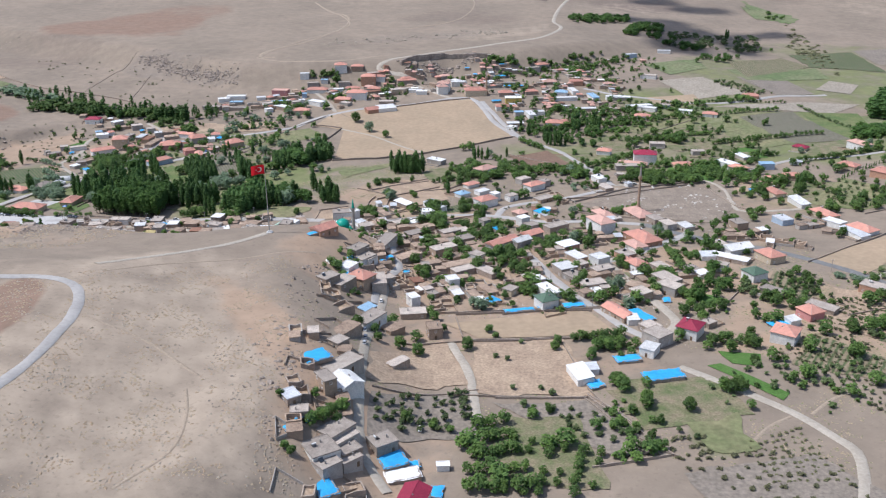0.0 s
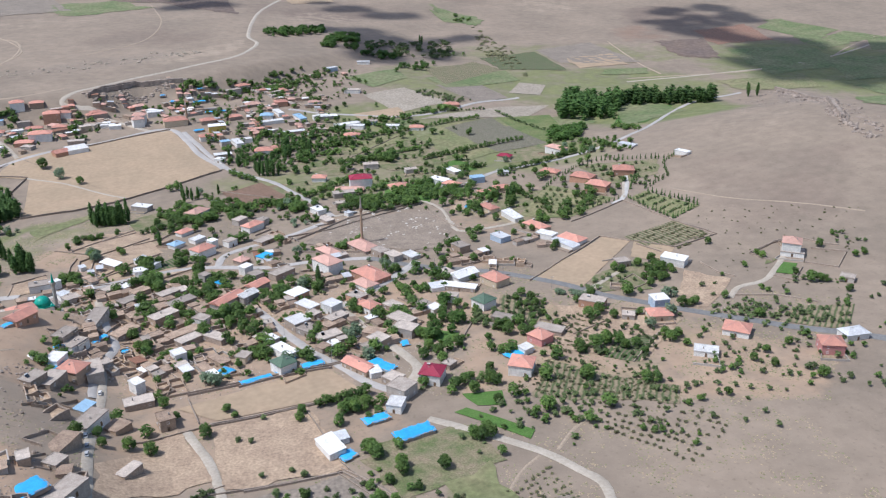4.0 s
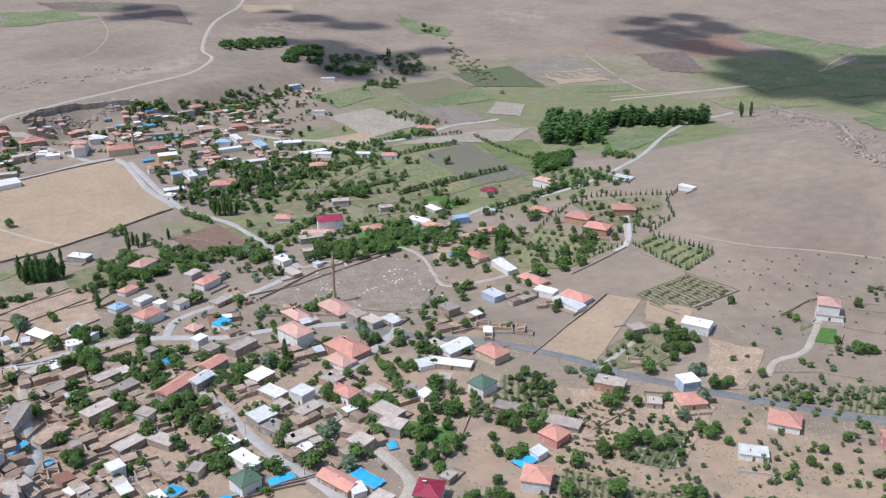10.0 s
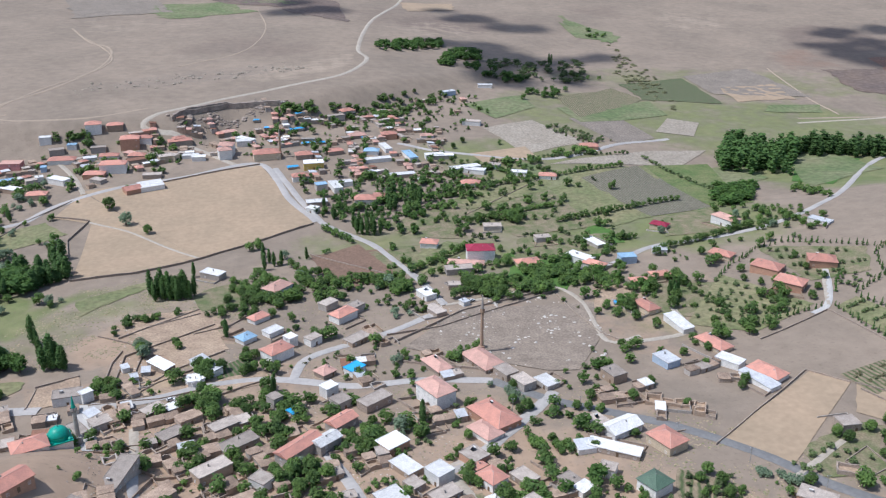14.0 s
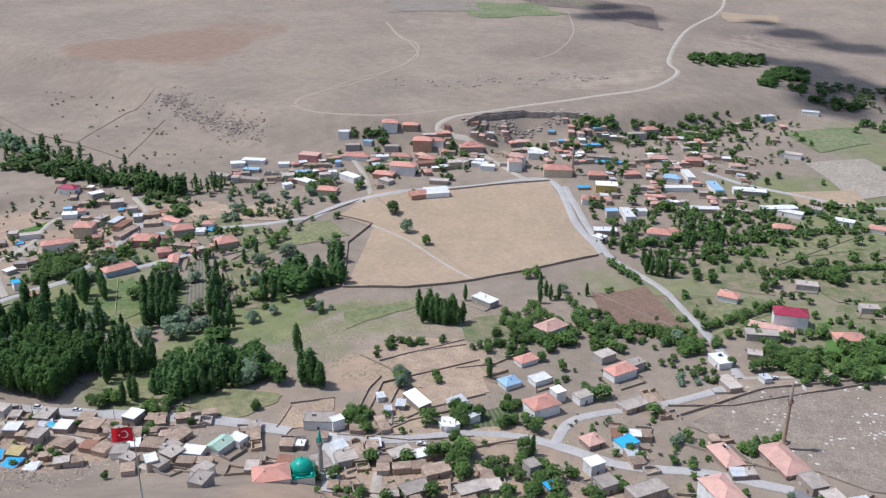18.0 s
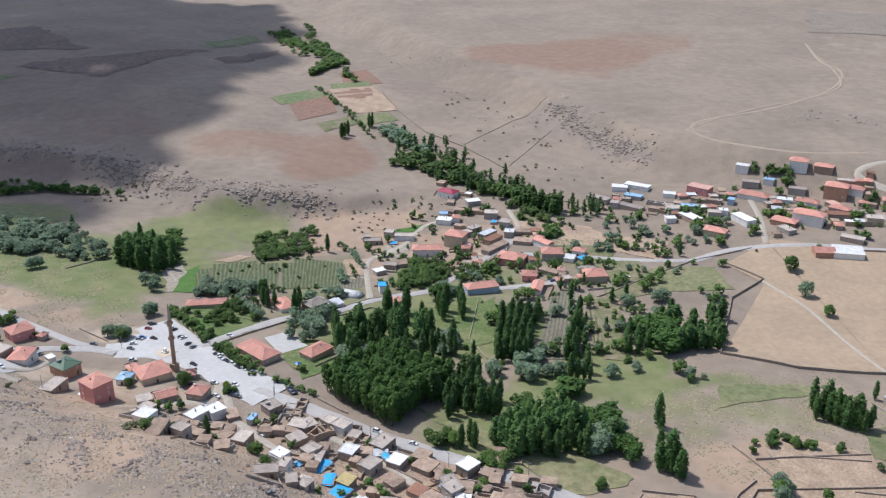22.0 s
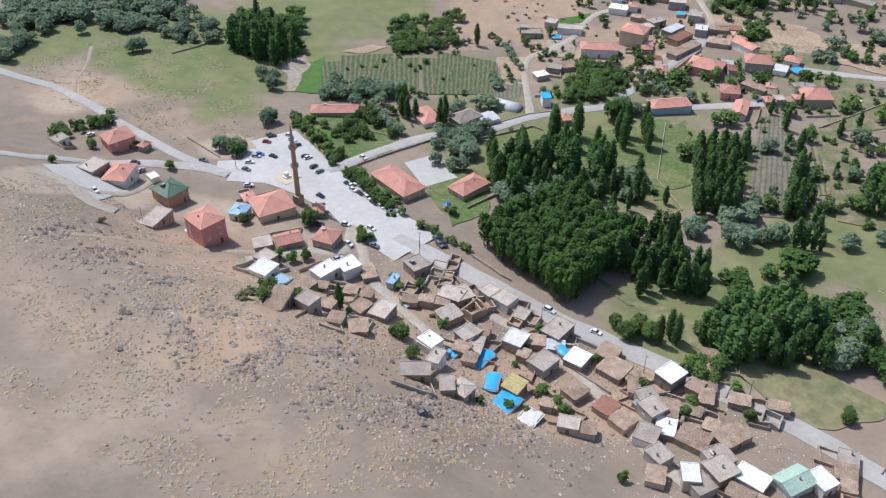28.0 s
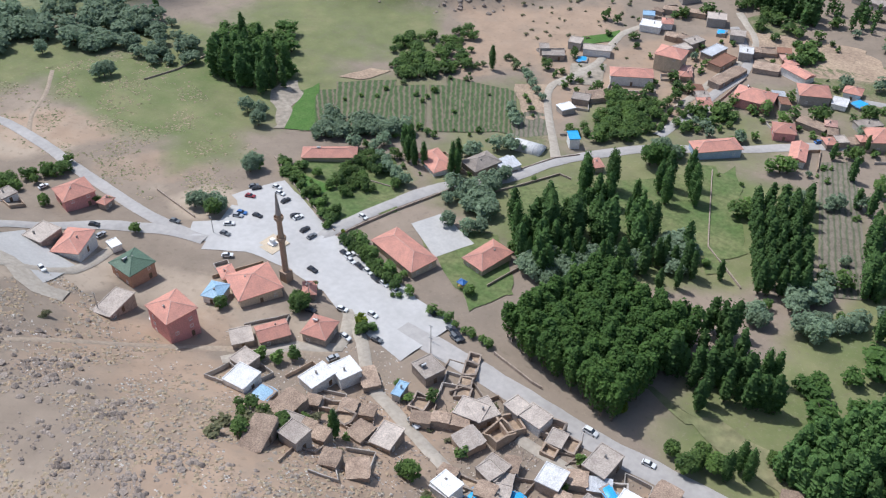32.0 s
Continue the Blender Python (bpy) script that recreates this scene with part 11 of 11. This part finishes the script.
thicket("far_wood", "lush", ((-265, 922), (-253, 930), (-261, 950), (-272, 946)), 20, 6, "dense bright green thicket", wide=1.2)

thicket("far_wood", "poplar", ((-91, 680), (-81, 679), (-82, 684), (-92, 685)), 8, 20, "dense dark green poplar wood", wide=1.2)
thicket("far_wood", "poplar", ((-44, 769), (-20, 759), (-20, 767), (-43, 777)), 12, 19, "dense dark green poplar wood", wide=1.1)
tree("poplar", -103, 716, 20)
thicket("far_wood", "willow", ((-127, 686), (-111, 684), (-115, 701), (-131, 705)), 12, 8, "dense silvery green thicket", wide=1.3)
thicket("far_wood", "lush", ((19, 761), (36, 733), (39, 745), (23, 773)), 20, 6, "dense bright green thicket", wide=1.1)
thicket("far_wood", "lush", ((7, 765), (26, 742), (26, 765), (8, 787)), 26, 5, "dense bright green thicket", wide=1.2)
thicket("far_wood", "lush", ((-12, 655), (-2, 652), (-3, 663), (-11, 665)), 10, 8, "dense bright green thicket", wide=1.2)
thicket("far_wood", "lush", ((-11, 623), (1, 622), (-1, 630), (-10, 633)), 8, 8, "dense bright green thicket", wide=1.2)
thicket("far_wood", "lush", ((-59, 641), (-46, 635), (-51, 657), (-61, 661)), 10, 6, "dense bright green thicket", wide=1.1)
thicket("far_wood", "lush", ((-62, 722), (-38, 731), (-33, 742), (-58, 736)), 12, 5, "dense bright green thicket", wide=1.1)
field("pale", (-16, 756), (5, 778), (19, 753), (-7, 744), ragged=3)
field("meadow", (-90, 772), (-39, 805), (-51, 784), (-82, 749), ragged=4)
stone_wall(1.1, (-57, 660), (-56, 681), (-52, 695))
stone_wall(1.1, (-46, 635), (-30, 653), (-6, 669))
stone_wall(1.1, (-56, 711), (-26, 734), (-12, 744))
stone_wall(1.0, (-14, 710), (7, 718), (19, 731))
stone_wall(1.2, (-16, 623), (15, 640), (25, 644))
stone_wall(1.2, (96, 685), (129, 689), (167, 706), (214, 727))
stone_wall(1.0, (211, 720), (212, 692), (218, 661), (227, 647))
thicket("far_wood", "lush", ((124, 648), (136, 641), (146, 657), (132, 662)), 14, 5, "dense bright green thicket", wide=1.1)
thicket("far_wood", "lush", ((157, 724), (179, 723), (187, 753), (167, 756)), 20, 6, "dense bright green thicket", wide=1.2)
thicket("far_wood", "lush", ((99, 744), (124, 728), (132, 758), (99, 772)), 20, 6, "dense bright green thicket", wide=1.2)
thicket("far_wood", "lush", ((184, 730), (228, 741), (237, 774), (197, 764)), 26, 6, "dense bright green thicket", wide=1.2)
thicket("far_wood", "lush", ((230, 677), (248, 675), (259, 699), (242, 701)), 12, 6, "dense bright green thicket", wide=1.2)
field("lush", (195, 795), (225, 808), (240, 783), (209, 781), ragged=2)
field("lush", (269, 831), (275, 797), (289, 794), (288, 850), ragged=2)

quad_patch("yard", ((-70, 637), (-62, 636), (-49, 586), (-56, 582)), ROAD["court"], "pale paved yard beside the small mosque", "yard", lift=0.4)

field("meadow", (106, 345), (126, 352), (127, 327), (108, 323), ragged=5)
field("weedy", (80, 384), (124, 387), (124, 363), (78, 352), ragged=4)
ribbon("track", "track", 2, (159, 353), (175, 367), (199, 380))
ribbon("track", "track", 2, (124, 328), (137, 343), (150, 352))
orchard("shrub", ((123, 332), (151, 345), (158, 302), (124, 302)), 12, 9, 1.0, gaps=0.25)
orchard("shrub", ((193, 398), (232, 411), (236, 385), (194, 376)), 16, 7, 1.1, gaps=0.3)
tree("lush", 127, 374, 7)
tree("lush", 134, 376, 7)
tree("lush", 107, 356, 7)
tree("lush", 79, 380, 7)
tree("lush", 81, 377, 7)
tree("small", 76, 344, 4.5)
tree("small", 81, 341, 4.5)
tree("small", 86, 334, 4.5)
tree("small", 87, 326, 4.5)
tree("small", 73, 353, 4.5)
tree("small", 92, 345, 4.5)
thicket("far_wood", "lush", ((70, 407), (93, 404), (96, 417), (75, 424)), 10, 6, "dense bright green thicket", wide=1.1)
thicket("far_wood", "lush", ((-66, 471), (-55, 482), (-56, 497), (-66, 492)), 8, 5, "dense bright green thicket", wide=1.1)
tree("lush", -21, 413, 7)
tree("lush", -12, 409, 7)
tree("lush", -42, 421, 7)
tree("lush", -41, 335, 7)

thicket("far_wood", "willow", ((-600, 653), (-575, 675), (-645, 715), (-673, 696)), 34, 9, "dense silvery green thicket", wide=1.3)
thicket("far_wood", "willow", ((-616, 710), (-535, 733), (-554, 753), (-638, 734)), 34, 9, "dense silvery green thicket", wide=1.3)
thicket("far_wood", "broad", ((-719, 722), (-695, 768), (-727, 784), (-783, 760)), 30, 8, "dense dark green leafy thicket", wide=1.2)
field("lush", (-690, 715), (-698, 764), (-676, 765), (-670, 712), ragged=4)
field("tan", (-662, 716), (-656, 751), (-633, 751), (-637, 715), ragged=4)

# ---- yards ----
yard_walls()

# ---- scattered trees ----
scatter(((43, 699), (224, 670), (193, 548), (36, 549)), 70)
scatter(((315, 854), (423, 755), (307, 621), (226, 630)), 60, ("lush", "small", "fruit",))
scatter(((184, 980), (339, 945), (255, 705), (162, 754)), 50, ("lush", "small", "fruit", "lush",))
scatter(((11, 851), (147, 859), (117, 670), (16, 649)), 45)
scatter(((-71, 663), (41, 679), (63, 537), (-58, 478)), 60, ("lush", "small", "small",))
scatter(((118, 531), (314, 492), (271, 408), (105, 443)), 34)
scatter(((183, 447), (294, 410), (221, 336), (134, 376)), 50, ("fruit", "small", "small", "fruit",))
scatter(((314, 492), (449, 457), (336, 343), (259, 390)), 60, ("fruit", "small", "small", "fruit",))
scatter(((-9, 581), (124, 616), (125, 454), (-2, 459)), 60)
scatter(((104, 426), (238, 447), (191, 341), (103, 357)), 26, ("fruit", "small", "lush",))
scatter(((-17, 365), (102, 379), (85, 298), (-10, 302)), 16, ("fruit", "small", "lush",))
scatter(((-62, 1117), (280, 1258), (256, 944), (69, 943)), 60, ("lush", "small", "small", "fruit",))
scatter(((-212, 1078), (-63, 1125), (-53, 1043), (-167, 985)), 40, ("lush", "small", "small",))
scatter(((-441, 978), (-247, 1022), (-144, 866), (-309, 832)), 40, ("lush", "small", "small",))
scatter(((-314, 585), (-233, 641), (-133, 627), (-208, 574)), 30, ("small", "shrub", "small", "lush",))
scatter(((-389, 865), (-247, 972), (-205, 863), (-310, 783)), 40, ("small", "lush", "small",))
scatter(((-242, 801), (-157, 868), (-126, 764), (-192, 723)), 40, ("willow", "small", "lush",))
scatter(((-432, 740), (-366, 831), (-309, 750), (-357, 680)), 30, ("small", "willow", "small",))
scatter(((146, 703), (225, 692), (184, 622), (120, 657)), 16, ("shrub", "shrub", "shrub", "shrub",))
scatter(((-272, 872), (-131, 976), (-94, 827), (-188, 761)), 20, ("willow", "lush",))
scatter(((-257, 920), (-167, 917), (-96, 774), (-195, 752)), 34, ("lush", "willow", "small",))
thicket("far_wood", "poplar", ((-238, 867), (-175, 868), (-148, 797), (-208, 787)), 8, 14, "dense dark green poplar wood", wide=1.3)
thicket("far_wood", "shrub", ((390, 603), (486, 541), (383, 433), (337, 517)), 100, 0.9, "dense low dusty scrub")
scatter(((-241, 981), (-41, 1096), (-30, 1012), (-194, 918)), 50, ("small", "lush", "small",))
scatter(((-321, 908), (-163, 951), (-151, 855), (-230, 775)), 40, ("small", "lush", "willow",))

# ---- gardens ----
tree("lush", 55.0, 788.8, 7.0, 1.0)
tree("lush", 64.4, 786.0, 7.0, 1.0)
tree("lush", 75.1, 761.7, 7.0, 1.0)
tree("lush", 60.7, 746.0, 6.2, 1.0)
tree("lush", 69.9, 784.1, 6.2, 1.0)
tree("lush", 120.0, 871.0, 7.9, 1.0)
tree("small", 121.3, 825.7, 5)
tree("lush", 124.4, 795.7, 5.3, 1.0)
tree("small", 143.1, 864.4, 5)
tree("small", 162.2, 871.3, 4)
tree("lush", 178.0, 861.4, 7.9, 1.0)
tree("lush", 187.9, 865.1, 7.0, 1.0)
tree("lush", 195.8, 869.6, 7.9, 1.0)
tree("lush", 174.1, 844.4, 7.0, 1.0)
tree("lush", 162.9, 814.2, 5.3, 1.0)
tree("lush", 221.3, 861.8, 10.6, 1.0)
tree("lush", 228.3, 870.0, 9.7, 1.0)
tree("lush", 196.0, 803.3, 5.3, 1.0)
tree("lush", 188.7, 832.6, 5.3, 1.0)
tree("lush", 139.0, 768.8, 6.2, 1.0)
tree("lush", 145.7, 772.8, 5.3, 1.0)
tree("lush", 161.9, 734.7, 9.7, 1.0)
tree("lush", 157.4, 739.4, 8.8, 1.0)
tree("lush", 167.7, 727.7, 8.8, 1.0)
tree("lush", 174.2, 730.9, 6.2, 1.0)
tree("lush", 184.7, 721.2, 5.3, 1.0)
tree("lush", 253.2, 764.7, 7.0, 1.0)
tree("lush", 250.7, 831.3, 5.3, 1.0)
tree("lush", 255.1, 805.1, 6.2, 1.0)
tree("lush", 253.8, 789.4, 6.2, 1.0)
tree("lush", 266.0, 775.8, 6.2, 1.0)
tree("lush", 263.2, 742.1, 7.0, 1.0)
tree("lush", 270.6, 706.3, 7.9, 1.0)
tree("lush", 265.7, 753.4, 6.2, 1.0)
tree("lush", 245.8, 684.9, 8.8, 1.0)
tree("lush", 244.3, 672.1, 7.0, 1.0)
tree("lush", 233.1, 691.1, 6.2, 1.0)
tree("small", 225.1, 685.1, 5)
tree("lush", 326.7, 754.2, 6.2, 1.0)
tree("lush", 341.0, 764.7, 5.3, 1.0)
tree("lush", 335.9, 716.6, 6.2, 1.0)
tree("lush", 330.4, 702.5, 5.3, 1.0)
tree("lush", 282.5, 634.2, 7.0, 1.0)
tree("lush", 299.9, 645.5, 6.2, 1.0)
tree("lush", 250.8, 621.6, 5.3, 1.0)
tree("lush", 266.1, 623.6, 5.3, 1.0)
tree("lush", 266.8, 584.2, 6.2, 1.0)
tree("small", 256.4, 607.7, 5)
tree("small", 222.6, 641.6, 5)
tree("lush", 354.5, 663.7, 6.2, 1.0)
tree("lush", 251.9, 659.6, 6.2, 1.0)
tree("lush", -4.8, 660.4, 8.8, 1.0)
tree("lush", -9.5, 665.3, 7.9, 1.0)
tree("lush", 17.1, 669.6, 6.2, 1.0)
tree("lush", 19.8, 658.3, 6.2, 1.0)
tree("lush", -53.3, 654.8, 6.2, 1.0)
tree("lush", -48.5, 640.1, 5.3, 1.0)
tree("lush", -4.5, 615.3, 9.7, 1.0)
tree("lush", -1.1, 613.0, 7.9, 1.0)
tree("lush", 15.3, 610.8, 6.2, 1.0)
tree("lush", 19.6, 597.2, 6.2, 1.0)
tree("lush", 23.2, 587.3, 6.2, 1.0)
tree("lush", 28.7, 589.1, 6.2, 1.0)
tree("lush", 32.2, 600.6, 6.2, 1.0)
tree("lush", 36.0, 584.4, 5.3, 1.0)
tree("lush", 26.0, 627.6, 6.2, 1.0)
tree("lush", 48.4, 615.0, 5.3, 1.0)
tree("small", 27.2, 551.8, 5)
tree("lush", 95.4, 569.6, 6.2, 1.0)
tree("lush", 123.1, 592.0, 6.2, 1.0)
tree("lush", 150.5, 584.3, 7.0, 1.0)
tree("lush", 145.5, 592.7, 5.3, 1.0)
tree("lush", 204.4, 581.1, 6.2, 1.0)
tree("lush", 174.4, 579.2, 5.3, 1.0)
tree("lush", 179.7, 577.2, 5.3, 1.0)
tree("lush", 116.0, 563.4, 5.3, 1.0)
tree("lush", 108.8, 528.8, 6.2, 1.0)
tree("lush", 111.8, 525.6, 5.3, 1.0)
tree("small", -23.0, 698.9, 5)
tree("willow", -42.4, 695.4, 9)
tree("willow", -39.0, 692.5, 8)
tree("poplar", 281.0, 700.8, 13)
tree("poplar", 284.5, 701.5, 13)
tree("poplar", 277.7, 699.0, 12)
tree("poplar", 97.5, 580.4, 12)
tree("poplar", -88.1, 684.4, 17)
tree("poplar", -83.8, 681.3, 17)
tree("poplar", -79.6, 678.4, 16)
tree("poplar", 98.6, 874.9, 15)
tree("poplar", 102.9, 873.7, 15)
tree("poplar", 108.3, 872.1, 16)
tree("poplar", 112.9, 873.2, 15)
tree("poplar", 29.0, 628.1, 10)
thicket("far_wood", "lush", ((181, 755), (257, 763), (246, 724), (181, 729)), 44, 5.95, "dense bright green thicket", wide=1.1)
thicket("far_wood", "lush", ((54, 595), (75, 588), (71, 561), (55, 560)), 18, 5.1, "dense bright green thicket")
thicket("far_wood", "lush", ((32, 556), (50, 555), (52, 532), (32, 533)), 18, 5.1, "dense bright green thicket")
thicket("far_wood", "lush", ((92, 778), (115, 771), (112, 759), (92, 761)), 16, 4.25, "dense bright green thicket")
thicket("far_wood", "lush", ((98, 740), (126, 725), (122, 710), (94, 727)), 18, 4.25, "dense bright green thicket")
thicket("far_wood", "lush", ((397, 835), (443, 815), (418, 775), (378, 782)), 18, 5.95, "dense bright green thicket")
thicket("far_wood", "lush", ((334, 689), (339, 665), (334, 660), (328, 682)), 14, 4.25, "dense bright green thicket")
thicket("far_wood", "lush", ((144, 559), (160, 544), (156, 536), (142, 550)), 18, 4.25, "dense bright green thicket")
thicket("far_wood", "fruit", ((175, 500), (193, 499), (182, 475), (166, 480)), 26, 4, "dense scattered green orchard trees")
thicket("far_wood", "lush", ((149, 947), (189, 911), (179, 887), (142, 909)), 20, 5.1, "dense bright green thicket")
thicket("far_wood", "lush", ((100, 985), (217, 987), (216, 958), (101, 951)), 30, 5.1, "dense bright green thicket")
thicket("far_wood", "lush", ((187, 1041), (287, 971), (274, 945), (179, 1004)), 40, 5.1, "dense bright green thicket", wide=1.2)
thicket("far_wood", "lush", ((56, 1146), (190, 1185), (181, 1131), (66, 1127)), 36, 5.1, "dense bright green thicket", wide=1.2)
thicket("far_wood", "lush", ((123, 966), (200, 956), (191, 917), (126, 926)), 30, 5.1, "dense bright green thicket", wide=1.2)
thicket("far_wood", "poplar", ((102, 958), (159, 952), (155, 926), (104, 931)), 16, 13, "dense dark green poplar wood", wide=1.1)
thicket("far_wood", "lush", ((-393, 685), (-347, 669), (-349, 675), (-393, 691)), 26, 3.4, "dense bright green thicket", wide=1)
thicket("far_wood", "lush", ((-339, 666), (-299, 653), (-298, 648), (-337, 661)), 26, 3.4, "dense bright green thicket", wide=1)
thicket("far_wood", "willow", ((-369, 713), (-345, 703), (-343, 709), (-368, 720)), 14, 7, "dense silvery green thicket", wide=1)
thicket("far_wood", "lush", ((-469, 596), (-461, 631), (-456, 627), (-455, 590)), 22, 5.1, "dense bright green thicket", wide=1)
thicket("far_wood", "willow", ((-406, 714), (-380, 747), (-376, 742), (-402, 710)), 20, 7, "dense silvery green thicket", wide=1)
thicket("far_wood", "lush", ((-320, 797), (-304, 854), (-284, 832), (-310, 792)), 24, 5.1, "dense bright green thicket", wide=1.1)
thicket("far_wood", "lush", ((-279, 799), (-254, 847), (-249, 845), (-271, 797)), 20, 5.1, "dense bright green thicket", wide=1)
thicket("far_wood", "fruit", ((-420, 788), (-385, 847), (-366, 831), (-409, 781)), 24, 4, "dense scattered green orchard trees")
thicket("far_wood", "lush", ((-157, 650), (-146, 654), (-150, 636), (-160, 639)), 16, 5.95, "dense bright green thicket", wide=1)
thicket("far_wood", "willow", ((-270, 696), (-256, 722), (-234, 729), (-259, 690)), 20, 8, "dense silvery green thicket", wide=1.1)
thicket("far_wood", "lush", ((-480, 722), (-467, 753), (-501, 791), (-530, 767)), 20, 6.8, "dense bright green thicket", wide=1.2)
tree("small", -295.0, 627.6, 5)
tree("small", -293.3, 630.8, 4)
tree("lush", -319.2, 621.6, 7.9, 1.0)
tree("lush", -319.9, 623.9, 7.0, 1.0)
tree("small", -323.6, 632.7, 4)
thicket("far_wood", "poplar", ((-497, 1090), (-380, 1037), (-367, 1006), (-472, 1049)), 22, 12, "dense dark green poplar wood", wide=1.5)
thicket("far_wood", "poplar", ((-377, 1031), (-263, 993), (-260, 962), (-358, 995)), 22, 12, "dense dark green poplar wood", wide=1.5)
thicket("far_wood", "lush", ((-377, 1010), (-259, 984), (-254, 949), (-351, 982)), 40, 6.8, "dense bright green thicket", wide=1.2)
thicket("far_wood", "lush", ((-958, 1494), (-676, 1244), (-640, 1223), (-953, 1521)), 40, 6.8, "dense bright green thicket", wide=1.5)
tree_row("lush", (200, 937), (358, 973), 30, 6)
tree_row("lush", (253, 854), (369, 878), 22, 6)
tree_row("fruit", (243, 998), (380, 1011), 30, 4)
thicket("far_wood", "lush", ((378, 862), (436, 813), (414, 766), (357, 807)), 24, 5.95, "dense bright green thicket", wide=1)
tree_row("lush", (311, 774), (386, 792), 18, 6)
tree_row("lush", (204, 875), (264, 887), 20, 5)
tree_row("fruit", (387, 999), (416, 879), 24, 4)
field("crop", (294, 927), (364, 959), (373, 911), (304, 881))
field("lush", (329, 838), (379, 852), (368, 809), (324, 803), ragged=3)
field("far_green", (404, 953), (481, 979), (479, 927), (408, 899))
tree("willow", 396.2, 781.7, 7)
tree("willow", 386.4, 818.0, 7)
tree("willow", 320.0, 805.6, 7)
field("lush", (-391, 684), (-366, 689), (-366, 679), (-389, 679), ragged=2)
tree("willow", -609.2, 656.2, 9)
tree("willow", -588.1, 654.0, 9)
tree("willow", -604.8, 682.2, 9)
tree("willow", -588.6, 688.6, 9)
tree("willow", -570.3, 697.3, 9)
tree("willow", -549.7, 703.6, 8)
tree("willow", -620.0, 683.1, 8)
tree("willow", -581.2, 636.6, 9)
tree("willow", -527.2, 724.8, 8)
thicket("far_wood", "willow", ((-575, 626), (-608, 680), (-585, 674), (-551, 616)), 24, 9, "dense silvery green thicket", wide=1.2)
thicket("far_wood", "poplar", ((-511, 763), (-492, 780), (-446, 738), (-462, 722)), 14, 15, "dense dark green poplar wood", wide=1.2)
thicket("far_wood", "lush", ((-376, 716), (-362, 726), (-345, 683), (-371, 690)), 30, 5.1, "dense bright green thicket", wide=1)
thicket("far_wood", "lush", ((-315, 668), (-291, 651), (-324, 660), (-338, 667)), 24, 5.1, "dense bright green thicket", wide=1)
thicket("far_wood", "willow", ((-334, 719), (-319, 745), (-310, 737), (-324, 711)), 14, 8, "dense silvery green thicket", wide=1)
thicket("far_wood", "lush", ((-296, 570), (-281, 588), (-271, 582), (-275, 560)), 20, 5.1, "dense bright green thicket", wide=1)

# ---- weeds and stones ----
WEEDS = [EARTH["straw"], EARTH["straw"], EARTH["herb"], EARTH["meadow"]]
STRAW = [EARTH["straw"], EARTH["stubble"], EARTH["pale"]]
PEBBLES = [STONE, STONE_PALE, EARTH["tan"], BASALT]
tufts("dry_weeds", [(193, 585), (387, 433), (299, 345), (123, 416)], 8000, 0.6, WEEDS, "dry weeds and low herbs between gardens and yards", 3)
tufts("dry_weeds", [(-65, 829), (123, 713), (193, 585), (123, 416), (-43, 472)], 6000, 0.55, WEEDS, "dry weeds and low herbs between gardens and yards", 4)
tufts("dry_weeds", [(-73, 448), (96, 393), (285, 356), (268, 276), (-65, 360)], 5000, 0.55, WEEDS, "dry weeds and low herbs between gardens and yards", 5)
tufts("loose_stones", [(-61, 757), (116, 584), (158, 494), (123, 416), (-43, 472)], 8000, 0.4, PEBBLES, "loose stones and clods strewn over yards and ruins", 6, -0.1)
tufts("loose_stones", [(-412, 546), (-387, 576), (-259, 588), (-175, 589), (-157, 560), (-196, 534), (-277, 523), (-359, 516)], 5000, 0.4, PEBBLES, "loose grey stones strewn over the dry slope", 7, 0.1)
tufts("dry_weeds", [(-412, 546), (-387, 576), (-259, 588), (-175, 589), (-166, 545), (-225, 483), (-288, 476)], 8000, 0.7, STRAW, "straw-coloured weeds on the stony slope", 8)
tufts("loose_stones", [(-335, 596), (-292, 624), (-184, 643), (-90, 635), (-147, 576), (-218, 582), (-285, 570)], 4000, 0.36, PEBBLES, "loose stones and clods strewn over yards and ruins", 9, -0.1)
tufts("dry_weeds", [(-133, 710), (-89, 793), (-7, 801), (53, 770), (2, 705), (-99, 680)], 5000, 0.6, WEEDS, "tufts of grass over the faded meadow", 10)
tufts("dry_weeds", [(-554, 635), (-545, 731), (-408, 686), (-384, 644), (-413, 631), (-524, 618)], 4000, 0.6, WEEDS, "tufts of grass over the western meadow", 11, 0.05)
tufts("dry_weeds", [(-208, 407), (-83, 488), (-53, 280), (-141, 254)], 6000, 0.6, STRAW, "dry straw weeds on the bare hilltop", 12, 0.0)
